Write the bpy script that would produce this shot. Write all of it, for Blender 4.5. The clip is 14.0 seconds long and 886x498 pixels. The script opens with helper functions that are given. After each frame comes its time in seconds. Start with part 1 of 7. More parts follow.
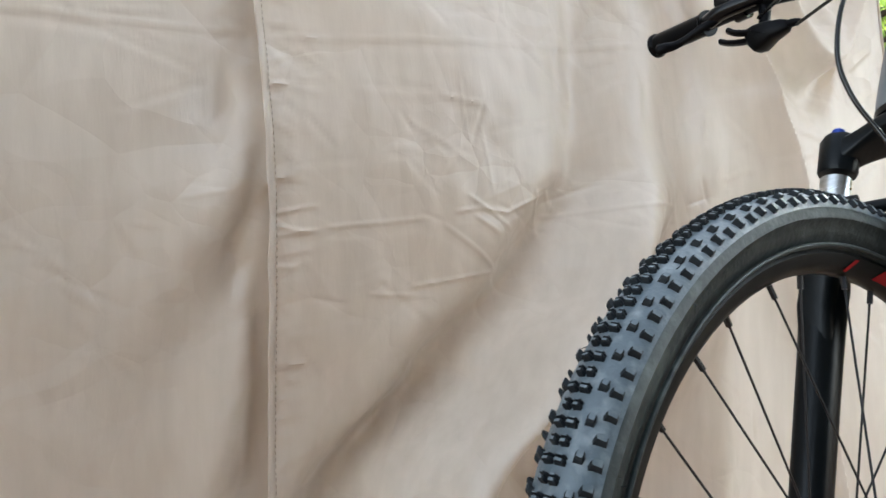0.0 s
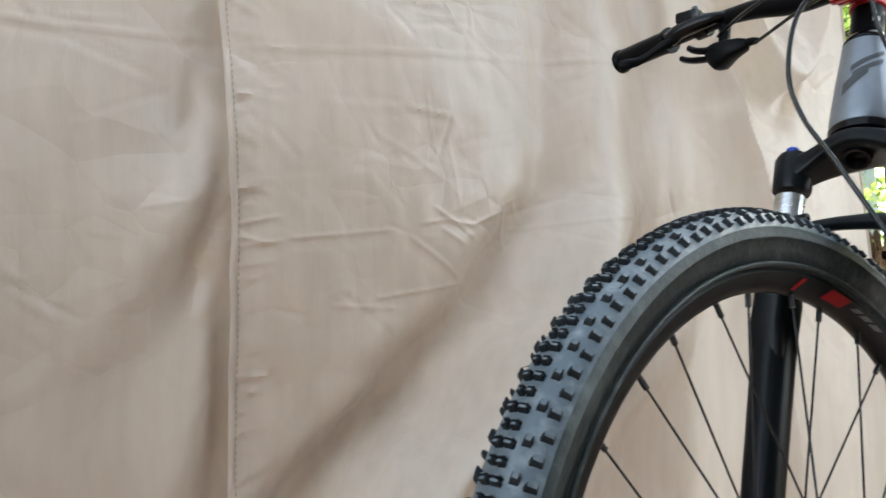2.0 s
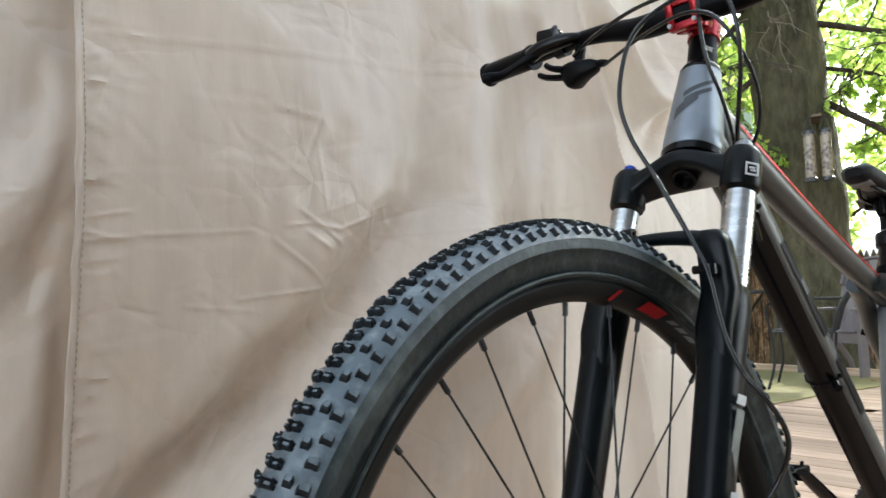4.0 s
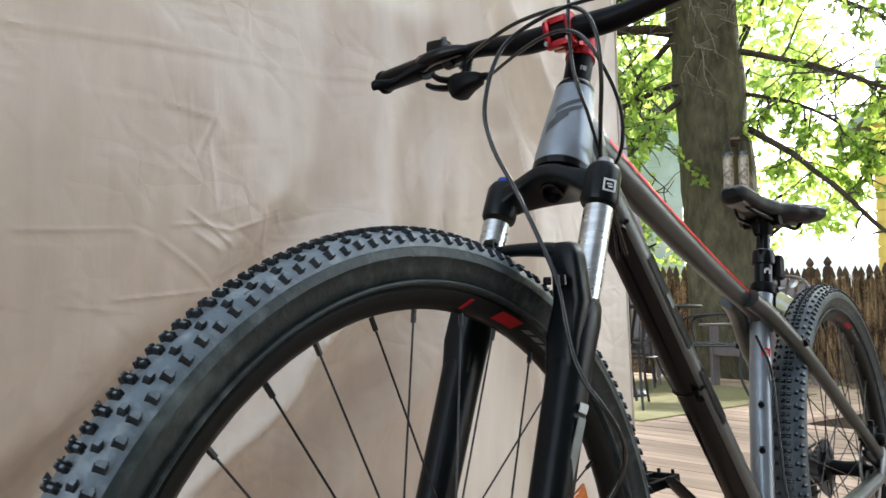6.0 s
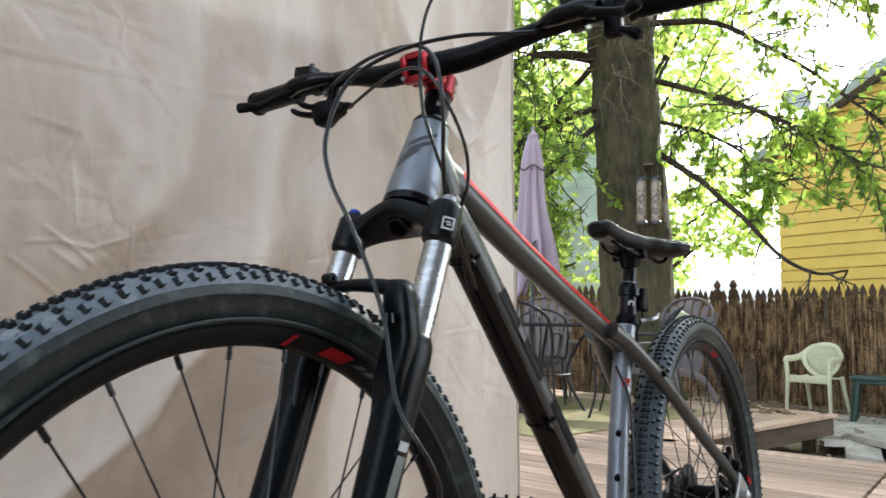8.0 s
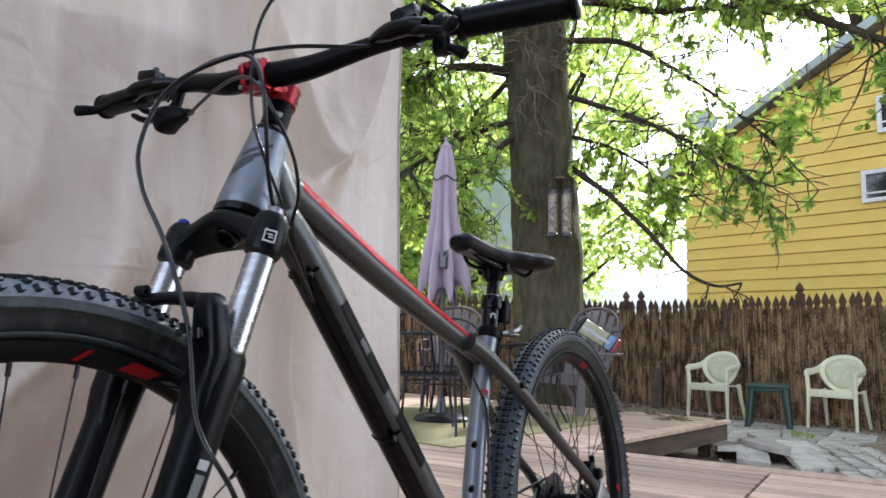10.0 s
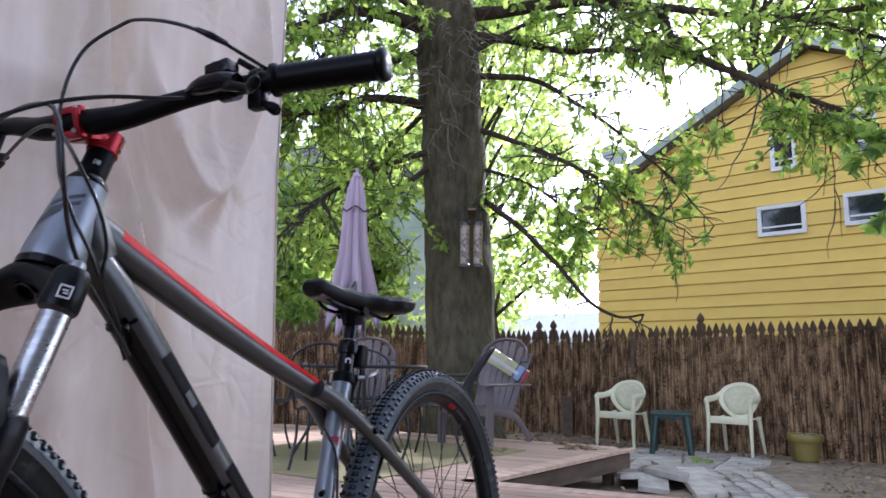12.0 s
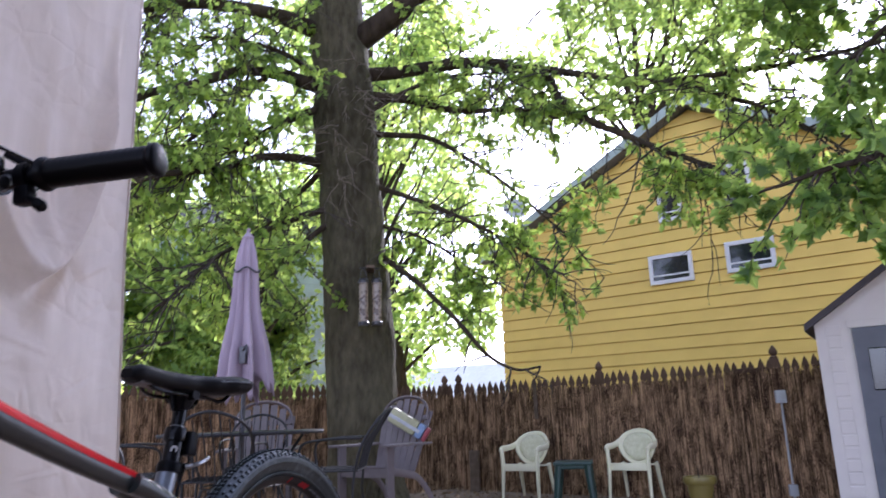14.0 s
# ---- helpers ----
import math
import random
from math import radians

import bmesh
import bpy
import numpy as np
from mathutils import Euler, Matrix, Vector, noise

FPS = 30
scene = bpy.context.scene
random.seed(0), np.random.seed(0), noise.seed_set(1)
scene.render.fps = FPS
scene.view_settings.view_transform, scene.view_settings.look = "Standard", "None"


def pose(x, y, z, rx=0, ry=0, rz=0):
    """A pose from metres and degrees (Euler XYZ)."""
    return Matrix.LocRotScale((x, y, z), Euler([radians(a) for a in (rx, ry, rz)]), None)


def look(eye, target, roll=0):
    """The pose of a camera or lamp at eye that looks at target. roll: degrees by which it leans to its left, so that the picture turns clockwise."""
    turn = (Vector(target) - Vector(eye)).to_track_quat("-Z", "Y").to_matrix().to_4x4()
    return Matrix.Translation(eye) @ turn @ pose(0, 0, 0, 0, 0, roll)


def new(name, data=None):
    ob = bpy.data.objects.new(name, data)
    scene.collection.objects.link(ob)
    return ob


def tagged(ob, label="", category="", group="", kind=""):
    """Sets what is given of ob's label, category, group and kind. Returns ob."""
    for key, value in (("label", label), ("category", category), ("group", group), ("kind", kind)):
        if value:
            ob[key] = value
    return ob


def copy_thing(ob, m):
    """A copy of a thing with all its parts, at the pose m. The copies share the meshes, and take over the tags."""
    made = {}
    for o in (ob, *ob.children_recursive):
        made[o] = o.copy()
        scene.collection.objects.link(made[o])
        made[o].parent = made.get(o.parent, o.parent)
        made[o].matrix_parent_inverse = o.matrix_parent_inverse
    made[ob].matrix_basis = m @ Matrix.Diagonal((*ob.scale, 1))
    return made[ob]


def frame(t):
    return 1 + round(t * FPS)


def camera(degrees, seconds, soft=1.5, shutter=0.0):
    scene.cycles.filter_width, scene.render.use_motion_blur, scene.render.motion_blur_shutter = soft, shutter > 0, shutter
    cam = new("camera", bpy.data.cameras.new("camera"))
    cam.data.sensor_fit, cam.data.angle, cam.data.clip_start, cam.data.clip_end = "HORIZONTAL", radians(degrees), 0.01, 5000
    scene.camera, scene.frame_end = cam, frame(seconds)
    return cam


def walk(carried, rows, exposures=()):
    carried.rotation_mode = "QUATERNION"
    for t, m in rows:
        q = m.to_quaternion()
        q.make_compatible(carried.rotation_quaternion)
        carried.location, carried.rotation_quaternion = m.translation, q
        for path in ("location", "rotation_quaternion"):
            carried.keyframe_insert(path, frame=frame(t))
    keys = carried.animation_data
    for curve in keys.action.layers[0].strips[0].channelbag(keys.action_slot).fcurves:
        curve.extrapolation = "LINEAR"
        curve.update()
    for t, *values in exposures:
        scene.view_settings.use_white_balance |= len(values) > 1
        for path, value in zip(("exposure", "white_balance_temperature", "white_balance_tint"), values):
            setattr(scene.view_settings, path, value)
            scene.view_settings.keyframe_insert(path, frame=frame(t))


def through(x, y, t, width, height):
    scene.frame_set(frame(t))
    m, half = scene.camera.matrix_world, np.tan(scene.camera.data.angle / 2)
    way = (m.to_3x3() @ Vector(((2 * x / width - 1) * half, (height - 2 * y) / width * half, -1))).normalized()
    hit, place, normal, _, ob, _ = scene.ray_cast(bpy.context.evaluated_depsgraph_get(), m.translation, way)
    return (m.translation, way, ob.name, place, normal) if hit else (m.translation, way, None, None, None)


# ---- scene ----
cam = camera(64.0, 14.0, shutter=0.5)
PATH = [
    (0, (-0.614, -0.38, 0.686), (0.427, 1.324, 0.81), -3.5),
    (0.5, (-0.627, -0.374, 0.687), (0.398, 1.34, 0.804), -3.2),
    (1, (-0.624, -0.372, 0.689), (0.384, 1.351, 0.806), -3.9),
    (1.5, (-0.61, -0.376, 0.687), (0.419, 1.335, 0.812), -3.1),
    (2, (-0.591, -0.392, 0.691), (0.496, 1.28, 0.835), -3.1),
    (2.5, (-0.573, -0.4, 0.69), (0.575, 1.231, 0.845), -2.8),
    (3, (-0.551, -0.411, 0.682), (0.656, 1.175, 0.838), -2.5),
    (3.5, (-0.541, -0.42, 0.683), (0.713, 1.13, 0.84), -2.0),
    (6, (-0.475, -0.487, 0.68), (0.947, 0.909, 0.858), -0.2),
    (6.5, (-0.467, -0.497, 0.679), (0.983, 0.868, 0.867), 0.2),
    (7, (-0.455, -0.522, 0.683), (1.029, 0.804, 0.881), 0.5),
    (7.5, (-0.434, -0.541, 0.694), (1.083, 0.745, 0.9), 0.9),
    (8, (-0.414, -0.563, 0.705), (1.137, 0.681, 0.918), 1.0),
    (8.5, (-0.387, -0.587, 0.708), (1.202, 0.608, 0.928), 1.0),
    (9, (-0.37, -0.609, 0.709), (1.25, 0.541, 0.935), 1.0),
    (11.5, (-0.313, -0.733, 0.734), (1.43, 0.202, 1.028), 1.1),
    (12, (-0.297, -0.767, 0.746), (1.47, 0.114, 1.067), 0.8),
    (12.5, (-0.289, -0.8, 0.758), (1.495, 0.038, 1.094), 0.6),
    (13, (-0.266, -0.832, 0.768), (1.537, -0.046, 1.134), 0.1),
    (13.5, (-0.260, -0.862, 0.781), (1.558, -0.135, 1.188), -0.7),
    (13.7, (-0.255, -0.875, 0.785), (1.573, -0.180, 1.207), -1.0),
    (14, (-0.25, -0.907, 0.787), (1.588, -0.266, 1.251), -2.0),
]
EXPOSURES = [(0, 2.56, 6000, 4), (3.5, 2.45, 6000, 4), (6.5, 2.33, 6020, 6), (9, 2.10, 5880, 10), (11.5, 1.87, 5400, 20), (14, 1.67, 5330, 28)]
walk(cam, [(t, look(eye, target, roll)) for t, eye, target, roll in PATH], EXPOSURES)

# ---- world, sun, light ----
world = bpy.data.worlds.new("sky")
scene.world = world
world.use_nodes = True
wn = world.node_tree
sky = wn.nodes.new("ShaderNodeTexSky")
sky.sky_type = "NISHITA"
sky.sun_disc = False
SUN_EL, SUN_AZ = radians(30), radians(-3)     # azimuth from +x towards +y
sky.sun_elevation = SUN_EL
sky.sun_rotation = radians(90) - SUN_AZ
sky.air_density, sky.dust_density, sky.ozone_density = 1.0, 1.2, 1.0
hsv = wn.nodes.new("ShaderNodeHueSaturation")
hsv.inputs["Saturation"].default_value = 0.3
wn.links.new(sky.outputs[0], hsv.inputs["Color"])
bg = wn.nodes["Background"]
wn.links.new(hsv.outputs[0], bg.inputs["Color"])
bg.inputs["Strength"].default_value = 0.15
sun_data = bpy.data.lights.new("sun", "SUN")
sun_data.energy, sun_data.angle, sun_data.color = 3.4, radians(8), (1.0, 0.94, 0.84)
sun = new("sun", sun_data)
sun.rotation_euler = Vector((math.cos(SUN_EL) * math.cos(SUN_AZ), math.cos(SUN_EL) * math.sin(SUN_AZ), math.sin(SUN_EL))).to_track_quat("Z", "Y").to_euler()


# ---- material helpers ----
def material(name, color=(0.5, 0.5, 0.5), rough=0.6, metal=0.0, color2=None, scale=20.0, detail=6.0, bump=0.0, bump_scale=None,
             stretch=(1, 1, 1), vary=0.0, coat=0.0, through=0.0, spec=0.5, low=0.35, high=0.65, rough2=None, island=0.0):
    """A surface with two scales of colour variation, relief, and a random tone per object or per island."""
    m = bpy.data.materials.new(name)
    m.use_nodes = True
    n, l = m.node_tree.nodes, m.node_tree.links
    b = n["Principled BSDF"]
    b.inputs["Roughness"].default_value = rough
    b.inputs["Metallic"].default_value = metal
    b.inputs["Specular IOR Level"].default_value = spec
    if coat:
        b.inputs["Coat Weight"].default_value = coat
        b.inputs["Coat Roughness"].default_value = 0.15
    tc = n.new("ShaderNodeTexCoord")
    mp = n.new("ShaderNodeMapping")
    mp.inputs["Scale"].default_value = stretch
    l.new(tc.outputs["Object"], mp.inputs["Vector"])
    small = n.new("ShaderNodeTexNoise")
    small.inputs["Scale"].default_value = scale
    small.inputs["Detail"].default_value = detail
    l.new(mp.outputs[0], small.inputs["Vector"])
    large = n.new("ShaderNodeTexNoise")
    large.inputs["Scale"].default_value = scale * 0.13
    large.inputs["Detail"].default_value = 3
    l.new(mp.outputs[0], large.inputs["Vector"])
    mean = n.new("ShaderNodeMix")
    mean.inputs[0].default_value = 0.45
    l.new(small.outputs["Fac"], mean.inputs[2])
    l.new(large.outputs["Fac"], mean.inputs[3])
    ramp = n.new("ShaderNodeMapRange")
    ramp.inputs["From Min"].default_value, ramp.inputs["From Max"].default_value = low, high
    l.new(mean.outputs[0], ramp.inputs["Value"])
    mix = n.new("ShaderNodeMix")
    mix.data_type = "RGBA"
    second = color2 or tuple(c * 0.72 for c in color)
    mix.inputs[6].default_value = (*color, 1)
    mix.inputs[7].default_value = (*second, 1)
    l.new(ramp.outputs[0], mix.inputs[0])
    out = mix.outputs[2]
    if vary or island:
        src = n.new("ShaderNodeNewGeometry").outputs["Random Per Island"] if island else n.new("ShaderNodeObjectInfo").outputs["Random"]
        span = n.new("ShaderNodeMapRange")
        a = island or vary
        span.inputs["To Min"].default_value, span.inputs["To Max"].default_value = 1 - a, 1 + a
        l.new(src, span.inputs["Value"])
        tone = n.new("ShaderNodeHueSaturation")
        l.new(span.outputs[0], tone.inputs["Value"])
        l.new(out, tone.inputs["Color"])
        out = tone.outputs[0]
    l.new(out, b.inputs["Base Color"])
    if rough2 is not None:
        rr = n.new("ShaderNodeMapRange")
        rr.inputs["To Min"].default_value, rr.inputs["To Max"].default_value = rough, rough2
        l.new(small.outputs["Fac"], rr.inputs["Value"])
        l.new(rr.outputs[0], b.inputs["Roughness"])
    if bump:
        fine = small
        if bump_scale:
            fine = n.new("ShaderNodeTexNoise")
            fine.inputs["Scale"].default_value = bump_scale
            fine.inputs["Detail"].default_value = 4
            l.new(mp.outputs[0], fine.inputs["Vector"])
        bp = n.new("ShaderNodeBump")
        bp.inputs["Strength"].default_value = 1.0
        bp.inputs["Distance"].default_value = bump
        l.new(fine.outputs["Fac"], bp.inputs["Height"])
        l.new(bp.outputs[0], b.inputs["Normal"])
    if through:
        tr = n.new("ShaderNodeBsdfTranslucent")
        l.new(out, tr.inputs["Color"])
        sh = n.new("ShaderNodeMixShader")
        sh.inputs[0].default_value = through
        l.new(b.outputs[0], sh.inputs[1])
        l.new(tr.outputs[0], sh.inputs[2])
        l.new(sh.outputs[0], n["Material Output"].inputs[0])
    return m


# ---- mesh helpers ----
def mesh_of(name, bm, mat=None, smooth=False):
    me = bpy.data.meshes.new(name)
    bmesh.ops.recalc_face_normals(bm, faces=bm.faces)
    bm.to_mesh(me)
    bm.free()
    if mat:
        me.materials.append(mat)
    if smooth:
        for p in me.polygons:
            p.use_smooth = True
        me.set_sharp_from_angle(angle=radians(40))
    return me


def part(name, bm, mat, parent=None, label="", smooth=False):
    ob = new(name, mesh_of(name, bm, mat, smooth))
    ob.parent = parent
    if label:
        ob["label"] = label
    return ob


def thing(name, m, label, category, group="", kind=""):
    ob = new(name)
    ob.matrix_world = m
    return tagged(ob, label, category, group, kind)


def box(bm, size, m=None, bevel=0.0):
    """A box of that size about the origin of m, its edges rounded by bevel."""
    m = m or Matrix()
    made = bmesh.ops.create_cube(bm, size=1.0, matrix=m @ Matrix.Diagonal((*size, 1)))
    if bevel:
        edges = list({e for v in made["verts"] for e in v.link_edges})
        bmesh.ops.bevel(bm, geom=edges, offset=bevel, segments=2, affect="EDGES", profile=0.6)
    return bm


def tube(bm, points, radii, sides=12, flat=1.0, cap=True, up=(0, 0, 1)):
    """A bent tube along points with a radius at each; flat squeezes it along its second axis."""
    points = [Vector(p) for p in points]
    if isinstance(radii, (int, float)):
        radii = [radii] * len(points)
    rings, normal = [], None
    for i, p in enumerate(points):
        d = (points[min(i + 1, len(points) - 1)] - points[max(i - 1, 0)]).normalized()
        if normal is None:
            ref = Vector(up)
            if abs(d.dot(ref)) > 0.95:
                ref = Vector((1, 0, 0))
            normal = (ref - d * d.dot(ref)).normalized()
        else:
            normal = (normal - d * d.dot(normal)).normalized()
        side = d.cross(normal)
        ring = []
        for k in range(sides):
            a = 2 * math.pi * k / sides
            ring.append(bm.verts.new(p + (normal * math.cos(a) + side * math.sin(a) * flat) * radii[i]))
        rings.append(ring)
    for a, b in zip(rings, rings[1:]):
        for k in range(sides):
            bm.faces.new((a[k], a[(k + 1) % sides], b[(k + 1) % sides], b[k]))
    if cap:
        bm.faces.new(rings[0])
        bm.faces.new(rings[-1])
    return bm


def loft(bm, rows, n=24, power=2.6, cap=True):
    """A skin over superellipse sections, each (centre, half axis, other half axis)."""
    rings = []
    for c, u, v in rows:
        c, u, v = Vector(c), Vector(u), Vector(v)
        ring = []
        for k in range(n):
            a = 2 * math.pi * k / n
            ca, sa = math.cos(a), math.sin(a)
            ring.append(bm.verts.new(c + u * math.copysign(abs(ca) ** (2 / power), ca) + v * math.copysign(abs(sa) ** (2 / power), sa)))
        rings.append(ring)
    for a, b in zip(rings, rings[1:]):
        for k in range(n):
            bm.faces.new((a[k], a[(k + 1) % n], b[(k + 1) % n], b[k]))
    if cap:
        bm.faces.new(rings[0])
        bm.faces.new(rings[-1])
    return bm


def smooth_path(points, steps=8):
    """Catmull-Rom points through the given ones."""
    pts = [Vector(p) for p in points]
    pts = [pts[0] * 2 - pts[1], *pts, pts[-1] * 2 - pts[-2]]
    out = []
    for a, b, c, d in zip(pts, pts[1:], pts[2:], pts[3:]):
        for s in range(steps):
            t = s / steps
            out.append(0.5 * (2 * b + (c - a) * t + (2 * a - 5 * b + 4 * c - d) * t * t + (3 * b - a - 3 * c + d) * t ** 3))
    out.append(pts[-2])
    return out


def lathe(bm, profile, m=None, sides=32, arc=2 * math.pi):
    """Turns a profile of (radius, height) about z."""
    m = m or Matrix()
    full = arc > 6.28
    n = sides if full else sides + 1
    rings = [[bm.verts.new(m @ Vector((r * math.cos(arc * k / sides), r * math.sin(arc * k / sides), h))) for k in range(n)] for r, h in profile]
    for a, b in zip(rings, rings[1:]):
        for k in range(sides):
            j = (k + 1) % n
            bm.faces.new((a[k], a[j], b[j], b[k]))
    return rings


def sheet(bm, grid):
    """A surface through a grid of points."""
    vs = [[bm.verts.new(p) for p in row] for row in grid]
    for a, b in zip(vs, vs[1:]):
        for k in range(len(a) - 1):
            bm.faces.new((a[k], a[k + 1], b[k + 1], b[k]))
    return bm


def along(a, b, roll_up=(0, 0, 1)):
    """A frame at a whose z points to b."""
    a, b = Vector(a), Vector(b)
    return Matrix.Translation(a) @ (b - a).to_track_quat("Z", "Y").to_matrix().to_4x4()


def frame_of(origin, ahead):
    """An upright frame whose x points along ahead in the plan."""
    return Matrix.Translation(origin) @ Matrix.Rotation(math.atan2(ahead[1], ahead[0]), 4, "Z")


# ---- materials ----
def cloth_material():
    """Tan polyester drop cloth: fine slubby weave, crumpled facets, light shining through, faint stains."""
    m = material("tan_cloth", (0.655, 0.570, 0.485), 0.29, color2=(0.560, 0.480, 0.400), scale=9, detail=9, stretch=(4, 4, 0.6),
                 through=0.38, spec=0.6, low=0.34, high=0.70)
    n, l = m.node_tree.nodes, m.node_tree.links
    tc = n["Texture Coordinate"]
    b = n["Principled BSDF"]
    b.inputs["Sheen Weight"].default_value = 0.06
    last = None
    # crumples at two sizes, each a field of flat facets, strong only in patches
    for scale, depth, where_scale, low, high in ((5.0, 0.022, 1.9, 0.36, 0.62), (14.0, 0.009, 3.1, 0.44, 0.62)):
        warp = n.new("ShaderNodeTexNoise")
        warp.inputs["Scale"].default_value = scale * 0.7
        mix = n.new("ShaderNodeMix")
        mix.data_type = "VECTOR"
        mix.inputs[0].default_value = 0.5 / scale
        facets = n.new("ShaderNodeTexVoronoi")
        facets.feature = "DISTANCE_TO_EDGE"
        facets.inputs["Scale"].default_value = scale
        where = n.new("ShaderNodeTexNoise")
        where.inputs["Scale"].default_value = where_scale
        mask = n.new("ShaderNodeMapRange")
        mask.inputs["From Min"].default_value, mask.inputs["From Max"].default_value = low, high
        mul = n.new("ShaderNodeMath")
        mul.operation = "MULTIPLY"
        bump = n.new("ShaderNodeBump")
        bump.inputs["Distance"].default_value = depth
        bump.inputs["Strength"].default_value = 0.9
        l.new(tc.outputs["Object"], warp.inputs["Vector"])
        l.new(tc.outputs["Object"], mix.inputs[4])
        l.new(warp.outputs["Color"], mix.inputs[5])
        l.new(mix.outputs[1], facets.inputs["Vector"])
        l.new(tc.outputs["Object"], where.inputs["Vector"])
        l.new(where.outputs["Fac"], mask.inputs["Value"])
        l.new(facets.outputs["Distance"], mul.inputs[0])
        l.new(mask.outputs[0], mul.inputs[1])
        l.new(mul.outputs[0], bump.inputs["Height"])
        if last:
            l.new(last.outputs[0], bump.inputs["Normal"])
        last = bump
    slub = n.new("ShaderNodeTexNoise")
    slub.inputs["Scale"].default_value = 60
    slub.inputs["Detail"].default_value = 5
    mp2 = n.new("ShaderNodeMapping")
    mp2.inputs["Scale"].default_value = (4, 4, 0.5)
    l.new(tc.outputs["Object"], mp2.inputs["Vector"])
    l.new(mp2.outputs[0], slub.inputs["Vector"])
    bump2 = n.new("ShaderNodeBump")
    bump2.inputs["Distance"].default_value = 0.0005
    bump2.inputs["Strength"].default_value = 0.4
    l.new(slub.outputs["Fac"], bump2.inputs["Height"])
    l.new(last.outputs[0], bump2.inputs["Normal"])
    l.new(bump2.outputs[0], b.inputs["Normal"])
    l.new(bump2.outputs[0], next(k for k in n if k.type == "BSDF_TRANSLUCENT").inputs["Normal"])
    return m


CLOTH = cloth_material()
HEM = material("brown_thread", (0.38, 0.30, 0.22), 0.6, scale=60, bump=0.001)
DECK = material("weathered_deck_board", (0.56, 0.40, 0.295), 0.75, spec=0.2, color2=(0.33, 0.225, 0.16), scale=14, stretch=(1, 0.12, 1), bump=0.002, bump_scale=60, vary=0.22)
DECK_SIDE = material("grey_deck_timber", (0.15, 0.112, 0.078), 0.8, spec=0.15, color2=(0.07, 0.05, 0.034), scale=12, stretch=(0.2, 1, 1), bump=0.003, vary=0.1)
SOIL = material("soil_with_leaf_litter", (0.17, 0.132, 0.096), 0.95, spec=0.1, color2=(0.34, 0.275, 0.20), scale=9, bump=0.03, bump_scale=22)
STONE = material("grey_flagstone", (0.52, 0.48, 0.41), 0.85, spec=0.2, color2=(0.27, 0.24, 0.20), scale=7, bump=0.006, bump_scale=30, vary=0.18)
REED = material("brown_reed", (0.40, 0.26, 0.145), 0.8, spec=0.1, color2=(0.045, 0.025, 0.016), scale=120, stretch=(1, 1, 0.30), low=0.42, high=0.58, island=0.75)
PICKET = material("brown_fence_picket", (0.11, 0.07, 0.045), 0.8, spec=0.12, scale=16, stretch=(1, 1, 0.2), bump=0.002, vary=0.2)
SIDING = material("yellow_siding", (0.80, 0.57, 0.135), 0.6, color2=(0.73, 0.515, 0.12), scale=3, bump=0.001, vary=0.04, spec=0.3)
WHITE = material("white_paint", (0.78, 0.78, 0.76), 0.5, color2=(0.66, 0.66, 0.65), scale=8)
GLASS_DARK = material("window_pane", (0.02, 0.025, 0.03), 0.06, spec=0.8)
ROOF = material("grey_shingle", (0.16, 0.16, 0.15), 0.9, scale=15, bump=0.006)
FASCIA = material("pale_green_trim", (0.40, 0.47, 0.42), 0.6, scale=6)
BLUE_SIDING = material("pale_blue_siding", (0.74, 0.86, 0.92), 0.6, scale=3)
BARK = material("grey_brown_bark", (0.07, 0.054, 0.037), 0.95, spec=0.1, color2=(0.024, 0.018, 0.012), scale=11, stretch=(1, 1, 0.35), bump=0.03, bump_scale=22)
LICHEN_BARK = material("greenish_bark", (0.112, 0.100, 0.060), 0.95, spec=0.1, color2=(0.036, 0.031, 0.019), scale=14, stretch=(1, 1, 0.4), bump=0.05, bump_scale=26)

# ---- ground ----
GZ = -0.30
rng = random.Random(7)


def build_ground():
    bm = bmesh.new()
    near = [-14 + 0.5 * i for i in range(81)]
    xs = [-3000, -600, -120, -40, *near, 40, 120, 600, 3000]
    rows = []
    for x in xs:
        rows.append([])
        for y in xs:
            d = max(0.0, 1 - math.hypot(x - 6, y) / 16)
            h = (noise.noise(Vector((x * 0.6, y * 0.6, 0.3))) * 0.05 + noise.noise(Vector((x * 2.1, y * 2.1, 4))) * 0.02) * d
            if x > 7.6 and y > 1.2:
                h += 0.12 * min(1, (y - 1.2) / 1.5) * d      # low bank of litter towards the far corner
            rows[-1].append((x, y, GZ + h))
    sheet(bm, rows)
    return tagged(part("ground", bm, SOIL, smooth=True), "bare soil yard strewn with brown leaf litter", "ground", kind="structure")


build_ground()

# ---- deck: two joined rectangles, boards running across ----
DU = Vector((0.99, -0.14, 0)).normalized()


def deck_board(width, length):
    bm = bmesh.new()
    box(bm, (width, length, 0.032), Matrix.Translation((0, 0, -0.016)), 0.004)
    return mesh_of("board", bm, DECK)


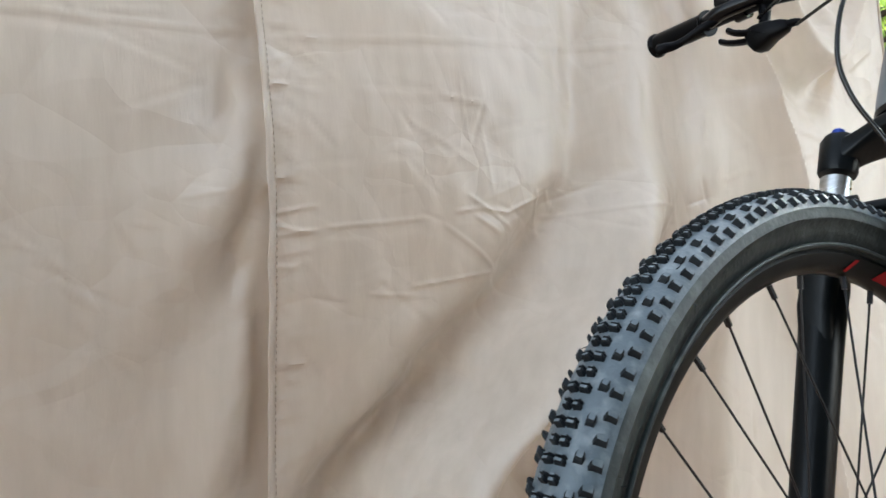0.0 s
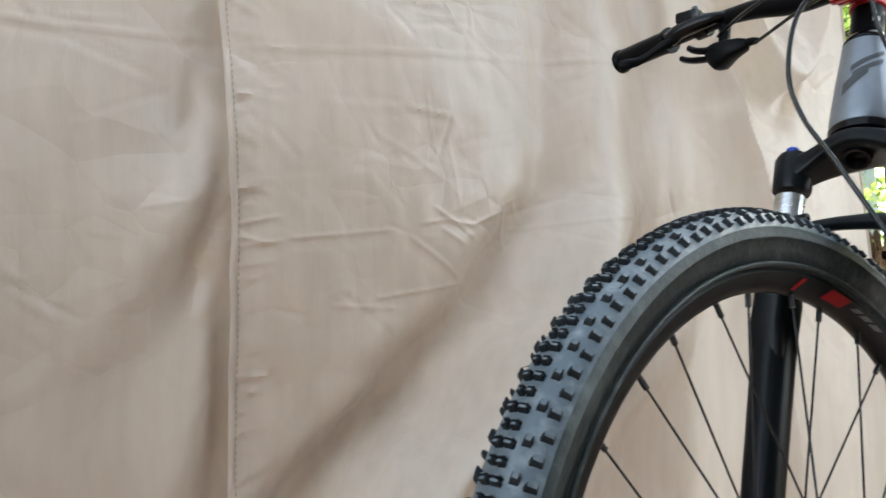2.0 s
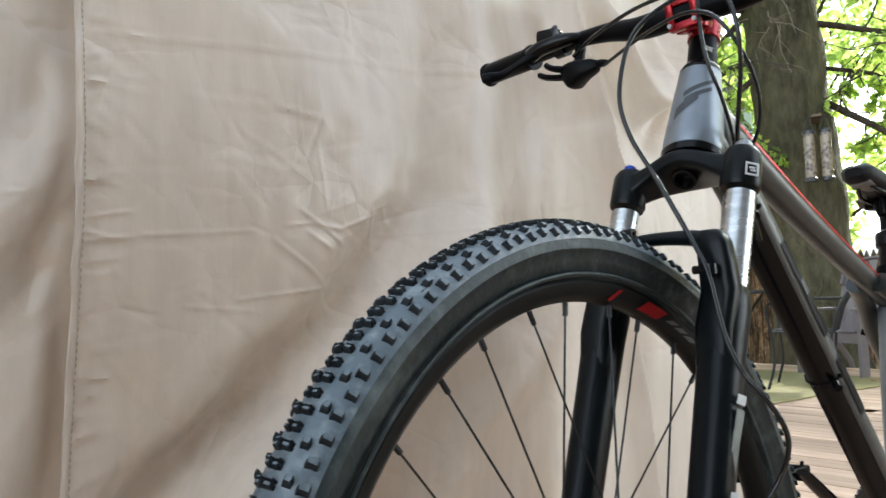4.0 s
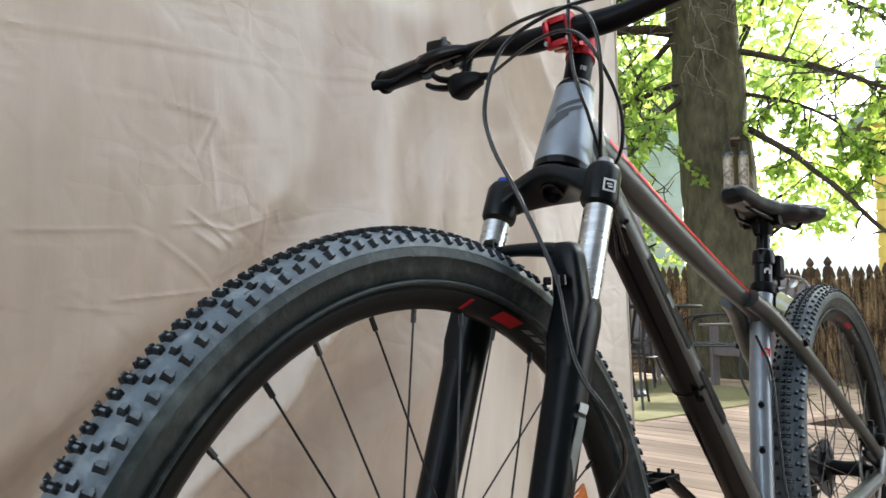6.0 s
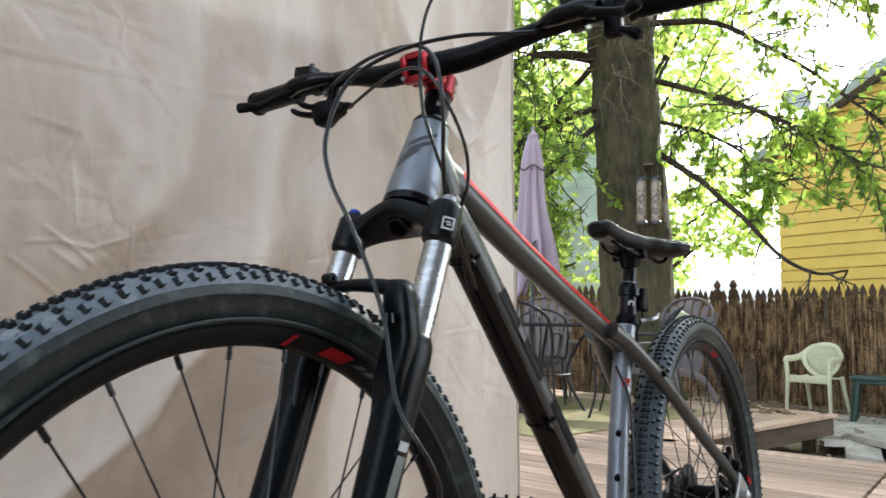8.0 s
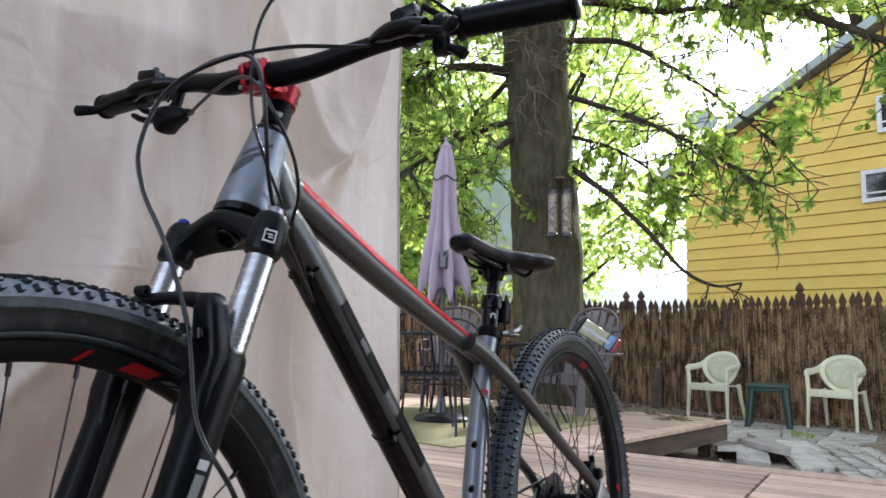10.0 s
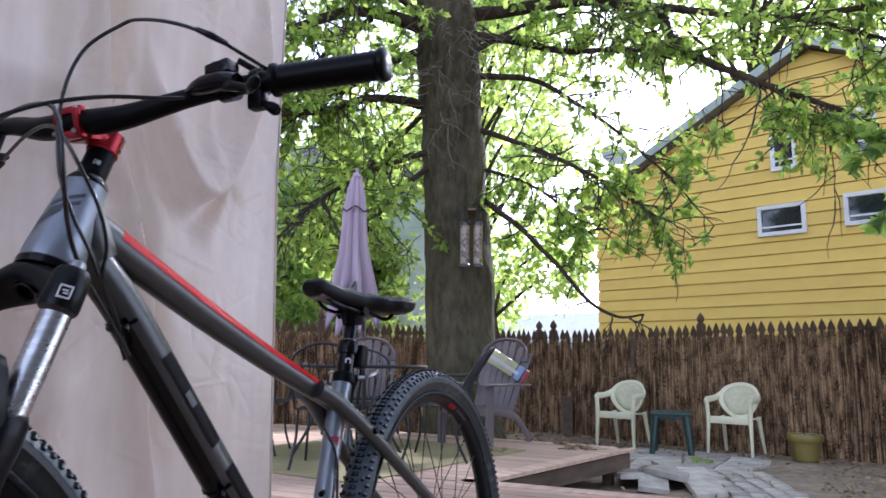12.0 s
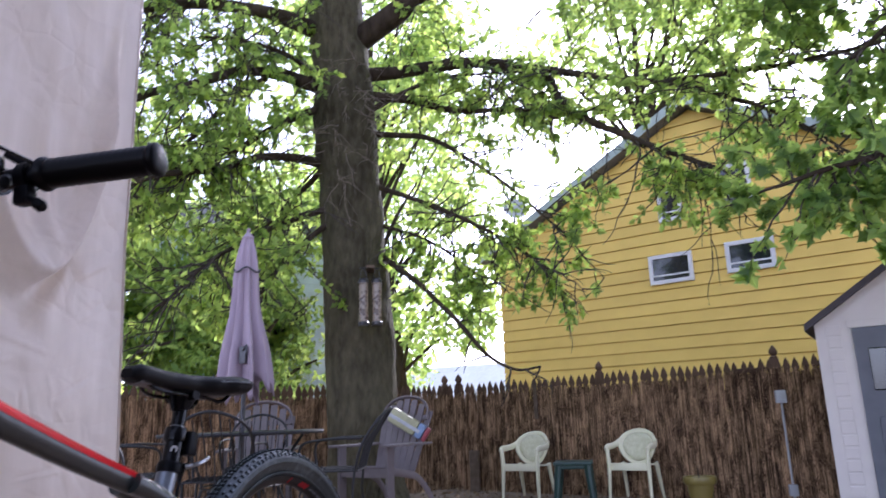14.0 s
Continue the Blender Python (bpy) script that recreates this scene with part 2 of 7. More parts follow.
def build_deck():
    deck = tagged(new("deck"), "weathered pale timber deck of worn grey boards", "deck", kind="structure")
    W = 0.14

    def rows(x0, x1, left, right):
        """Boards with their width along x, between the two sides y = left(x) and right(x)."""
        x = x0
        while x < x1 - 0.02:
            a, b = left(x), right(x)
            for lo, hi in ([(b, (a + b) / 2), ((a + b) / 2, a)] if a - b > 4 else [(b, a)]):
                ob = new("board", deck_board(W - 0.010, abs(hi - lo) - 0.004))
                ob.parent = deck
                ob.location = (x + W / 2, (lo + hi) / 2, rng.uniform(-0.002, 0.001))
                ob.rotation_euler = (0, rng.uniform(-0.006, 0.006), 0.03)
            x += W
    rows(-3.4, 3.98, lambda x: 5.3, lambda x: -0.02 if x < 9 else 0)
    rows(-3.4, 3.98, lambda x: -0.03, lambda x: -5.2)
    rows(4.0, 6.5, lambda x: 5.2, lambda x: 1.2 - 0.19 * (x - 4.0))
    for name, a, b in (("side_beam", (4.0, 1.19), (6.54, 0.70)), ("side_beam", (6.54, 0.70), (6.75, 5.2)), ("side_beam", (4.02, 1.2), (4.12, -5.2))):
        bm = bmesh.new()
        a, b = Vector((*a, 0)), Vector((*b, 0))
        box(bm, ((b - a).length, 0.038, 0.135), Matrix.Translation((0, 0, -0.105)), 0.004)
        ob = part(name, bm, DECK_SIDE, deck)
        ob.matrix_world = frame_of((a + b) / 2, b - a)
    for a, b, w in (((4.0, 1.2), (6.56, 0.715), 0.14), ((6.50, 0.72), (6.72, 5.2), 0.14), ((4.045, 1.25), (4.145, -5.2), 0.14)):
        bm = bmesh.new()
        a, b = Vector((*a, 0)), Vector((*b, 0))
        box(bm, ((b - a).length, w, 0.03), Matrix.Translation((0, 0, -0.009)), 0.004)
        ob = part("border_board", bm, DECK, deck)
        ob.matrix_world = frame_of((a + b) / 2, b - a)
    for x, y in ((6.42, 0.86), (5.3, 1.02), (4.05, -0.1), (6.6, 2.5), (6.7, 4.2)):
        bm = bmesh.new()
        box(bm, (0.09, 0.09, 0.3), Matrix.Translation((x, y, -0.19)), 0.004)
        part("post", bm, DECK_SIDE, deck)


build_deck()

# ---- unseen wall added behind the viewer: blocks skylight, leaves the right side open ----
BLOCKER = material("dark_light_blocker", (0.16, 0.15, 0.14), 0.7, color2=(0.13, 0.12, 0.11), scale=4)


def build_front_blocker():
    bm = bmesh.new()
    box(bm, (5.8, 0.2, 4.6), Matrix.Translation((-1.5, -2.7, GZ + 2.3)), 0.01)
    root = tagged(part("wall_house", bm, BLOCKER), "added dark wall behind the viewer that blocks skylight", "wall", kind="structure")
    z = GZ + 0.2
    while z < 4.2:
        bm = bmesh.new()
        box(bm, (5.8, 0.03, 0.18), Matrix.Translation((-1.5, -2.59, z)) @ Matrix.Rotation(radians(5), 4, "X"))
        part("siding_board", bm, BLOCKER, root)
        z += 0.19


build_front_blocker()


# hidden wall added to keep light off the back of the cloth's left part
def build_back_blocker():
    bm = bmesh.new()
    box(bm, (3.6, 0.2, 3.0), Matrix.Translation((-2.15, 1.30, GZ + 1.5)), 0.01)
    root = tagged(part("wall_side", bm, BLOCKER), "added dark wall hidden behind the cloth that cuts its back light", "wall", kind="structure")
    for k in range(15):
        bm = bmesh.new()
        box(bm, (3.6, 0.03, 0.18), Matrix.Translation((-2.15, 1.19, GZ + 0.2 + 0.19 * k)) @ Matrix.Rotation(radians(-5), 4, "X"))
        part("siding_board", bm, BLOCKER, root)


build_back_blocker()

# ---- hanging cloth ----
SEAM_X = -0.276


def cloth_y(x, z=0.8):
    """The hanging plane, billowing a little towards the viewer at mid height."""
    k = max(0.0, min(1.0, (1.1 - x) / 0.6))
    return 0.68 - 0.13 * (x + 0.265) - 0.075 * k * (math.exp(-((z - 0.86) / 0.45) ** 2) - 0.90)


def lerp_at(z, table):
    """Value at z in rows of (z, value), z rising."""
    if z <= table[0][0]:
        return table[0][1]
    for (a, u), (b, v) in zip(table, table[1:]):
        if z <= b:
            k = (z - a) / (b - a)
            return u + (v - u) * (k * k * (3 - 2 * k) * 0.5 + k * 0.5)
    return table[-1][1]


def bell(d, w):
    return math.exp(-(d / w) ** 2)


def span(z, a, b):
    k = max(0.0, min(1.0, (z - a) / (b - a)))
    return k * k * (3 - 2 * k)


VALLEY = ((0.0, -0.42), (0.38, -0.147), (0.57, 0.035), (0.72, 0.185), (0.90, 0.305), (1.15, 0.35), (1.6, 0.40), (2.2, 0.44))
RIDGE = ((0.0, 0.92), (0.45, 0.862), (0.68, 0.818), (0.88, 0.780), (1.07, 0.735), (1.16, 0.706), (1.27, 0.675), (1.38, 0.662), (1.6, 0.65), (2.2, 0.63))
CREASES = ((-0.27, 1.106, 0.03, 1.124), (0.03, 1.124, 0.35, 1.147), (0.35, 1.147, 0.62, 1.15), (-0.64, 1.118, -0.28, 1.126), (-0.19, 0.80, -0.02, 0.812), (0.22, 0.815, 0.5, 0.83),
           (0.01, 0.80, 0.115, 0.722), (-0.045, 0.70, 0.115, 0.719), (0.03, 0.822, 0.075, 0.828), (0.075, 0.828, 0.13, 0.82), (0.13, 0.82, 0.23, 0.86),
           (0.055, 0.85, 0.09, 0.826), (0.066, 0.815, 0.115, 0.785), (0.118, 0.742, 0.19, 0.78), (-0.165, 0.575, -0.04, 0.715), (-0.27, 0.51, -0.165, 0.575))
rng_c = random.Random(41)
SCUFFS = []
for _ in range(330):
    x, z, a, n = rng_c.uniform(-0.64, 1.15), rng_c.uniform(0.3, 1.5), rng_c.choice((0.4, -0.7, 2.0, 0.1)) + rng_c.gauss(0, 0.35), rng_c.uniform(0.03, 0.14)
    SCUFFS.append((x, z, x + n * math.cos(a), z + n * math.sin(a), rng_c.choice((-1, 1)) * rng_c.uniform(0.0006, 0.0024)))
for i in range(70):
    z = 0.02 + i * 0.022 + rng_c.uniform(-0.02, 0.02)
    n = rng_c.uniform(0.02, 0.07)
    SCUFFS.append((SEAM_X + 0.004, z, SEAM_X + n, z + rng_c.uniform(-0.03, 0.035), rng_c.uniform(0.0012, 0.0036)))
LINES = [(*c, 0.0020 if k < 6 else (0.0028 if k < 14 else 0.0012)) for k, c in enumerate(CREASES)] + SCUFFS


def crease(x, z):
    s = 0.0
    for x0, z0, x1, z1, h in LINES:
        if min(x0, x1) - 0.02 < x < max(x0, x1) + 0.02 and min(z0, z1) - 0.02 < z < max(z0, z1) + 0.02:
            dx, dz = x1 - x0, z1 - z0
            n = math.hypot(dx, dz)
            k = ((x - x0) * dx + (z - z0) * dz) / n
            d = ((x - x0) * dz - (z - z0) * dx) / n
            end = span(k, -0.008, 0.012) * span(n - k, -0.008, 0.012)
            s += h * end * (max(0.0, 1 - abs(d) / 0.0055) - 0.45 * bell(d - 0.012, 0.010))
    return s


def fold(x, z):
    """How far the cloth stands out towards the viewer."""
    s = 0.0
    slant = 0.72 if z < 0.75 else 0.72 + 0.28 * span(z, 0.75, 1.0)
    d = (x - lerp_at(z, VALLEY)) * slant
    deep = 1.35 - 0.4 * span(z, 0.5, 0.7) - 0.68 * span(z, 0.68, 0.98) - 0.12 * span(z, 1.1, 1.5)
    d -= 0.062
    s += 0.140 * deep * bell(d - 0.035, (0.050 if d < 0.035 else 0.055) * (1 + 0.9 * span(z, 0.7, 1.0)))
    s -= 0.062 * deep * bell(d + 0.075, 0.042) + 0.028 * deep * bell(d - 0.19, 0.075)
    s += 0.022 * deep * bell(d - 0.31, 0.06)
    r = x - lerp_at(z, RIDGE)
    s += (0.035 * bell(r, 0.055) + 0.065 * bell(r, 0.020) if r < 0 else 0.100 * bell(r, 0.015)) * (0.6 + 0.4 * span(z, 0.5, 1.0))
    s -= 0.065 * bell(r - 0.055, 0.036) * span(z, 0.35, 0.9)
    # hanging swag beside the right edge
    e = x - 0.945
    u = z - (1.145 + (11.0 if e < 0 else 16.0) * e * e)
    drape = span(x, 0.79, 0.84) * (1 - span(x, 1.10, 1.17))
    s += 0.080 * (bell(u, 0.10) if u > 0 else bell(u, 0.026)) * drape
    s -= 0.030 * bell(u + 0.065, 0.045) * bell(e, 0.13)
    s += 0.018 * bell(e - 0.02, 0.02) * span(u, 0.0, 0.12) * (1 - span(u, 0.2, 0.5))
    s += 0.010 * math.sin(x * 5.1 + 1.1 * z + 0.5)
    s += 0.016 * noise.noise(Vector((x * 2.2, z * 1.4, 1.7))) + 0.009 * noise.noise(Vector((x * 6.0 + z * 2.5, z * 4.0, 5.2)))
    s += 0.003 * noise.noise(Vector((x * 21.0, z * 15.0, 8.2)))
    s *= 1 - span(x, 1.05, 1.2155)
    return s


rng_g = random.Random(8)
GATHERS = [(0.28 + 0.034 * k + rng_g.uniform(-0.01, 0.01), rng_g.uniform(0.009, 0.018), rng_g.uniform(0.3, 1.3)) for k in range(34)]


def fold_left(x, z):
    """The same for the panel beyond the seam, gathered towards it."""
    near = math.exp((x - SEAM_X) / 0.085)
    lean = 1.55 * (SEAM_X - x)
    s = -0.045 * near * bell(z - (0.825 - lean), 0.075) + 0.042 * near * bell(z - (0.925 - 0.8 * lean), 0.06)
    s += -0.030 * near * bell(z - (1.03 - 0.4 * lean), 0.06) + 0.036 * near * bell(z - (0.66 - 1.6 * lean), 0.10)
    s -= 0.016 * near * bell(z - (0.47 - lean), 0.05)
    # short gathers pulled into the stitches
    pull = math.exp((x - SEAM_X) / 0.035)
    for k, (zc, w, lean2) in enumerate(GATHERS):
        s += (0.006 if k % 2 else -0.006) * pull * bell(z - zc + lean2 * (SEAM_X - x), w)
    s += 0.012 * math.sin(x * 7 + 0.4) + 0.016 * noise.noise(Vector((x * 2.2, z * 1.4, 3.7))) + 0.005 * noise.noise(Vector((x * 7.0, z * 4.0, 5.2)))
    s += 0.0015 * noise.noise(Vector((x * 21.0, z * 15.0, 8.2)))
    # it slips behind the hem, which stands out before it
    w = span(x, SEAM_X - 0.060, SEAM_X - 0.004)
    return s * (1 - w) + (fold(SEAM_X, z) - 0.024 - 0.014 * noise.noise(Vector((2.0, z * 4.0, 6.0))) - 0.006 * noise.noise(Vector((4.0, z * 13.0, 6.0)))) * w


def hang(x, z):
    """The right edge flares out a little towards the floor."""
    return x + (0.045 * max(0.0, min(1.0, (1.25 - z) / 0.95)) - 0.025) * max(0.0, (x - 0.9) / 0.3155)


def axis_steps(parts):
    out = []
    for a, b, step in parts:
        n = max(1, round((b - a) / step))
        out += [a + (b - a) * k / n for k in range(n)]
    return out + [parts[-1][1]]


def build_cloth():
    root = thing("hanging_cloth", Matrix(), "tan fabric drop cloth hung as a creased backdrop behind the bicycle", "curtain")
    zs = axis_steps(((0.015, 0.30, 0.025), (0.30, 0.68, 0.006), (0.68, 0.87, 0.003), (0.87, 1.55, 0.006), (1.55, 2.235, 0.025)))
    rows = []
    for z in zs:
        rows.append([(hang(x, z), cloth_y(x, z) - fold(x, z) - crease(x, z), z) for x in axis_steps(((SEAM_X, -0.06, 0.006), (-0.06, 0.24, 0.003), (0.24, 0.60, 0.006), (0.60, 1.12, 0.0034), (1.12, 1.2155, 0.006)))])
    bm = sheet(bmesh.new(), rows)
    part("front_panel", bm, CLOTH, root, smooth=True)
    rows = []
    for z in zs:
        rows.append([(x, cloth_y(x, z) + 0.010 - fold_left(x, z) - crease(x, z), z) for x in axis_steps(((-2.6, -0.7, 0.03), (-0.7, SEAM_X + 0.055, 0.007)))])
    bm = sheet(bmesh.new(), rows)
    part("side_panel", bm, CLOTH, root, smooth=True)
    # folded hem along the joint, puckered between stitches
    rows = []
    for z in axis_steps(((0.015, 2.235, 0.004),)):
        y = cloth_y(SEAM_X, z) - fold(SEAM_X, z) - 0.001
        puff = 0.0016 + 0.0014 * noise.noise(Vector((3, z * 55, 2))) + 0.0012 * noise.noise(Vector((5, z * 19, 2)))
        edge = SEAM_X - 0.003 + 0.003 * noise.noise(Vector((0, z * 14, 2)))
        rows.append([(edge + 0.008, y + 0.009, z), (edge, y + 0.001, z), (edge + 0.001, y - puff, z), (edge + 0.005, y - puff * 1.5 - 0.0008, z),
                     (edge + 0.009, y - puff - 0.0005, z), (edge + 0.012, y + 0.0006, z)])
    part("seam", sheet(bmesh.new(), rows), CLOTH, root, "puckered stitched hem", smooth=True)
    bm = bmesh.new()
    z = 0.03
    while z < 2.2:
        y = cloth_y(SEAM_X, z) - fold(SEAM_X, z) - 0.001
        tube(bm, [(SEAM_X + 0.0085, y - 0.0012, z), (SEAM_X + 0.0085, y - 0.0024, z + 0.003), (SEAM_X + 0.0085, y - 0.0012, z + 0.006)], 0.0006, 4)
        z += 0.0105
    tagged(part("stitching", bm, HEM, root, "dark brown thread"), kind="stuff")
    bm = bmesh.new()
    tube(bm, [(hang(1.2155, z), cloth_y(1.2155, z) - fold(1.2155, z), z) for z in zs], 0.0035, 8)
    part("side_hem", bm, CLOTH, root, smooth=True)
    # a second, shorter layer hung behind
    bm = bmesh.new()
    rows = []
    for z in axis_steps(((0.015, 0.3, 0.05), (0.3, 1.34, 0.02))):
        rows.append([])
        for x in axis_steps(((-2.6, -0.7, 0.1), (-0.7, 0.56, 0.0143), (0.56, 0.645, 0.0045))):
            h = z * lerp_at(x, ((0.2, 0.978), (0.72, 1.005)))
            k = span(x, SEAM_X + 0.02, SEAM_X + 0.11)
            out = fold(x, h) * k + (fold_left(x, h) - 0.010) * (1 - k)
            rows[-1].append((x, cloth_y(x, h) - out + 0.014 + 0.014 * span(x, 0.5, 0.6) + 0.004 * noise.noise(Vector((x * 9, h * 7, 3))), h))
    sheet(bm, rows)
    part("back_layer", bm, CLOTH, root, "second layer of the same fabric", smooth=True)
    bm = bmesh.new()
    tube(bm, [(-2.7, cloth_y(-2.7), 2.235), (1.25, cloth_y(1.25), 2.235)], 0.016, 12)
    part("rail", bm, DECK_SIDE, root, "wooden rail")
    for x in (-2.65, 1.19):
        bm = bmesh.new()
        tube(bm, [(x, cloth_y(x) + 0.07, 0.0), (x, cloth_y(x) + 0.05, 2.235)], 0.016, 12)
        part("support_pole", bm, DECK_SIDE, root)
    return root


build_cloth()

# ---- fence ----
CORNER = Vector((10.2, 2.75, 0))
FENCE_LINES = ((CORNER, Vector((8.9, -4.4, 0))), (CORNER, Vector((4.4, 6.5, 0))))
FENCE_TOP = 1.25


def build_fence(name, a, b, side, seed):
    r = random.Random(seed)
    length = (b - a).length
    m = frame_of(Vector((a.x, a.y, GZ)), b - a)
    root = tagged(new(name), "brown picket fence lined with a reed screen", "fence", kind="structure")
    root.matrix_world = m
    H = FENCE_TOP - GZ
    rise = 0.021 if side < 0 else 0.0        # the ground climbs a little along the yard
    # pickets with spear tips
    bm = bmesh.new()
    w, t = 0.092, 0.018
    prof = [(-w / 2, 0.0), (-w / 2, H - 0.17), (-w * 0.28, H - 0.135), (-w * 0.5, H - 0.09), (-w * 0.3, H - 0.03), (0, H + 0.03),
            (w * 0.3, H - 0.03), (w * 0.5, H - 0.09), (w * 0.28, H - 0.135), (w / 2, H - 0.17), (w / 2, 0.0)]
    front = [bm.verts.new((x, -t / 2, z)) for x, z in prof]
    back = [bm.verts.new((x, t / 2, z)) for x, z in prof]
    bm.faces.new(front)
    bm.faces.new(back[::-1])
    for i in range(len(prof)):
        j = (i + 1) % len(prof)
        bm.faces.new((front[j], front[i], back[i], back[j]))
    picket = mesh_of("picket", bm, PICKET)
    x = 0.05
    while x < length:
        ob = new("picket", picket)
        ob.parent = root
        ob.location = (x, 0, r.uniform(-0.02, 0.01) + rise * x)
        ob.rotation_euler = (0, r.uniform(-0.012, 0.012), 0)
        x += 0.098
    # posts with acorn finials
    x, bay = (0.17, 2.22) if side < 0 else (0.0, 1.78)
    while x < length + 0.1:
        bm = bmesh.new()
        box(bm, (0.1, 0.1, H + 0.02 + rise * x), Matrix.Translation((x, side * -0.06, (H + 0.02 + rise * x) / 2)), 0.004)
        post = part("post", bm, PICKET, root)
        bm = bmesh.new()
        lathe(bm, [(0.0, 0), (0.045, 0.0), (0.05, 0.015), (0.028, 0.03), (0.05, 0.06), (0.052, 0.085), (0.035, 0.12), (0.012, 0.15), (0, 0.17)],
              Matrix.Translation((x, side * -0.06, H + 0.02 + rise * x)), 12)
        part("finial", bm, PICKET, post, smooth=True)
        x += bay
    for z in (0.35, H - 0.3):
        bm = bmesh.new()
        box(bm, (length, 0.04, 0.09), Matrix.Translation((length / 2, side * -0.03, z)), 0.003)
        part("rail", bm, PICKET, root)
    if side < 0:
        # odd mended boards: a pale upright batten and two blunt wide boards
        bm = bmesh.new()
        box(bm, (0.055, 0.02, 0.5), Matrix.Translation((1.47, side * 0.06, H - 0.27)), 0.003)
        part("batten", bm, DECK_SIDE, root, "pale weathered upright batten")
        for x in (4.20, 4.40):
            bm = bmesh.new()
            box(bm, (0.17, 0.022, 0.5), Matrix.Translation((x, side * 0.012, H - 0.24)), 0.018)
            part("blunt_board", bm, PICKET, root)
    # reed screen on the yard's side
    bm = bmesh.new()
    x = 0.0
    while x < length:
        rad = r.uniform(0.0024, 0.0050)
        top = H - 0.14 + rise * x + r.uniform(-0.05, 0.035) + 0.02 * math.sin(x * 1.7)
        y = side * (0.022 + r.uniform(0, 0.022))
        lean, bow = r.uniform(-0.035, 0.035), r.uniform(-0.018, 0.018)
        tube(bm, [(x, y, 0.0), (x + bow + lean / 2, y + side * r.uniform(0, 0.008), top * 0.5), (x + lean, y, top)], [rad, rad, rad * 0.6], 4, cap=False)
        x += rad * r.uniform(0.5, 0.8)
    back = bmesh.new()
    box(back, (length, 0.008, H - 0.24), Matrix.Translation((length / 2, side * 0.016, (H - 0.24) / 2)))
    part("reed_backing", back, REED, root, "dense inner layer of brown reed")
    screen = part("reed_screen", bm, REED, root, "brown woven reed screen")
    tagged(screen, kind="stuff")
    for z in (0.3, 0.75, 1.15):
        bm = bmesh.new()
        tube(bm, [(0, side * 0.042, z), (length, side * 0.042, z)], 0.0015, 4)
        part("binding_wire", bm, PICKET, screen)
    return root


for i, (a, b) in enumerate(FENCE_LINES):
    build_fence("fence", a, b, -1 if i == 0 else 1, 20 + i)


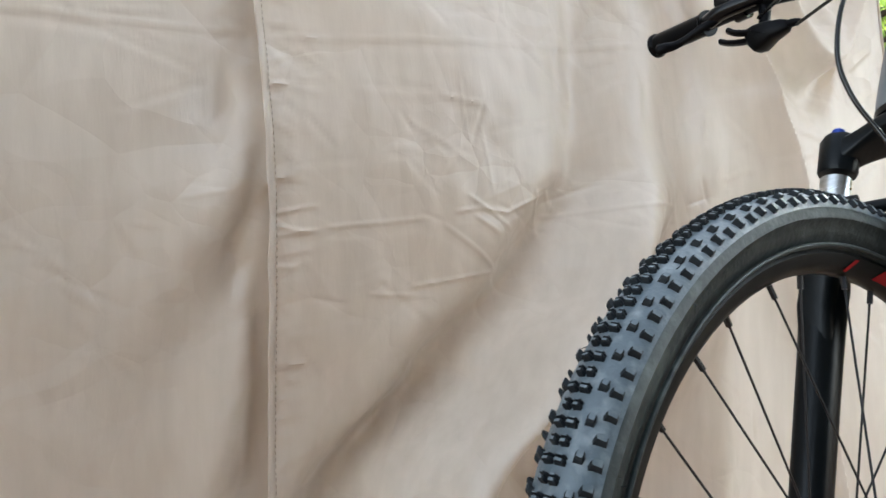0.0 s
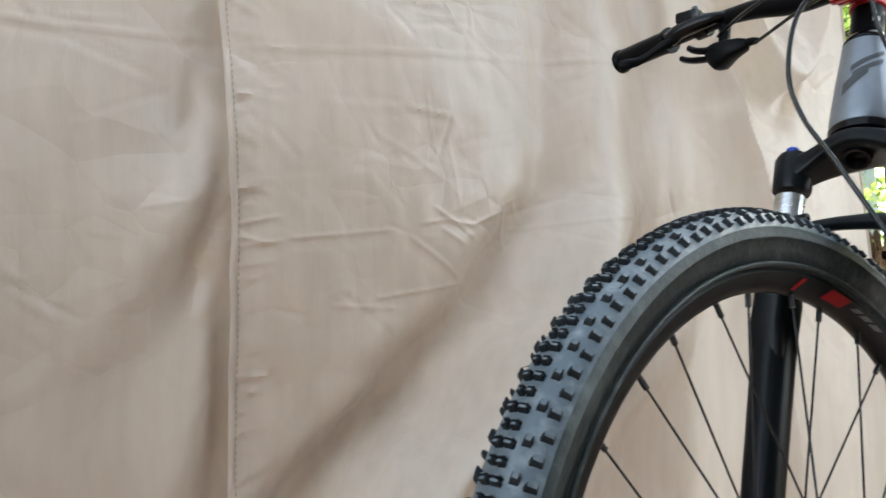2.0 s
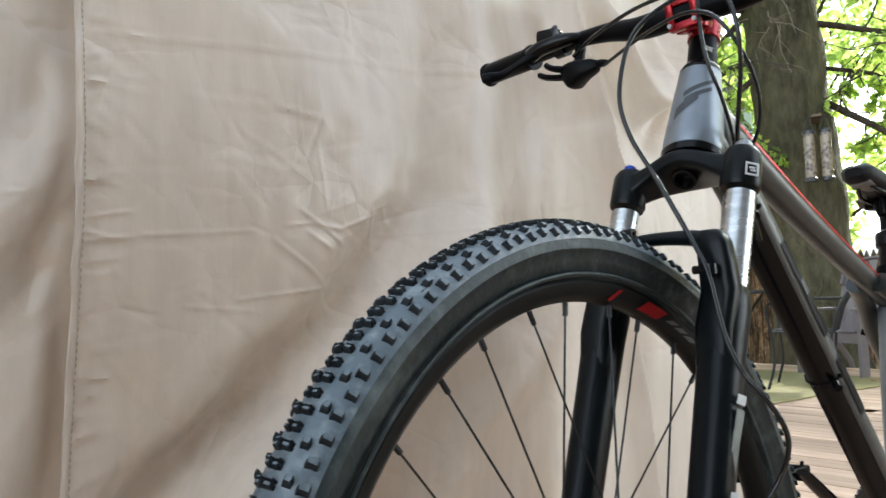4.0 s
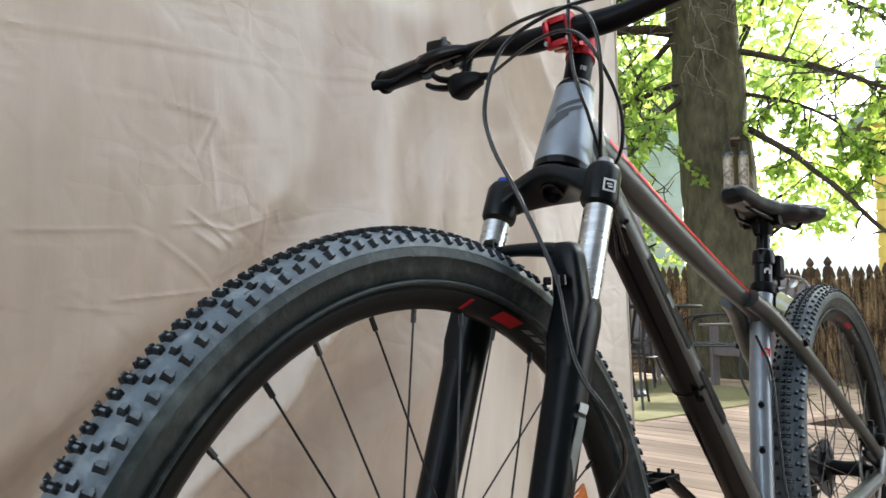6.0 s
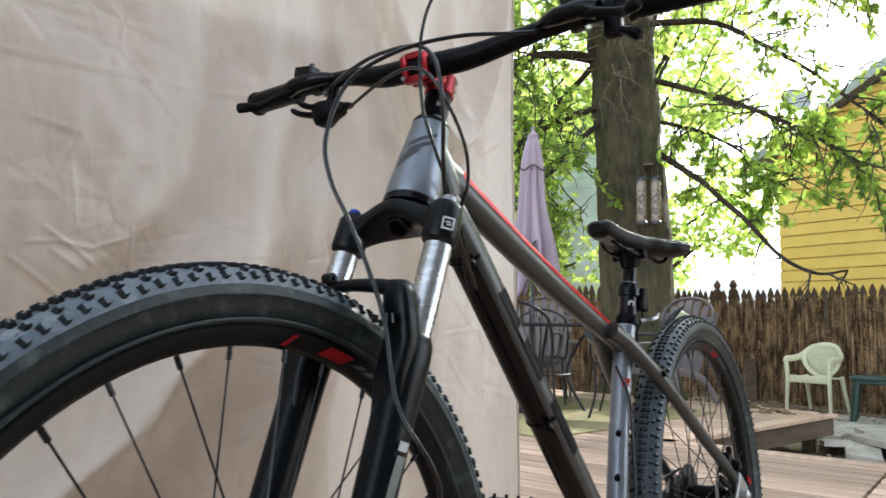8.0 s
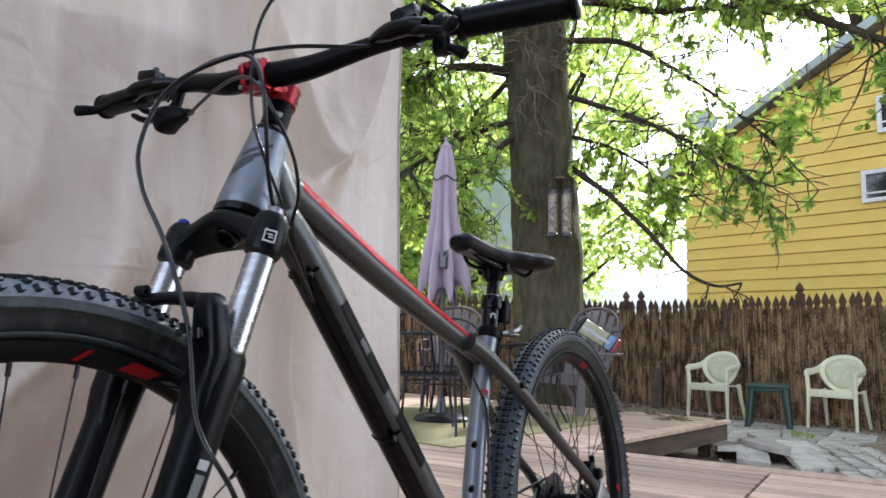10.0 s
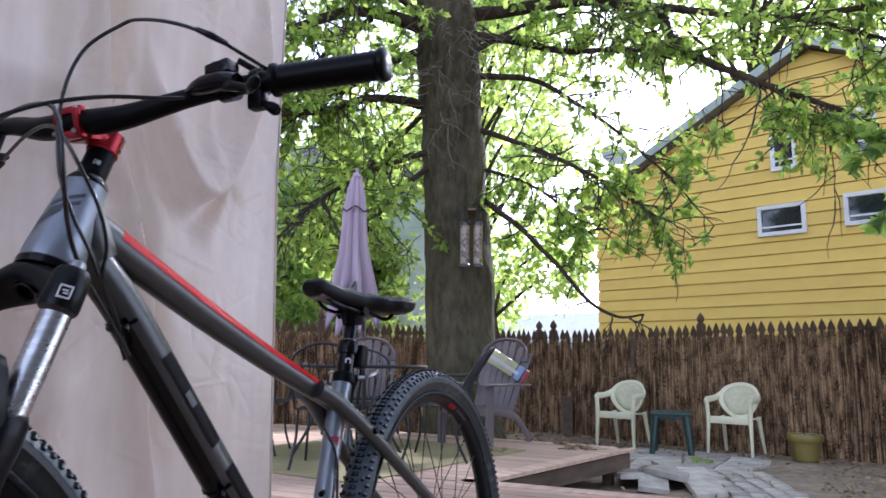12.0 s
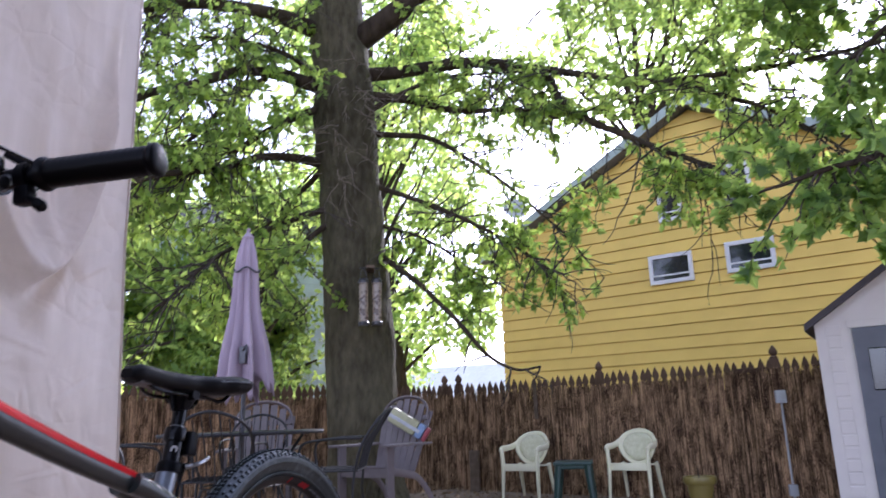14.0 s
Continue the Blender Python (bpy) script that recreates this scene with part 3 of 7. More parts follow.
# ---- houses ----
def build_yellow_house():
    a, b = Vector((13.8, 2.77, 0)), Vector((11.45, -4.93, 0))
    length = (b - a).length
    root = thing("house", frame_of(Vector((a.x, a.y, GZ)), b - a), "yellow lap-sided gable house behind the fence", "house")
    eave, apex = 4.32, 6.42
    ax = 4.17
    length = 2 * ax
    depth = 7.0

    # core wall
    bm = bmesh.new()
    prof = [(0, 0), (length, 0), (length, eave), (ax, apex), (0, eave)]
    f = [bm.verts.new((x, 0.058, z)) for x, z in prof]
    g = [bm.verts.new((x, depth, z)) for x, z in prof]
    bm.faces.new(f)
    bm.faces.new(g[::-1])
    for i in range(5):
        j = (i + 1) % 5
        bm.faces.new((f[j], f[i], g[i], g[j]))
    part("wall", bm, SIDING, root)
    step, z = 0.212, 0.0
    while z < apex - 0.1:
        over = max(0.0, (z + step - eave) / (apex - eave)) * ax
        under = max(0.0, (z - eave) / (apex - eave)) * ax
        x0, x1 = under, length - under
        bm = bmesh.new()
        lo, hi = z, min(z + step - 0.020, apex)
        xa, xb = min(x0 + over - under, ax - 0.01), max(x1 - (over - under), ax + 0.01)
        v = [bm.verts.new(p) for p in ((x0, 0.0, lo), (x1, 0.0, lo), (xb, 0.014, hi), (xa, 0.014, hi), (x0, 0.06, lo), (x1, 0.06, lo), (xb, 0.06, hi), (xa, 0.06, hi))]
        for q in ((0, 1, 2, 3), (4, 5, 1, 0), (3, 2, 6, 7), (4, 0, 3, 7), (1, 5, 6, 2)):
            bm.faces.new([v[k] for k in q])
        part("siding_board", bm, SIDING, root)
        z += step
    for sgn in (-1, 1):
        bm = bmesh.new()
        xe = ax + sgn * (ax + 0.35)
        ze = eave - (apex - eave) * 0.35 / ax
        pts = [(ax, apex + 0.02), (xe, ze + 0.02), (xe, ze + 0.14), (ax, apex + 0.16)]
        f = [bm.verts.new((x, -0.27, z)) for x, z in pts]
        g = [bm.verts.new((x, depth + 0.4, z)) for x, z in pts]
        bm.faces.new(f)
        bm.faces.new(g[::-1])
        for i in range(4):
            j = (i + 1) % 4
            bm.faces.new((f[j], f[i], g[i], g[j]))
        roof = part("roof", bm, ROOF, root)
        bm = bmesh.new()
        f = [bm.verts.new((x, -0.30, z)) for x, z in ((ax, apex + 0.0), (xe, ze + 0.0), (xe, ze + 0.15), (ax, apex + 0.17))]
        g = [bm.verts.new((x, -0.272, z)) for x, z in ((ax, apex + 0.0), (xe, ze + 0.0), (xe, ze + 0.15), (ax, apex + 0.17))]
        bm.faces.new(f)
        bm.faces.new(g[::-1])
        for i in range(4):
            j = (i + 1) % 4
            bm.faces.new((f[j], f[i], g[i], g[j]))
        part("fascia", bm, FASCIA, roof, "pale grey-green rake board")
    for wx, wz, ww, wh in ((3.575, 3.535, 0.66, 0.40), (3.675, 4.69, 0.31, 0.48), (4.92, 3.565, 0.66, 0.40), (4.82, 4.82, 0.42, 0.62)):
        bm = bmesh.new()
        for sx, sz, px, pz in ((ww + 0.12, 0.07, 0, wh / 2 + 0.03), (ww + 0.12, 0.07, 0, -wh / 2 - 0.03), (0.07, wh, ww / 2 + 0.025, 0), (0.07, wh, -ww / 2 - 0.025, 0)):
            box(bm, (sx, 0.06, sz), Matrix.Translation((wx + px, -0.02, wz + pz)), 0.006)
        win = part("window", bm, WHITE, root, "white framed window")
        bm = bmesh.new()
        box(bm, (ww, 0.01, wh), Matrix.Translation((wx, -0.012, wz)))
        part("pane", bm, GLASS_DARK, win, "dark glass pane")
        bm = bmesh.new()
        box(bm, (ww, 0.02, 0.03), Matrix.Translation((wx, -0.022, wz - wh * 0.28)), 0.003)
        part("sash", bm, WHITE, win)
    return root


build_yellow_house()


def build_far_house(name, m, size, mat, label, cover=ROOF):
    root = thing(name, m, label, "house")
    L, D, H = size
    bm = bmesh.new()
    box(bm, (L, D, H), Matrix.Translation((0, 0, H / 2)))
    wall = part("wall", bm, mat, root)
    z = 0.1
    while z < H:
        bm = bmesh.new()
        box(bm, (L, 0.03, 0.012), Matrix.Translation((0, -D / 2 - 0.012, z)))
        part("lap_joint", bm, mat, wall)
        z += 0.24
    bm = bmesh.new()
    f = [bm.verts.new(p) for p in ((-L / 2 - .3, -D / 2 - .3, H), (L / 2 + .3, -D / 2 - .3, H), (L / 2 + .3, 0, H + 1.6), (-L / 2 - .3, 0, H + 1.6),
                                   (L / 2 + .3, D / 2 + .3, H), (-L / 2 - .3, D / 2 + .3, H))]
    bm.faces.new((f[0], f[1], f[2], f[3]))
    bm.faces.new((f[3], f[2], f[4], f[5]))
    bm.faces.new((f[0], f[3], f[5]))
    bm.faces.new((f[1], f[4], f[2]))
    part("roof", bm, cover, root)
    for x in (-L * 0.3, L * 0.22):
        bm = bmesh.new()
        box(bm, (0.9, 0.05, 1.2), Matrix.Translation((x, -D / 2 - 0.03, H * 0.62)), 0.01)
        win = part("window", bm, WHITE, root)
        bm = bmesh.new()
        box(bm, (0.72, 0.02, 1.0), Matrix.Translation((x, -D / 2 - 0.055, H * 0.62)))
        part("pane", bm, GLASS_DARK, win)


build_far_house("house", frame_of(Vector((16.2, 10.5, GZ)), (-0.5, 0.86, 0)) @ Matrix.Rotation(math.pi, 4, "Z"), (5, 5, 5.6), BLUE_SIDING, "pale blue sided house far beyond the fence")
build_far_house("house", frame_of(Vector((27, 7.6, GZ)), (0.1, 1, 0)) @ Matrix.Rotation(math.pi, 4, "Z"), (7, 5, 1.5), WHITE, "white house far beyond the fence", WHITE)


# ---- bicycle ----
RUBBER = material("tyre_rubber", (0.012, 0.019, 0.020), 0.32, color2=(0.095, 0.115, 0.112), scale=60, detail=12, bump=0.0007, bump_scale=160, low=0.52, high=0.78, rough2=0.6, spec=0.35)
# same rubber as the knob tops, blackened to stand for shade on knob sides
KNOB_SHADE = material("knob_side_shade", (0.008, 0.010, 0.012), 0.5, color2=(0.020, 0.025, 0.029), scale=40, bump=0.0004, bump_scale=300, low=0.45, high=0.8, rough2=0.6, spec=0.15)
# dusty crown; the pale blue-grey also carries the sky's reflection as base colour
CASING = material("dusty_sky_sheen_rubber", (0.074, 0.098, 0.116), 0.30, color2=(0.24, 0.27, 0.285), scale=90, detail=10, low=0.50, high=0.76, rough2=0.55, bump=0.0006, bump_scale=260, spec=0.6)
CASING_DARK = material("dark_crown_rubber", (0.040, 0.052, 0.062), 0.40, color2=(0.09, 0.105, 0.115), scale=70, detail=9, low=0.46, high=0.78, rough2=0.55, bump=0.0006, bump_scale=260, spec=0.4)
RIM = material("black_rim", (0.004, 0.005, 0.005), 0.34, scale=30, rough2=0.5, spec=0.16)
SPOKE = material("black_spoke", (0.018, 0.018, 0.02), 0.35, metal=0.6)
BLACK = material("satin_black", (0.0015, 0.0016, 0.002), 0.36, color2=(0.003, 0.003, 0.004), scale=40, rough2=0.40, spec=0.08)
FORK = material("satin_black_fork", (0.0022, 0.0032, 0.004), 0.24, color2=(0.004, 0.0055, 0.0065), scale=25, rough2=0.36, spec=0.15, bump=0.0002, bump_scale=180)
GLOSS = material("glossy_black", (0.002, 0.002, 0.0025), 0.2, spec=0.22)
CABLE = material("black_cable", (0.004, 0.0045, 0.005), 0.26, spec=0.45)
FRAME = material("graphite_frame_paint", (0.044, 0.048, 0.046), 0.32, metal=0.4, color2=(0.036, 0.040, 0.038), scale=60, coat=0.25, rough2=0.48)
SILVER = material("silver_blue_frame_paint", (0.21, 0.235, 0.265), 0.32, metal=0.55, color2=(0.18, 0.20, 0.23), scale=60, coat=0.3, rough2=0.44)
RED = material("red_anodised", (0.30, 0.007, 0.014), 0.24, metal=0.55, color2=(0.24, 0.006, 0.011), scale=40)
RIM_RED = material("dull_red_print", (0.26, 0.010, 0.014), 0.5, color2=(0.18, 0.008, 0.010), scale=60, spec=0.1)
RED_PAINT = material("red_paint", (0.52, 0.010, 0.012), 0.5, color2=(0.44, 0.008, 0.010), scale=30, spec=0.08)
CHROME = material("chrome_stanchion", (0.60, 0.61, 0.61), 0.16, metal=1.0, color2=(0.30, 0.31, 0.30), scale=55, detail=9, stretch=(0.5, 0.5, 2.2), low=0.42, high=0.7, rough2=0.42, bump=0.0002, bump_scale=200)
STEEL = material("brushed_steel", (0.34, 0.34, 0.34), 0.35, metal=1.0, scale=40)
DARK_STEEL = material("dark_steel", (0.09, 0.09, 0.095), 0.4, metal=0.9, scale=40)
BLUE = material("blue_anodised", (0.02, 0.06, 0.38), 0.3, metal=0.4)
DECAL_GREY = material("dark_decal", (0.05, 0.055, 0.06), 0.4)
DECAL_MID = material("grey_decal", (0.22, 0.24, 0.22), 0.45, scale=80)
DECAL_LIGHT = material("pale_decal", (0.55, 0.56, 0.56), 0.45)
ORANGE = material("orange_reflector", (0.6, 0.16, 0.02), 0.3)
GRIP = material("black_grip_rubber", (0.0015, 0.0015, 0.002), 0.32, spec=0.09, scale=60)
SHELL = material("grey_saddle_base", (0.11, 0.10, 0.095), 0.5, scale=20)
LEATHER = material("black_saddle_cover", (0.0025, 0.0025, 0.003), 0.42, scale=30, bump=0.0003, bump_scale=300, rough2=0.55, spec=0.16)

AX = Vector((0.375, 0, 0.927)).normalized()      # steering axis, pointing up and back


def steer_pt(z):
    return Vector((0.185 + (z - 0.75) * 0.4045, 0, z))


def leg_pt(z, y):
    return Vector((0.167 + (z - 0.75) * 0.4045, y + 0.005 * max(0.0, min(1.0, (0.8 - z) / 0.1)), z))


STEER = Matrix.Translation(steer_pt(0.75)) @ Matrix.Rotation(radians(5.0), 4, AX) @ Matrix.Translation(-steer_pt(0.75))
BIKE = Matrix.Translation((0, -0.063, 0)) @ Matrix.Rotation(radians(-4.3), 4, "X")
bike = thing("mountain_bike", BIKE, "graphite grey hardtail mountain bike with red stripe standing on the deck", "bicycle")


def bpart(name, bm, mat, parent=None, label="", steer=False, smooth=True):
    if steer:
        bmesh.ops.transform(bm, matrix=STEER if steer is True else steer, verts=bm.verts)
    return part(name, bm, mat, parent or bike, label, smooth)


def build_wheel(name, centre, steer, phase, front):
    """Wheel about the y axis: rim as the part, tyre, spokes, hub and disc beneath it."""
    m = Matrix.Translation(centre) @ Matrix.Rotation(radians(90), 4, "X")     # local z of the lathe along -y
    bm = bmesh.new()
    prof = [(0.3165, -0.0135), (0.312, -0.0155), (0.303, -0.0125), (0.2965, -0.006), (0.2955, 0), (0.2965, 0.006), (0.303, 0.0125), (0.312, 0.0155), (0.3165, 0.0135), (0.3165, -0.0135)]
    lathe(bm, prof, m, 96)
    rim = bpart(name, bm, RIM, None, "black rimmed wheel with chunky knobbly tyre", steer)
    bm = bmesh.new()
    tp = []
    for k in range(25):
        a = radians(-138 + 276 * k / 24)
        tp.append((0.3415 + (0.0265 - 0.0018 * math.exp(-(math.degrees(a) / 62) ** 4)) * math.cos(a), 0.0285 * math.sin(a) * (1.0 if abs(math.degrees(a)) < 100 else 0.86)))
    tp = [(0.3135, -0.0128), *tp, (0.3135, 0.0128)]
    lathe(bm, tp, m, 128)
    bpart("tyre", bm, RUBBER, rim, "scuffed black rubber tyre", steer)
    # moulded bead line where the tyre meets the rim
    bm = bmesh.new()
    for s in (-1, 1):
        lathe(bm, [(0.3185 + 0.0022 * math.cos(q * math.pi / 4), s * 0.0188 + 0.0022 * math.sin(q * math.pi / 4)) for q in range(9)], m, 128)
    bpart("bead", bm, RUBBER, rim, "", steer)
    band = []
    for k in range(17):
        a = radians(-74 + 148 * k / 16)
        band.append((0.3415 + (0.0270 - 0.0018 * math.exp(-(math.degrees(a) / 62) ** 4)) * math.cos(a), 0.0290 * math.sin(a)))
    bm = bmesh.new()
    lathe(bm, band, m, 128)
    bpart("tread_band", bm, CASING if front else CASING_DARK, rim, "dusty rubber between the knobs, its blue-grey tone standing for sky sheen", steer)
    # tread blocks: split centre blocks in two staggered rows, single blocks beside them, wedge blocks on the shoulder
    bm = bmesh.new()
    r0 = 0.3415
    kr = random.Random(5)

    def block(deg, across, sx, sy, h, skew=0.0, lean=0.0, point=0.0):
        """One knob: sx along the tyre, sy across it; lean tips its top, point narrows its inner end."""
        ang, b = radians(deg), radians(across)
        c = Matrix.Translation(centre) @ Matrix.Rotation(-ang, 4, "Y") @ Matrix.Translation((0, 0, r0)) @ Matrix.Rotation(b, 4, "X") @ Matrix.Translation((0, 0, 0.0250)) @ Matrix.Rotation(radians(skew), 4, "Z")
        vs = []
        for z, inset in ((-0.0015, -0.0002), (h * 0.80, 0.0003), (h, 0.0009)):
            ring = []
            hx, hy = max(sx * 0.5 - inset, sx * 0.22), sy * 0.5 - inset * 1.3
            for i, j in ((-1, -1), (0.25, -1.12), (1, -0.9), (1, 0.9), (0.25, 1.12), (-1, 1)):
                inner = 1 - point if j * across > 0 else 1.0
                ring.append(bm.verts.new(c @ Vector((hx * i * inner + lean * max(z, 0), hy * j, z))))
            vs.append(ring)
        # side faces get the blackened material: shade put into colour
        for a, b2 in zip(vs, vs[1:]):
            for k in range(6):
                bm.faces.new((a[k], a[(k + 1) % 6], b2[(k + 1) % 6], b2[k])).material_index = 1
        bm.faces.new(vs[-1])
    MID = 5.0
    for i in range(96):
        a = 3.75 * i
        j = lambda: kr.uniform(-0.06, 0.06)
        for s in (-1, 1):
            for off, front in ((-0.31, 0.0021), (0.17, 0.0036)):
                block(a + 0.0 + off + j(), MID + s * 9.0, front, 0.0056, 0.0046, s * 3, 0.3)
                block(a + 1.88 + off + j(), MID + s * 10.5, front, 0.0072, 0.0046, s * -3, 0.3)
            block(a + 1.55 + j(), MID * 0.6 + s * 36, 0.0058, 0.0060, 0.0054, s * -6, 0.8)
    for i in range(144):
        a = 2.5 * i + 0.75
        for s in (-1, 1):
            block(a + kr.uniform(-0.05, 0.05), s * (60 + (1.5 if i % 2 else -1.5)), 0.0066, 0.0082, 0.0066, s * 8, 0.75, 0.35)
    tr = bpart("tread", bm, CASING if front else CASING_DARK, rim, "rows of square rubber knobs with grey tops and shade painted on their sides", steer, smooth=False)
    tr.data.materials.append(KNOB_SHADE)
    tagged(tr, kind="stuff")
    # moulding hairs left on the rubber, and the worn raised print on the side wall
    bm = bmesh.new()
    for i in range(70):
        ang, b = kr.uniform(0, 2 * math.pi), radians(kr.choice((-1, 1)) * kr.choice((44, 62, 86, 96, 112)))
        c = Matrix.Translation(centre) @ Matrix.Rotation(-ang, 4, "Y") @ Matrix.Translation((0, 0, r0)) @ Matrix.Rotation(b, 4, "X")
        d = Vector((kr.uniform(-1, 1), kr.uniform(-1, 1), 0.5)) * 0.0035
        tube(bm, [c @ Vector((0, 0, 0.0268)), c @ (Vector((0, 0, 0.0278)) + d)], [0.00045, 0.0002], 4)
    tagged(bpart("moulding_hair", bm, RUBBER, rim, "", steer, smooth=False), kind="stuff")
    bm = bmesh.new()
    for base in (-6, 84, 174, 264):
        for row, (acr, h) in enumerate(((82, 0.0026), (92, 0.0020))):
            d = base + (0 if row else 3)
            while d < base + (26 if row else 21):
                w = kr.uniform(0.35, 0.75)
                for s in (-1, 1):
                    c = Matrix.Translation(centre) @ Matrix.Rotation(radians(d), 4, "Y") @ Matrix.Translation((0, 0, r0)) @ Matrix.Rotation(radians(s * acr), 4, "X") @ Matrix.Translation((0, 0, 0.0281))
                    box(bm, (0.36 * radians(w), h, 0.0007), c)
                d += w + 0.3
    tagged(bpart("side_print", bm, RUBBER, rim, "faint raised print on the side wall", steer, smooth=False), kind="stuff")
    # hub and spokes
    bm = bmesh.new()
    wide = 0.050 if front else 0.066
    hp = [(0.0, -wide), (0.009, -wide), (0.009, -0.040), (0.014, -0.039), (0.03, -0.033), (0.03, -0.030), (0.016, -0.024), (0.014, 0.0),
          (0.016, 0.024), (0.024, 0.030), (0.024, 0.033), (0.014, 0.036), (0.009, 0.042), (0.009, wide), (0, wide)]
    lathe(bm, hp, m, 24)
    bpart("hub", bm, BLACK, rim, "", steer)
    for i in range(32):
        ang = radians(phase) + 2 * math.pi * i / 32           # from the top, towards the rear
        side = -1 if i % 2 else 1
        cross = radians(62) * (1 if (i // 2) % 2 else -1)
        rim_p = Vector((0.2955 * math.sin(ang), side * 0.003, 0.2955 * math.cos(ang)))
        hub_p = Vector((0.027 * math.sin(ang + cross), side * 0.031, 0.027 * math.cos(ang + cross)))
        bm = bmesh.new()
        d = (hub_p - rim_p).normalized()
        tube(bm, [centre + rim_p, centre + rim_p + d * 0.012], 0.0026, 6)
        tube(bm, [centre + rim_p + d * 0.011, centre + hub_p], 0.00105, 6)
        bpart("spoke", bm, SPOKE, rim, "", steer)
    # disc rotor on the left
    bm = bmesh.new()
    lathe(bm, [(0.066, -0.0009), (0.08, -0.0009), (0.08, 0.0009), (0.066, 0.0009), (0.066, -0.0009)], Matrix.Translation((0, -0.043, 0)) @ m, 48)
    for k in range(6):
        a = 2 * math.pi * k / 6
        p0 = centre + Vector((0.022 * math.cos(a), -0.043, 0.022 * math.sin(a)))
        p1 = centre + Vector((0.068 * math.cos(a + 0.5), -0.043, 0.068 * math.sin(a + 0.5)))
        tube(bm, [p0, p1], 0.003, 6)
    bpart("disc_rotor", bm, STEEL, rim, "steel disc brake rotor", steer)
    # printed marks on the rim
    for a0, a1, mat, r_in, r_out in ((8.6, 9.8, RIM_RED, 0.298, 0.3085), (17.8, 24.2, RIM_RED, 0.2985, 0.3085), (26.5, 28.6, DECAL_GREY, 0.302, 0.3065), (29.6, 32.0, DECAL_GREY, 0.302, 0.3065),
                                     (33.0, 35.6, DECAL_GREY, 0.302, 0.3065), (105, 111, RED_PAINT, 0.2985, 0.3085), (93, 95.5, RED_PAINT, 0.299, 0.305), (193, 200, RED_PAINT, 0.2985, 0.3085), (283, 290, RED_PAINT, 0.2985, 0.3085)):
        bm = bmesh.new()
        g = []
        for r in (r_in, r_out):
            lean = -1.2 if r == r_in else 0.9
            y = -(0.0125 if r > 0.303 else 0.006 + (r - 0.2965)) - max(0.0, r - 0.303) * 0.34 - 0.0022
            g.append([centre + Vector((r * math.sin(radians(a0 + lean + (a1 - a0) * k / 6)), y, r * math.cos(radians(a0 + lean + (a1 - a0) * k / 6)))) for k in range(7)])
        sheet(bm, g)
        bpart("rim_mark", bm, mat, rim, "", steer, smooth=False)
    return rim


FA, RA = Vector((-0.028, 0.006, 0.385)), Vector((1.131, -0.007, 0.366))
WORLD_WHEEL = Matrix.Translation((-0.0255, -0.044, 0.3885)) @ Matrix.Rotation(radians(2.0), 4, "Z") @ Matrix.Rotation(radians(-4.8), 4, "X") @ Matrix.Translation(-FA)
fw = build_wheel("front_wheel", FA, BIKE.inverted() @ WORLD_WHEEL, -1.4, True)
TOE = Matrix.Translation(RA) @ Matrix.Rotation(0.04, 4, "Z") @ Matrix.Translation(-RA)
rw = build_wheel("rear_wheel", RA, TOE, 2.0, False)
bm = bmesh.new()
lathe(bm, [(0.020, 0), (0.026, 0.004), (0.026, 0.010), (0.02, 0.012)], Matrix.Translation((0.0, 0.05, 0.384)) @ Matrix.Rotation(radians(-90), 4, "X"), 20)
bpart("axle_cap", bm, BLACK, fw, "", True)
bm = bmesh.new()
box(bm, (0.02, 0.004, 0.05), Matrix.Translation(FA + Vector((0.235, -0.012, 0.085))) @ Matrix.Rotation(radians(70), 4, "Y"), 0.002)
bpart("spoke_reflector", bm, ORANGE, fw, "orange spoke reflector", True)

# cassette and derailleur on the drive side
for i in range(9):
    r = 0.058 - i * 0.0046
    bm = bmesh.new()
    teeth = 2 * round(r * 260)
    prof = []
    n = teeth * 2
    f, g = [], []
    for k in range(n):
        a = 2 * math.pi * k / n
        rr = r if k % 2 else r - 0.004
        f.append(bm.verts.new(RA + Vector((rr * math.cos(a), 0.036 + i * 0.0036, rr * math.sin(a)))))
        g.append(bm.verts.new(RA + Vector((rr * math.cos(a), 0.0375 + i * 0.0036, rr * math.sin(a)))))
    bm.faces.new(f)
    bm.faces.new(g[::-1])
    for k in range(n):
        bm.faces.new((f[k], f[(k + 1) % n], g[(k + 1) % n], g[k]))
    bpart("sprocket", bm, DARK_STEEL, rw, "", smooth=False)
bm = bmesh.new()
box(bm, (0.035, 0.03, 0.05), Matrix.Translation(RA + Vector((0.012, 0.082, -0.045))), 0.006)
box(bm, (0.02, 0.012, 0.10), Matrix.Translation(RA + Vector((-0.012, 0.078, -0.12))) @ Matrix.Rotation(radians(20), 4, "Y"), 0.004)
lathe(bm, [(0.006, 0), (0.02, 0.001), (0.02, 0.005), (0.006, 0.006)], Matrix.Translation(RA + Vector((-0.03, 0.078, -0.165))) @ Matrix.Rotation(radians(-90), 4, "X"), 16)
bpart("derailleur", bm, BLACK, None, "black rear derailleur")

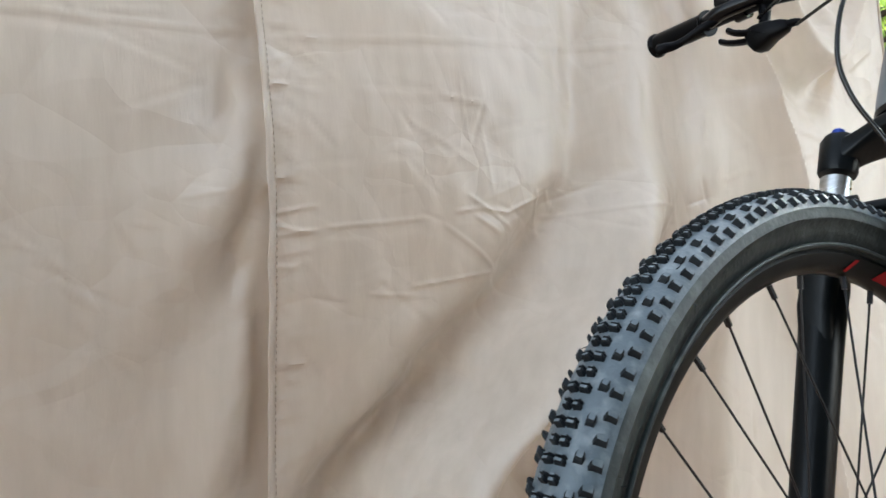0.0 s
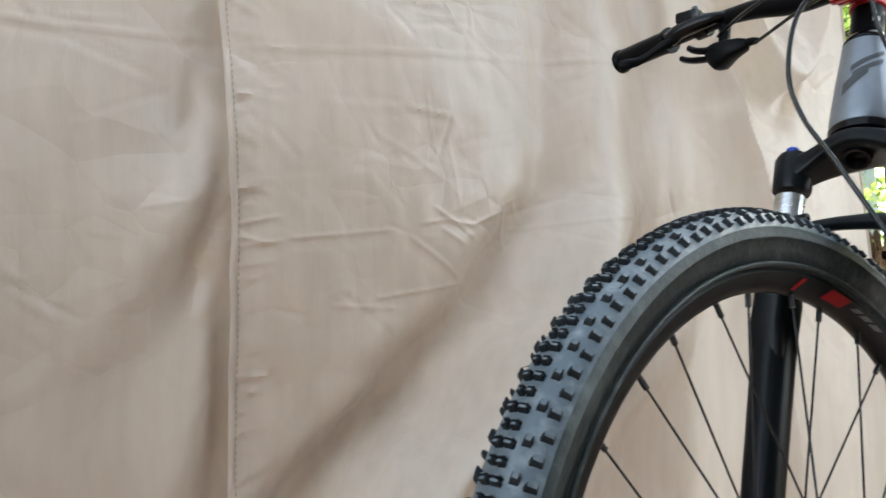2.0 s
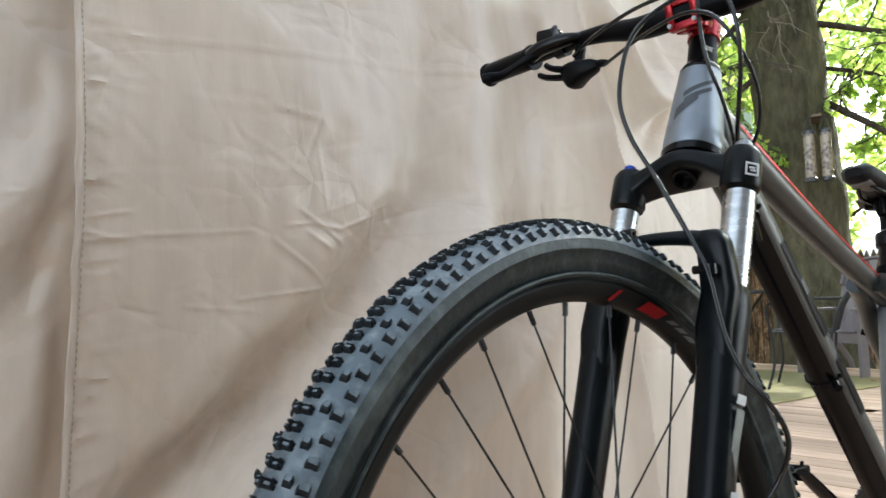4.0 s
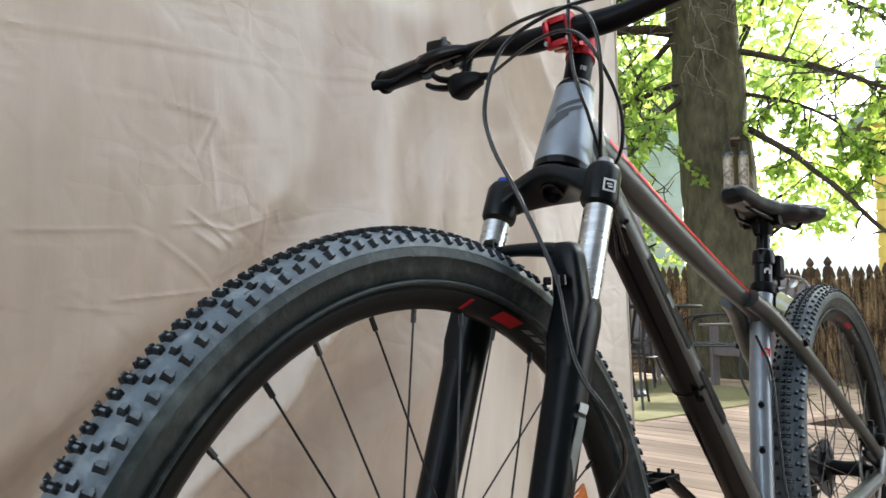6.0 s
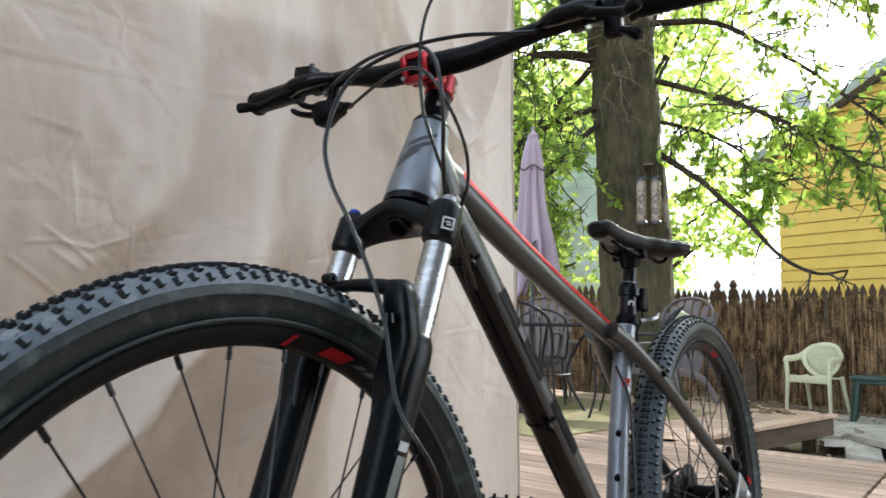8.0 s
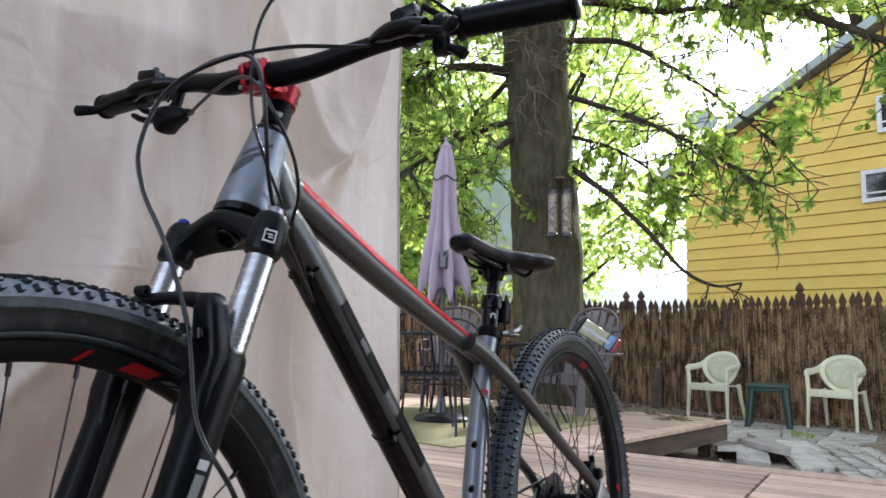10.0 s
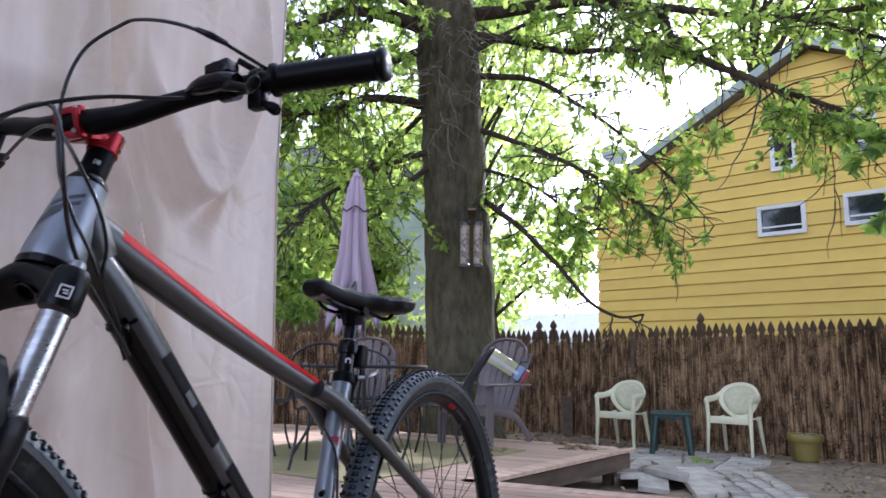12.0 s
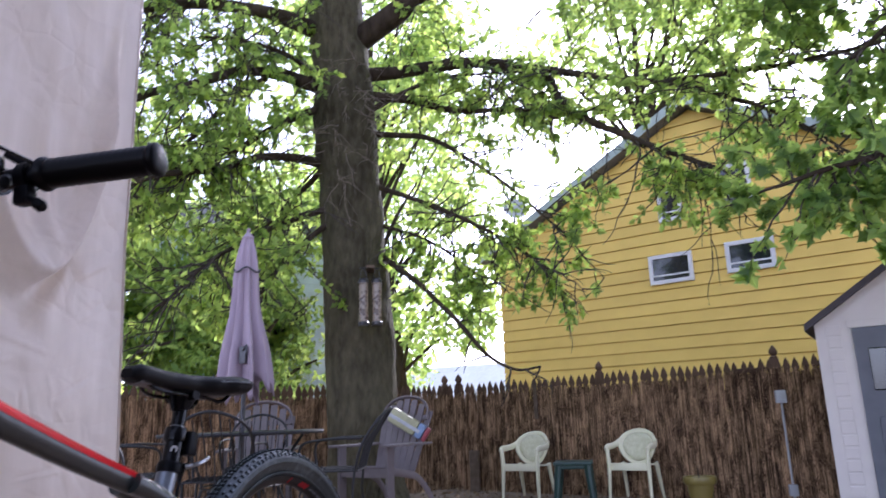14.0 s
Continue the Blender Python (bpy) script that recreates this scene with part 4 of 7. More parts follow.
# ---- fork ----
bm = bmesh.new()
for s in (-1, 1):
    tube(bm, [leg_pt(0.795, s * 0.067), leg_pt(0.798, s * 0.067), leg_pt(0.832, s * 0.067), leg_pt(0.839, s * 0.067)], [0.0192, 0.0208, 0.0203, 0.0165], 24)
FWD = Vector((-AX.z, 0, AX.x))
rows = []
for k in range(25):
    y = -0.062 + 0.124 * k / 24
    q = abs(y) / 0.062
    mid = 0.5 + 0.5 * math.cos(math.pi * q)
    low, top = -0.021 + 0.023 * mid ** 0.5, 0.015 + 0.009 * mid
    c = leg_pt(0.820, 0).lerp(steer_pt(0.820) + FWD * 0.004, mid ** 0.8)
    c.y = y
    rows.append((c + AX * (low + top) / 2, FWD * (0.0175 + 0.018 * mid), AX * (top - low) / 2))
loft(bm, rows, 28, 4.2)
lathe(bm, [(0.030, 0), (0.033, 0.004), (0.031, 0.016), (0.026, 0.018)], along(steer_pt(0.845), steer_pt(0.95)), 28)
crown = bpart("fork_crown", bm, FORK, None, "satin black cast fork crown", True)
UND = (FWD * 0.38 - AX * 0.925).normalized()
bm = bmesh.new()
lathe(bm, [(0.0, -0.004), (0.0098, -0.004), (0.0104, 0.0035), (0.0138, 0.0042), (0.0148, 0.002), (0.0150, -0.010)], along(steer_pt(0.8185) + FWD * 0.012, steer_pt(0.8185) + FWD * 0.012 + UND), 28)
bpart("steerer_opening", bm, GLOSS, crown, "dark round steerer opening", True)
bm = bmesh.new()
tube(bm, [leg_pt(z, 0.064) + Vector((-0.010, 0, 0)) for z in (0.832, 0.840, 0.846, 0.848)], [0.0085, 0.0072, 0.0072, 0.005], 10)
bpart("preload_knob", bm, BLUE, crown, "blue anodised knob", True)
bm = bmesh.new()
tube(bm, [leg_pt(0.84, -0.068), leg_pt(0.848, -0.068), leg_pt(0.850, -0.068)], [0.010, 0.009, 0.006], 12)
bpart("damper_cap", bm, STEEL, crown, "", True)


def badge_on(name, centre, ahead, up, shapes, parent, steer=True):
    """Flat marks on a surface: shapes of (x, z, width, height, material)."""
    ahead = Vector(ahead).normalized()
    up = (Vector(up) - ahead * ahead.dot(Vector(up))).normalized()
    side = up.cross(ahead)
    for x, z, w, h, mat in shapes:
        bm = bmesh.new()
        c = Vector(centre) + side * x + up * z
        m = Matrix((side, ahead, up)).transposed().to_4x4()
        m.translation = c
        box(bm, (w, 0.0012, h), m)
        bpart(name, bm, mat, parent, "", steer, smooth=False)


lp = leg_pt(0.820, -0.067)
nd = Vector((-0.62, -0.69, 0.25)).normalized()
badge_on("crown_badge", lp - AX * 0.013 + nd * 0.0220 + Vector((0.002, -0.002, 0)), nd, AX, [(0, 0.0066, 0.0135, 0.0018, DECAL_LIGHT), (0, -0.0066, 0.0135, 0.0018, DECAL_LIGHT), (-0.0060, 0, 0.0018, 0.0115, DECAL_LIGHT),
                                                   (0.0060, 0, 0.0018, 0.0115, DECAL_LIGHT), (0, 0.0016, 0.006, 0.0016, DECAL_LIGHT), (0.001, -0.0016, 0.005, 0.0016, DECAL_LIGHT)], crown)
for s in (-1, 1):
    bm = bmesh.new()
    tube(bm, [leg_pt(0.60, s * 0.068), leg_pt(0.79, s * 0.068)], 0.016, 32)
    bpart("stanchion", bm, CHROME, None, "scuffed chrome fork tube", True)
for s in (-1, 1):
    bm = bmesh.new()
    zs = [0.692, 0.690, 0.684, 0.668, 0.645, 0.60, 0.54, 0.47, 0.42, 0.40]
    rs = [0.0188, 0.0218, 0.0242, 0.0252, 0.0236, 0.0222, 0.0214, 0.0205, 0.0185, 0.015]
    fa, fy = Vector((-0.927, 0, 0.375)), Vector((0, 1, 0))
    loft(bm, [(leg_pt(z, s * 0.067) + fa * 0.003, fa * r, fy * r * 0.93) for z, r in zip(zs, rs)], 28, 2.3)
    # dropout
    tube(bm, [leg_pt(0.43, s * 0.066), FA + Vector((0.012, s * 0.062, 0.012)), FA + Vector((0, s * 0.06, -0.012))], [0.018, 0.016, 0.012], 14, flat=0.7)
    # flat-faced pillar in front of the leg, bearing the brace
    pil = [(leg_pt(0.585, s * 0.066) + Vector((-0.004, 0, 0)), 0.012, 0.014), (leg_pt(0.62, s * 0.066) + Vector((-0.010, 0, 0)), 0.0145, 0.0175), (leg_pt(0.655, s * 0.066) + Vector((-0.018, 0, 0)), 0.0145, 0.0185),
           (Vector((0.119, s * 0.066, 0.690)), 0.0140, 0.0180), (Vector((0.1175, s * 0.0655, 0.715)), 0.0135, 0.0170), (Vector((0.118, s * 0.0640, 0.735)), 0.0130, 0.0160),
           (Vector((0.1185, s * 0.062, 0.7455)), 0.0115, 0.0135), (Vector((0.119, s * 0.060, 0.7495)), 0.0075, 0.0090)]
    loft(bm, [(c, Vector((-f, 0, 0)), Vector((0, w, 0))) for c, f, w in pil], 24, 3.6)
    leg = bpart("fork_leg", bm, FORK, None, "satin black lower fork leg", True)
    bm = bmesh.new()
    tube(bm, [leg_pt(0.690, s * 0.067), leg_pt(0.6945, s * 0.067)], [0.0192, 0.0178], 28)
    bpart("dust_seal", bm, GLOSS, leg, "", True)
    if s < 0:
        left_leg = leg
bm = bmesh.new()
tube(bm, smooth_path([(0.119, -0.062, 0.736), (0.117, -0.045, 0.743), (0.116, -0.02, 0.746), (0.116, 0, 0.747), (0.116, 0.02, 0.746), (0.117, 0.045, 0.743), (0.119, 0.062, 0.736)], 5),
     [0.010 - 0.003 * math.sin(math.pi * k / 30) for k in range(31)], 12, flat=1.3)
for y in (0.022,):
    lathe(bm, [(0.0028, -0.006), (0.0062, -0.006), (0.0062, 0.006), (0.0028, 0.006), (0.0028, -0.006)], Matrix.Translation((0.106, y, 0.755)) @ Matrix.Rotation(radians(90), 4, "X"), 12)
bpart("fork_brace", bm, FORK, None, "", True)
# marks on the left leg, bars for lettering
out = Vector((-0.55, -0.83, 0.1)).normalized()
side = Vector((-0.30, -0.954, 0)).normalized()
c = leg_pt(0.565, -0.067) + side * 0.0216
badge_on("leg_strip", c - AX * 0.016, side, AX, [(0, 0.0, 0.0090, 0.062, DECAL_MID)], left_leg)
shapes = [(0, 0.024, 0.010, 0.009, DECAL_LIGHT)] + [(0, 0.010 - 0.0078 * k, 0.0062, 0.0040, DECAL_GREY) for k in range(8)]
badge_on("leg_mark", c + side * 0.0008, side, AX, shapes, left_leg)
c = leg_pt(0.482, -0.067) + out * 0.0212
badge_on("leg_mark", c, out, AX, [(0, 0.014, 0.020, 0.0065, DECAL_LIGHT), (0.006, 0.024, 0.0065, 0.014, DECAL_LIGHT), (0, -0.008, 0.022, 0.0065, DECAL_LIGHT), (-0.004, -0.020, 0.0075, 0.018, DECAL_LIGHT)], left_leg)
# front caliper behind the left leg
bm = bmesh.new()
box(bm, (0.035, 0.032, 0.06), Matrix.Translation(FA + Vector((0.085, -0.052, 0.06))) @ Matrix.Rotation(radians(35), 4, "Y"), 0.006)
bpart("brake_caliper", bm, BLACK, None, "black disc brake caliper", True)

# ---- frame ----
bm = bmesh.new()
ht = [(0.0, 0.0), (0.0335, 0.0), (0.0345, 0.003), (0.0343, 0.014), (0.0326, 0.035), (0.0298, 0.065), (0.0270, 0.09), (0.0254, 0.106), (0.0252, 0.112), (0.0230, 0.1135), (0, 0.1135)]
lathe(bm, ht, along(steer_pt(0.853), steer_pt(0.97)), 36)
head = bpart("head_tube", bm, SILVER, None, "silver-blue tapered head tube with dark printed mark")
bm = bmesh.new()
lathe(bm, [(0.030, -0.012), (0.0350, -0.010), (0.0355, -0.002), (0.0335, 0.0005)], along(steer_pt(0.853), steer_pt(0.97)), 36)
bpart("lower_headset", bm, GLOSS, head)
bm = bmesh.new()
lathe(bm, [(0.0245, 0.1135), (0.0248, 0.117), (0.0210, 0.124), (0.018, 0.126)], along(steer_pt(0.853), steer_pt(0.97)), 36)
bpart("upper_headset", bm, GLOSS, head)
# dark curved mark wrapped on the head tube's front, slanted strokes
HT = along(steer_pt(0.853), steer_pt(0.97))


def ht_radius(h):
    for (r0, h0), (r1, h1) in zip(ht[1:], ht[2:]):
        if h0 <= h <= h1:
            return r0 + (r1 - r0) * (h - h0) / max(h1 - h0, 1e-6)
    return 0.024


side0 = math.atan2(*reversed((HT.inverted().to_3x3() @ Vector((-0.86, -0.5, 0)))[:2]))
for a0, a1, h0, slope, thick in ((-36, 32, 0.086, -0.022, 0.0082), (-32, 28, 0.0735, -0.020, 0.0086), (-2, 46, 0.058, -0.026, 0.017)):
    bm = bmesh.new()
    g = [[], []]
    for k in range(9):
        a = a0 + (a1 - a0) * k / 8
        h = h0 + slope * k / 8
        for q, hh in enumerate((h, h + thick * (0.65 + 0.35 * k / 8))):
            r = ht_radius(hh) + 0.0005
            ang = side0 - radians(a)
            g[q].append(HT @ Vector((r * math.cos(ang), r * math.sin(ang), hh)))
    sheet(bm, g)
    bpart("head_mark", bm, DECAL_GREY, head, "", smooth=True)


def frame_tube(name, pts, radii, mat, label="", flat=1.0, sides=24, parent=None):
    bm = bmesh.new()
    tube(bm, pts, radii, sides, flat=flat)
    return bpart(name, bm, mat, parent, label)


tt = smooth_path([(0.275, 0, 0.909), (0.362, 0, 0.866), (0.475, 0, 0.811), (0.59, 0, 0.759), (0.70, 0, 0.713), (0.785, 0, 0.678)], 8)
tt_r = [0.0248 - 0.0070 * min(1, k / 36) for k in range(len(tt))]
top_tube = frame_tube("top_tube", tt, tt_r, FRAME, "graphite grey top tube with red stripe", flat=0.86)
bm = bmesh.new()
g = [[], [], [], []]
for k in range(3, len(tt) - 4):
    p, r = tt[k], tt_r[k] + 0.0007
    d = (tt[k + 1] - tt[k - 1]).normalized()
    n = Vector((0, -1, 0)).cross(d).normalized()
    n = n if n.z > 0 else -n
    for q, a in enumerate((14, 38, 62, 84 - 10 * (k / len(tt)))):
        g[q].append(p + n * r * math.cos(radians(a)) + Vector((0, -1, 0)) * r * 0.86 * math.sin(radians(a)))
sheet(bm, g)
bpart("red_stripe", bm, RED_PAINT, top_tube, "glossy red stripe along the tube")
dt = smooth_path([(0.262, 0, 0.880), (0.308, 0, 0.838), (0.365, 0, 0.768), (0.49, 0, 0.602), (0.607, 0, 0.447), (0.692, 0, 0.335)], 8)
down_tube = frame_tube("down_tube", dt, [0.0268 - 0.0006 * min(1, k / 20) for k in range(len(dt))], FRAME, "graphite grey down tube", flat=0.9)
# smooth join behind the head tube
frame_tube("gusset", smooth_path([(0.262, 0, 0.938), (0.268, 0, 0.905), (0.285, 0, 0.868)], 6), [0.020, 0.022, 0.024, 0.026, 0.027, 0.028, 0.028, 0.029, 0.029, 0.029, 0.029, 0.028, 0.027], FRAME, "")
st = [(0.700, 0, 0.32), (0.722, 0, 0.41), (0.752, 0, 0.53), (0.793, -0.001, 0.67), (0.812, -0.004, 0.722)]
seat_tube = frame_tube("seat_tube", st, [0.0185, 0.018, 0.0178, 0.0175, 0.0178], SILVER, "silver-blue seat tube")
for s in (-1, 1):
    pts = smooth_path([(0.715, s * 0.016, 0.702), (0.765, s * 0.026, 0.674), (0.85, s * 0.046, 0.606), (1.00, s * 0.062, 0.488), (1.10, s * 0.068, 0.418), (1.128, s * 0.069, 0.385), (1.138, s * 0.069, 0.36)], 6)
    stay = frame_tube("seat_stay", pts, [0.0165 - 0.006 * min(1, k / 20) for k in range(len(pts))], FRAME, "", sides=16)
    bm = bmesh.new()
    tube(bm, [(0.832, s * 0.050, 0.621), (0.832, s * 0.061, 0.624)], 0.006, 10)
    bpart("rack_bolt", bm, BLACK, stay)
    pts = smooth_path([(0.715, s * 0.030, 0.325), (0.80, s * 0.05, 0.325), (0.92, s * 0.058, 0.335), (1.06, s * 0.068, 0.352), (1.138, s * 0.070, 0.362)], 6)
    frame_tube("chain_stay", pts, [0.015 - 0.003 * k / len(pts) for k in range(len(pts))], FRAME, "", sides=16)
    bm = bmesh.new()
    box(bm, (0.06, 0.007, 0.06), Matrix.Translation(RA + Vector((0.004, s * 0.070, 0.004))) @ Matrix.Rotation(radians(40), 4, "Y"), 0.003)
    lathe(bm, [(0, 0.0), (0.012, 0.0), (0.012, 0.010), (0.007, 0.014), (0, 0.014)], Matrix.Translation(RA + Vector((0, s * 0.074, 0))) @ Matrix.Rotation(radians(90 * -s), 4, "X"), 16)
    bpart("dropout", bm, STEEL, None, "bare metal dropout and axle nut")
bm = bmesh.new()
tube(bm, smooth_path([(0.80, -0.045, 0.645), (0.795, -0.02, 0.652), (0.795, 0.02, 0.652), (0.80, 0.045, 0.645)], 5), 0.008, 10)
bpart("stay_bridge", bm, FRAME)
# rear brake caliper
bm = bmesh.new()
box(bm, (0.055, 0.028, 0.032), Matrix.Translation(RA + Vector((-0.02, -0.055, 0.062))) @ Matrix.Rotation(radians(35), 4, "Y"), 0.007)
lathe(bm, [(0, 0), (0.012, 0), (0.012, 0.018), (0.008, 0.022), (0, 0.022)], Matrix.Translation(RA + Vector((-0.02, -0.06, 0.062))) @ Matrix.Rotation(radians(90), 4, "X"), 16)
lathe(bm, [(0, 0), (0.006, 0), (0.006, 0.02), (0, 0.022)], Matrix.Translation(RA + Vector((0.0, -0.055, 0.075))), 10)
box(bm, (0.075, 0.008, 0.012), Matrix.Translation(RA + Vector((-0.05, -0.06, 0.03))) @ Matrix.Rotation(radians(25), 4, "Y"), 0.003)
bpart("brake_caliper", bm, BLACK, None, "black rear disc brake caliper")
# black protective patches and cover on the down tube
def on_down(t0, t1, a0, a1, mat, name, lift, label=""):
    bm = bmesh.new()
    g = []
    n = len(dt) - 1
    for k in range(13):
        t = t0 + (t1 - t0) * k / 12
        i = min(int(t * n), n - 1)
        p = dt[i].lerp(dt[i + 1], t * n - i)
        d = (dt[i + 1] - dt[i]).normalized()
        up = Vector((0, 1, 0)).cross(d).normalized()
        up = up if up.x > 0 else -up          # towards the top side
        r = 0.0264 + lift
        row = []
        for q in range(7):
            a = radians(a0 + (a1 - a0) * q / 6)
            row.append(p + up * r * math.cos(a) + Vector((0, -1, 0)) * r * 0.9 * math.sin(a))
        g.append(row)
    sheet(bm, g)
    return bpart(name, bm, mat, down_tube, label)


on_down(0.425, 0.565, 62, 104, BLACK, "patch", 0.0012, "matt black protective patch")
on_down(0.484, 0.505, 76, 98, DECAL_GREY, "patch_mark", 0.0020)
on_down(0.605, 0.70, 62, 104, BLACK, "patch", 0.0012, "matt black protective patch")
on_down(0.30, 0.98, 130, 214, GLOSS, "cable_guard", 0.0030, "glossy black guard over the cables")
for t in (0.34, 0.635):
    i = int(t * (len(dt) - 1))
    bm = bmesh.new()
    d = (dt[i + 1] - dt[i]).normalized()
    ring = []
    for k in range(17):
        a = 2 * math.pi * k / 16
        up = Vector((0, 1, 0)).cross(d).normalized()
        ring.append(dt[i] + (up * math.cos(a) + Vector((0, 1, 0)) * 0.9 * math.sin(a)) * 0.0292)
    tube(bm, [p for p in ring if (p - dt[i]).dot(Vector((-0.8, 0, -0.6))) > 0.002], 0.0026, 8)
    tube(bm, [dt[i] + Vector((-0.021, -0.020, -0.016)), dt[i] + Vector((-0.029, -0.026, -0.022))], 0.0055, 10)
    bpart("cable_clamp", bm, BLACK, down_tube, "black clamp with bolt")
# bosses on the seat tube, red number-sized bars
for z in (0.46, 0.53):
    bm = bmesh.new()
    x = 0.700 + (z - 0.32) * 0.245
    tube(bm, [(x - 0.012, -0.006, z), (x - 0.024, -0.010, z - 0.002)], 0.005, 10)
    bpart("boss_bolt", bm, BLACK, seat_tube)
so = Vector((-0.62, -0.78, 0)).normalized()
badge_on("tube_mark", Vector((0.776, 0, 0.612)) + so * 0.0181, so, Vector((0.24, 0, 0.97)), [(-0.006, 0, 0.0022, 0.014, RED_PAINT), (0.006, 0, 0.0022, 0.014, RED_PAINT),
         (0, 0.006, 0.010, 0.0022, RED_PAINT), (0, 0, 0.010, 0.0022, RED_PAINT), (0, -0.006, 0.010, 0.0022, RED_PAINT)], seat_tube, steer=False)
# seat clamp, dropper post, saddle
sd = Vector((0.29, 0, 0.957)).normalized()
stop = Vector((0.814, -0.004, 0.723))
bm = bmesh.new()
lathe(bm, [(0.0178, -0.014), (0.0212, -0.013), (0.0220, -0.008), (0.0218, 0.002), (0.0205, 0.005), (0.0160, 0.006)], along(stop, stop + sd), 28)
box(bm, (0.014, 0.030, 0.012), Matrix.Translation(stop + Vector((0.020, -0.004, -0.004))), 0.003)
clamp = bpart("seat_clamp", bm, BLACK, None, "black quick-release seat clamp")
bm = bmesh.new()
tube(bm, smooth_path([stop + Vector((0.016, -0.020, -0.004)), stop + Vector((0.022, -0.034, -0.003)), stop + Vector((0.040, -0.040, 0.002)), stop + Vector((0.058, -0.038, 0.008))], 4), [0.004, 0.0045] + [0.0038] * 11, 8, flat=0.7)
bpart("clamp_lever", bm, STEEL, clamp, "bright clamp lever")
bm = bmesh.new()
lathe(bm, [(0.0158, 0.0), (0.0162, 0.006), (0.0162, 0.040), (0.0195, 0.042), (0.0205, 0.046), (0.0205, 0.060), (0.0190, 0.066), (0.0150, 0.068), (0.0126, 0.069), (0.0126, 0.104), (0, 0.106)], along(stop, stop + sd), 28)
post = bpart("seat_post", bm, GLOSS, None, "black dropper seat post")
bm = bmesh.new()
lathe(bm, [(0.0129, 0.0), (0.0142, 0.001), (0.0142, 0.0030), (0.0129, 0.004)], along(stop + sd * 0.066, stop + sd), 28)
bpart("wiper_ring", bm, STEEL, post)
bm = bmesh.new()
box(bm, (0.022, 0.022, 0.044), Matrix.Translation(stop + sd * 0.036 + Vector((0.022, -0.016, 0))) @ Matrix.Rotation(radians(14), 4, "Y"), 0.006)
tube(bm, smooth_path([stop + sd * 0.016 + Vector((0.024, -0.016, 0)), stop + sd * 0.004 + Vector((0.026, -0.018, 0)), stop - sd * 0.02 + Vector((0.020, -0.012, 0)), stop - sd * 0.05 + Vector((0.012, -0.016, 0)), stop - sd * 0.09 + Vector((0.004, -0.022, 0))], 4), 0.0026, 8)
bpart("lever_housing", bm, BLACK, post)
pn = Vector((-0.70, -0.71, 0)).normalized()
badge_on("post_mark", stop + sd * 0.030 + pn * 0.0168, pn, sd, [(-0.0042, -0.001, 0.003, 0.008, DECAL_LIGHT), (0.0042, -0.001, 0.003, 0.008, DECAL_LIGHT), (0, 0.003, 0.006, 0.004, DECAL_LIGHT)], post, steer=False)
bm = bmesh.new()
sc = stop + sd * 0.118
loft(bm, [(sc - sd * 0.018, (0.014, 0, 0), (0, 0.014, 0)), (sc - sd * 0.006, (0.020, 0, 0), (0, 0.017, 0)), (sc + sd * 0.010, (0.028, 0, 0), (0, 0.022, 0)), (sc + sd * 0.018, (0.024, 0, 0), (0, 0.020, 0))], 20, 3.0)
tube(bm, [sc + Vector((0, -0.032, 0.008)), sc + Vector((0, 0.032, 0.008))], 0.010, 12)
for x in (-0.026, 0.026):
    tube(bm, [sc + Vector((x, 0, 0.014)), sc + Vector((x, 0, -0.014))], 0.0035, 8)
bpart("saddle_clamp", bm, BLACK, post)
# saddle: rows across from nose to tail
X0, X1 = 0.708, 0.980
bm = bmesh.new()
rows = []
prof = [(0.0, 0.013), (0.03, 0.022), (0.12, 0.025), (0.3, 0.026), (0.5, 0.036), (0.68, 0.058), (0.80, 0.075), (0.90, 0.079), (0.97, 0.070), (1.0, 0.050)]


def saddle_w(t):
    for (a, wa), (b, wb) in zip(prof, prof[1:]):
        if a <= t <= b:
            k = (t - a) / (b - a)
            k = k * k * (3 - 2 * k)
            return wa + (wb - wa) * k
    return prof[-1][1]


for i in range(27):
    t = i / 26
    x = X0 + (X1 - X0) * t
    w = saddle_w(t)
    z = 0.891 - 0.007 * math.sin(t * math.pi) - 0.020 * t + 0.012 * max(0, t - 0.72) - (0.010 * (1 - t / 0.06) if t < 0.06 else 0)
    thick = (0.023 + 0.007 * t) * min(1.0, math.sqrt(t / 0.06 + 0.12)) * min(1.0, math.sqrt((1 - t) / 0.07 + 0.15))
    row = []
    for k in range(20):
        a = 2 * math.pi * k / 20
        cy, sz = math.cos(a), math.sin(a)
        yy = w * math.copysign(abs(cy) ** 0.75, cy)
        zz = (0.010 * math.copysign(abs(sz) ** 0.8, sz)) if sz > 0 else thick * -abs(sz) ** 0.8
        if sz > 0.6:
            zz -= 0.003 * math.exp(-(yy / 0.008) ** 2)
        row.append((x, yy - 0.006, z + zz - (0.003 + 0.008 * t) * (yy / max(w, 0.001)) ** 2))
    rows.append(row + [row[0]])
sheet(bm, rows)
bmesh.ops.remove_doubles(bm, verts=bm.verts, dist=1e-5)
bmesh.ops.holes_fill(bm, edges=[e for e in bm.edges if e.is_boundary])
saddle = bpart("saddle", bm, LEATHER, None, "black padded saddle with pale edge seam")
bm = bmesh.new()
for s in (-1, 1):
    tube(bm, smooth_path([(0.738, s * 0.006 - 0.006, 0.868), (0.768, s * 0.016 - 0.006, 0.852), (0.80, s * 0.022 - 0.006, 0.846), (0.88, s * 0.022 - 0.006, 0.840), (0.918, s * 0.032 - 0.006, 0.832), (0.945, s * 0.040 - 0.006, 0.856)], 5), 0.0036, 8)
bpart("rail", bm, GLOSS, saddle, "saddle rails")
bm = bmesh.new()
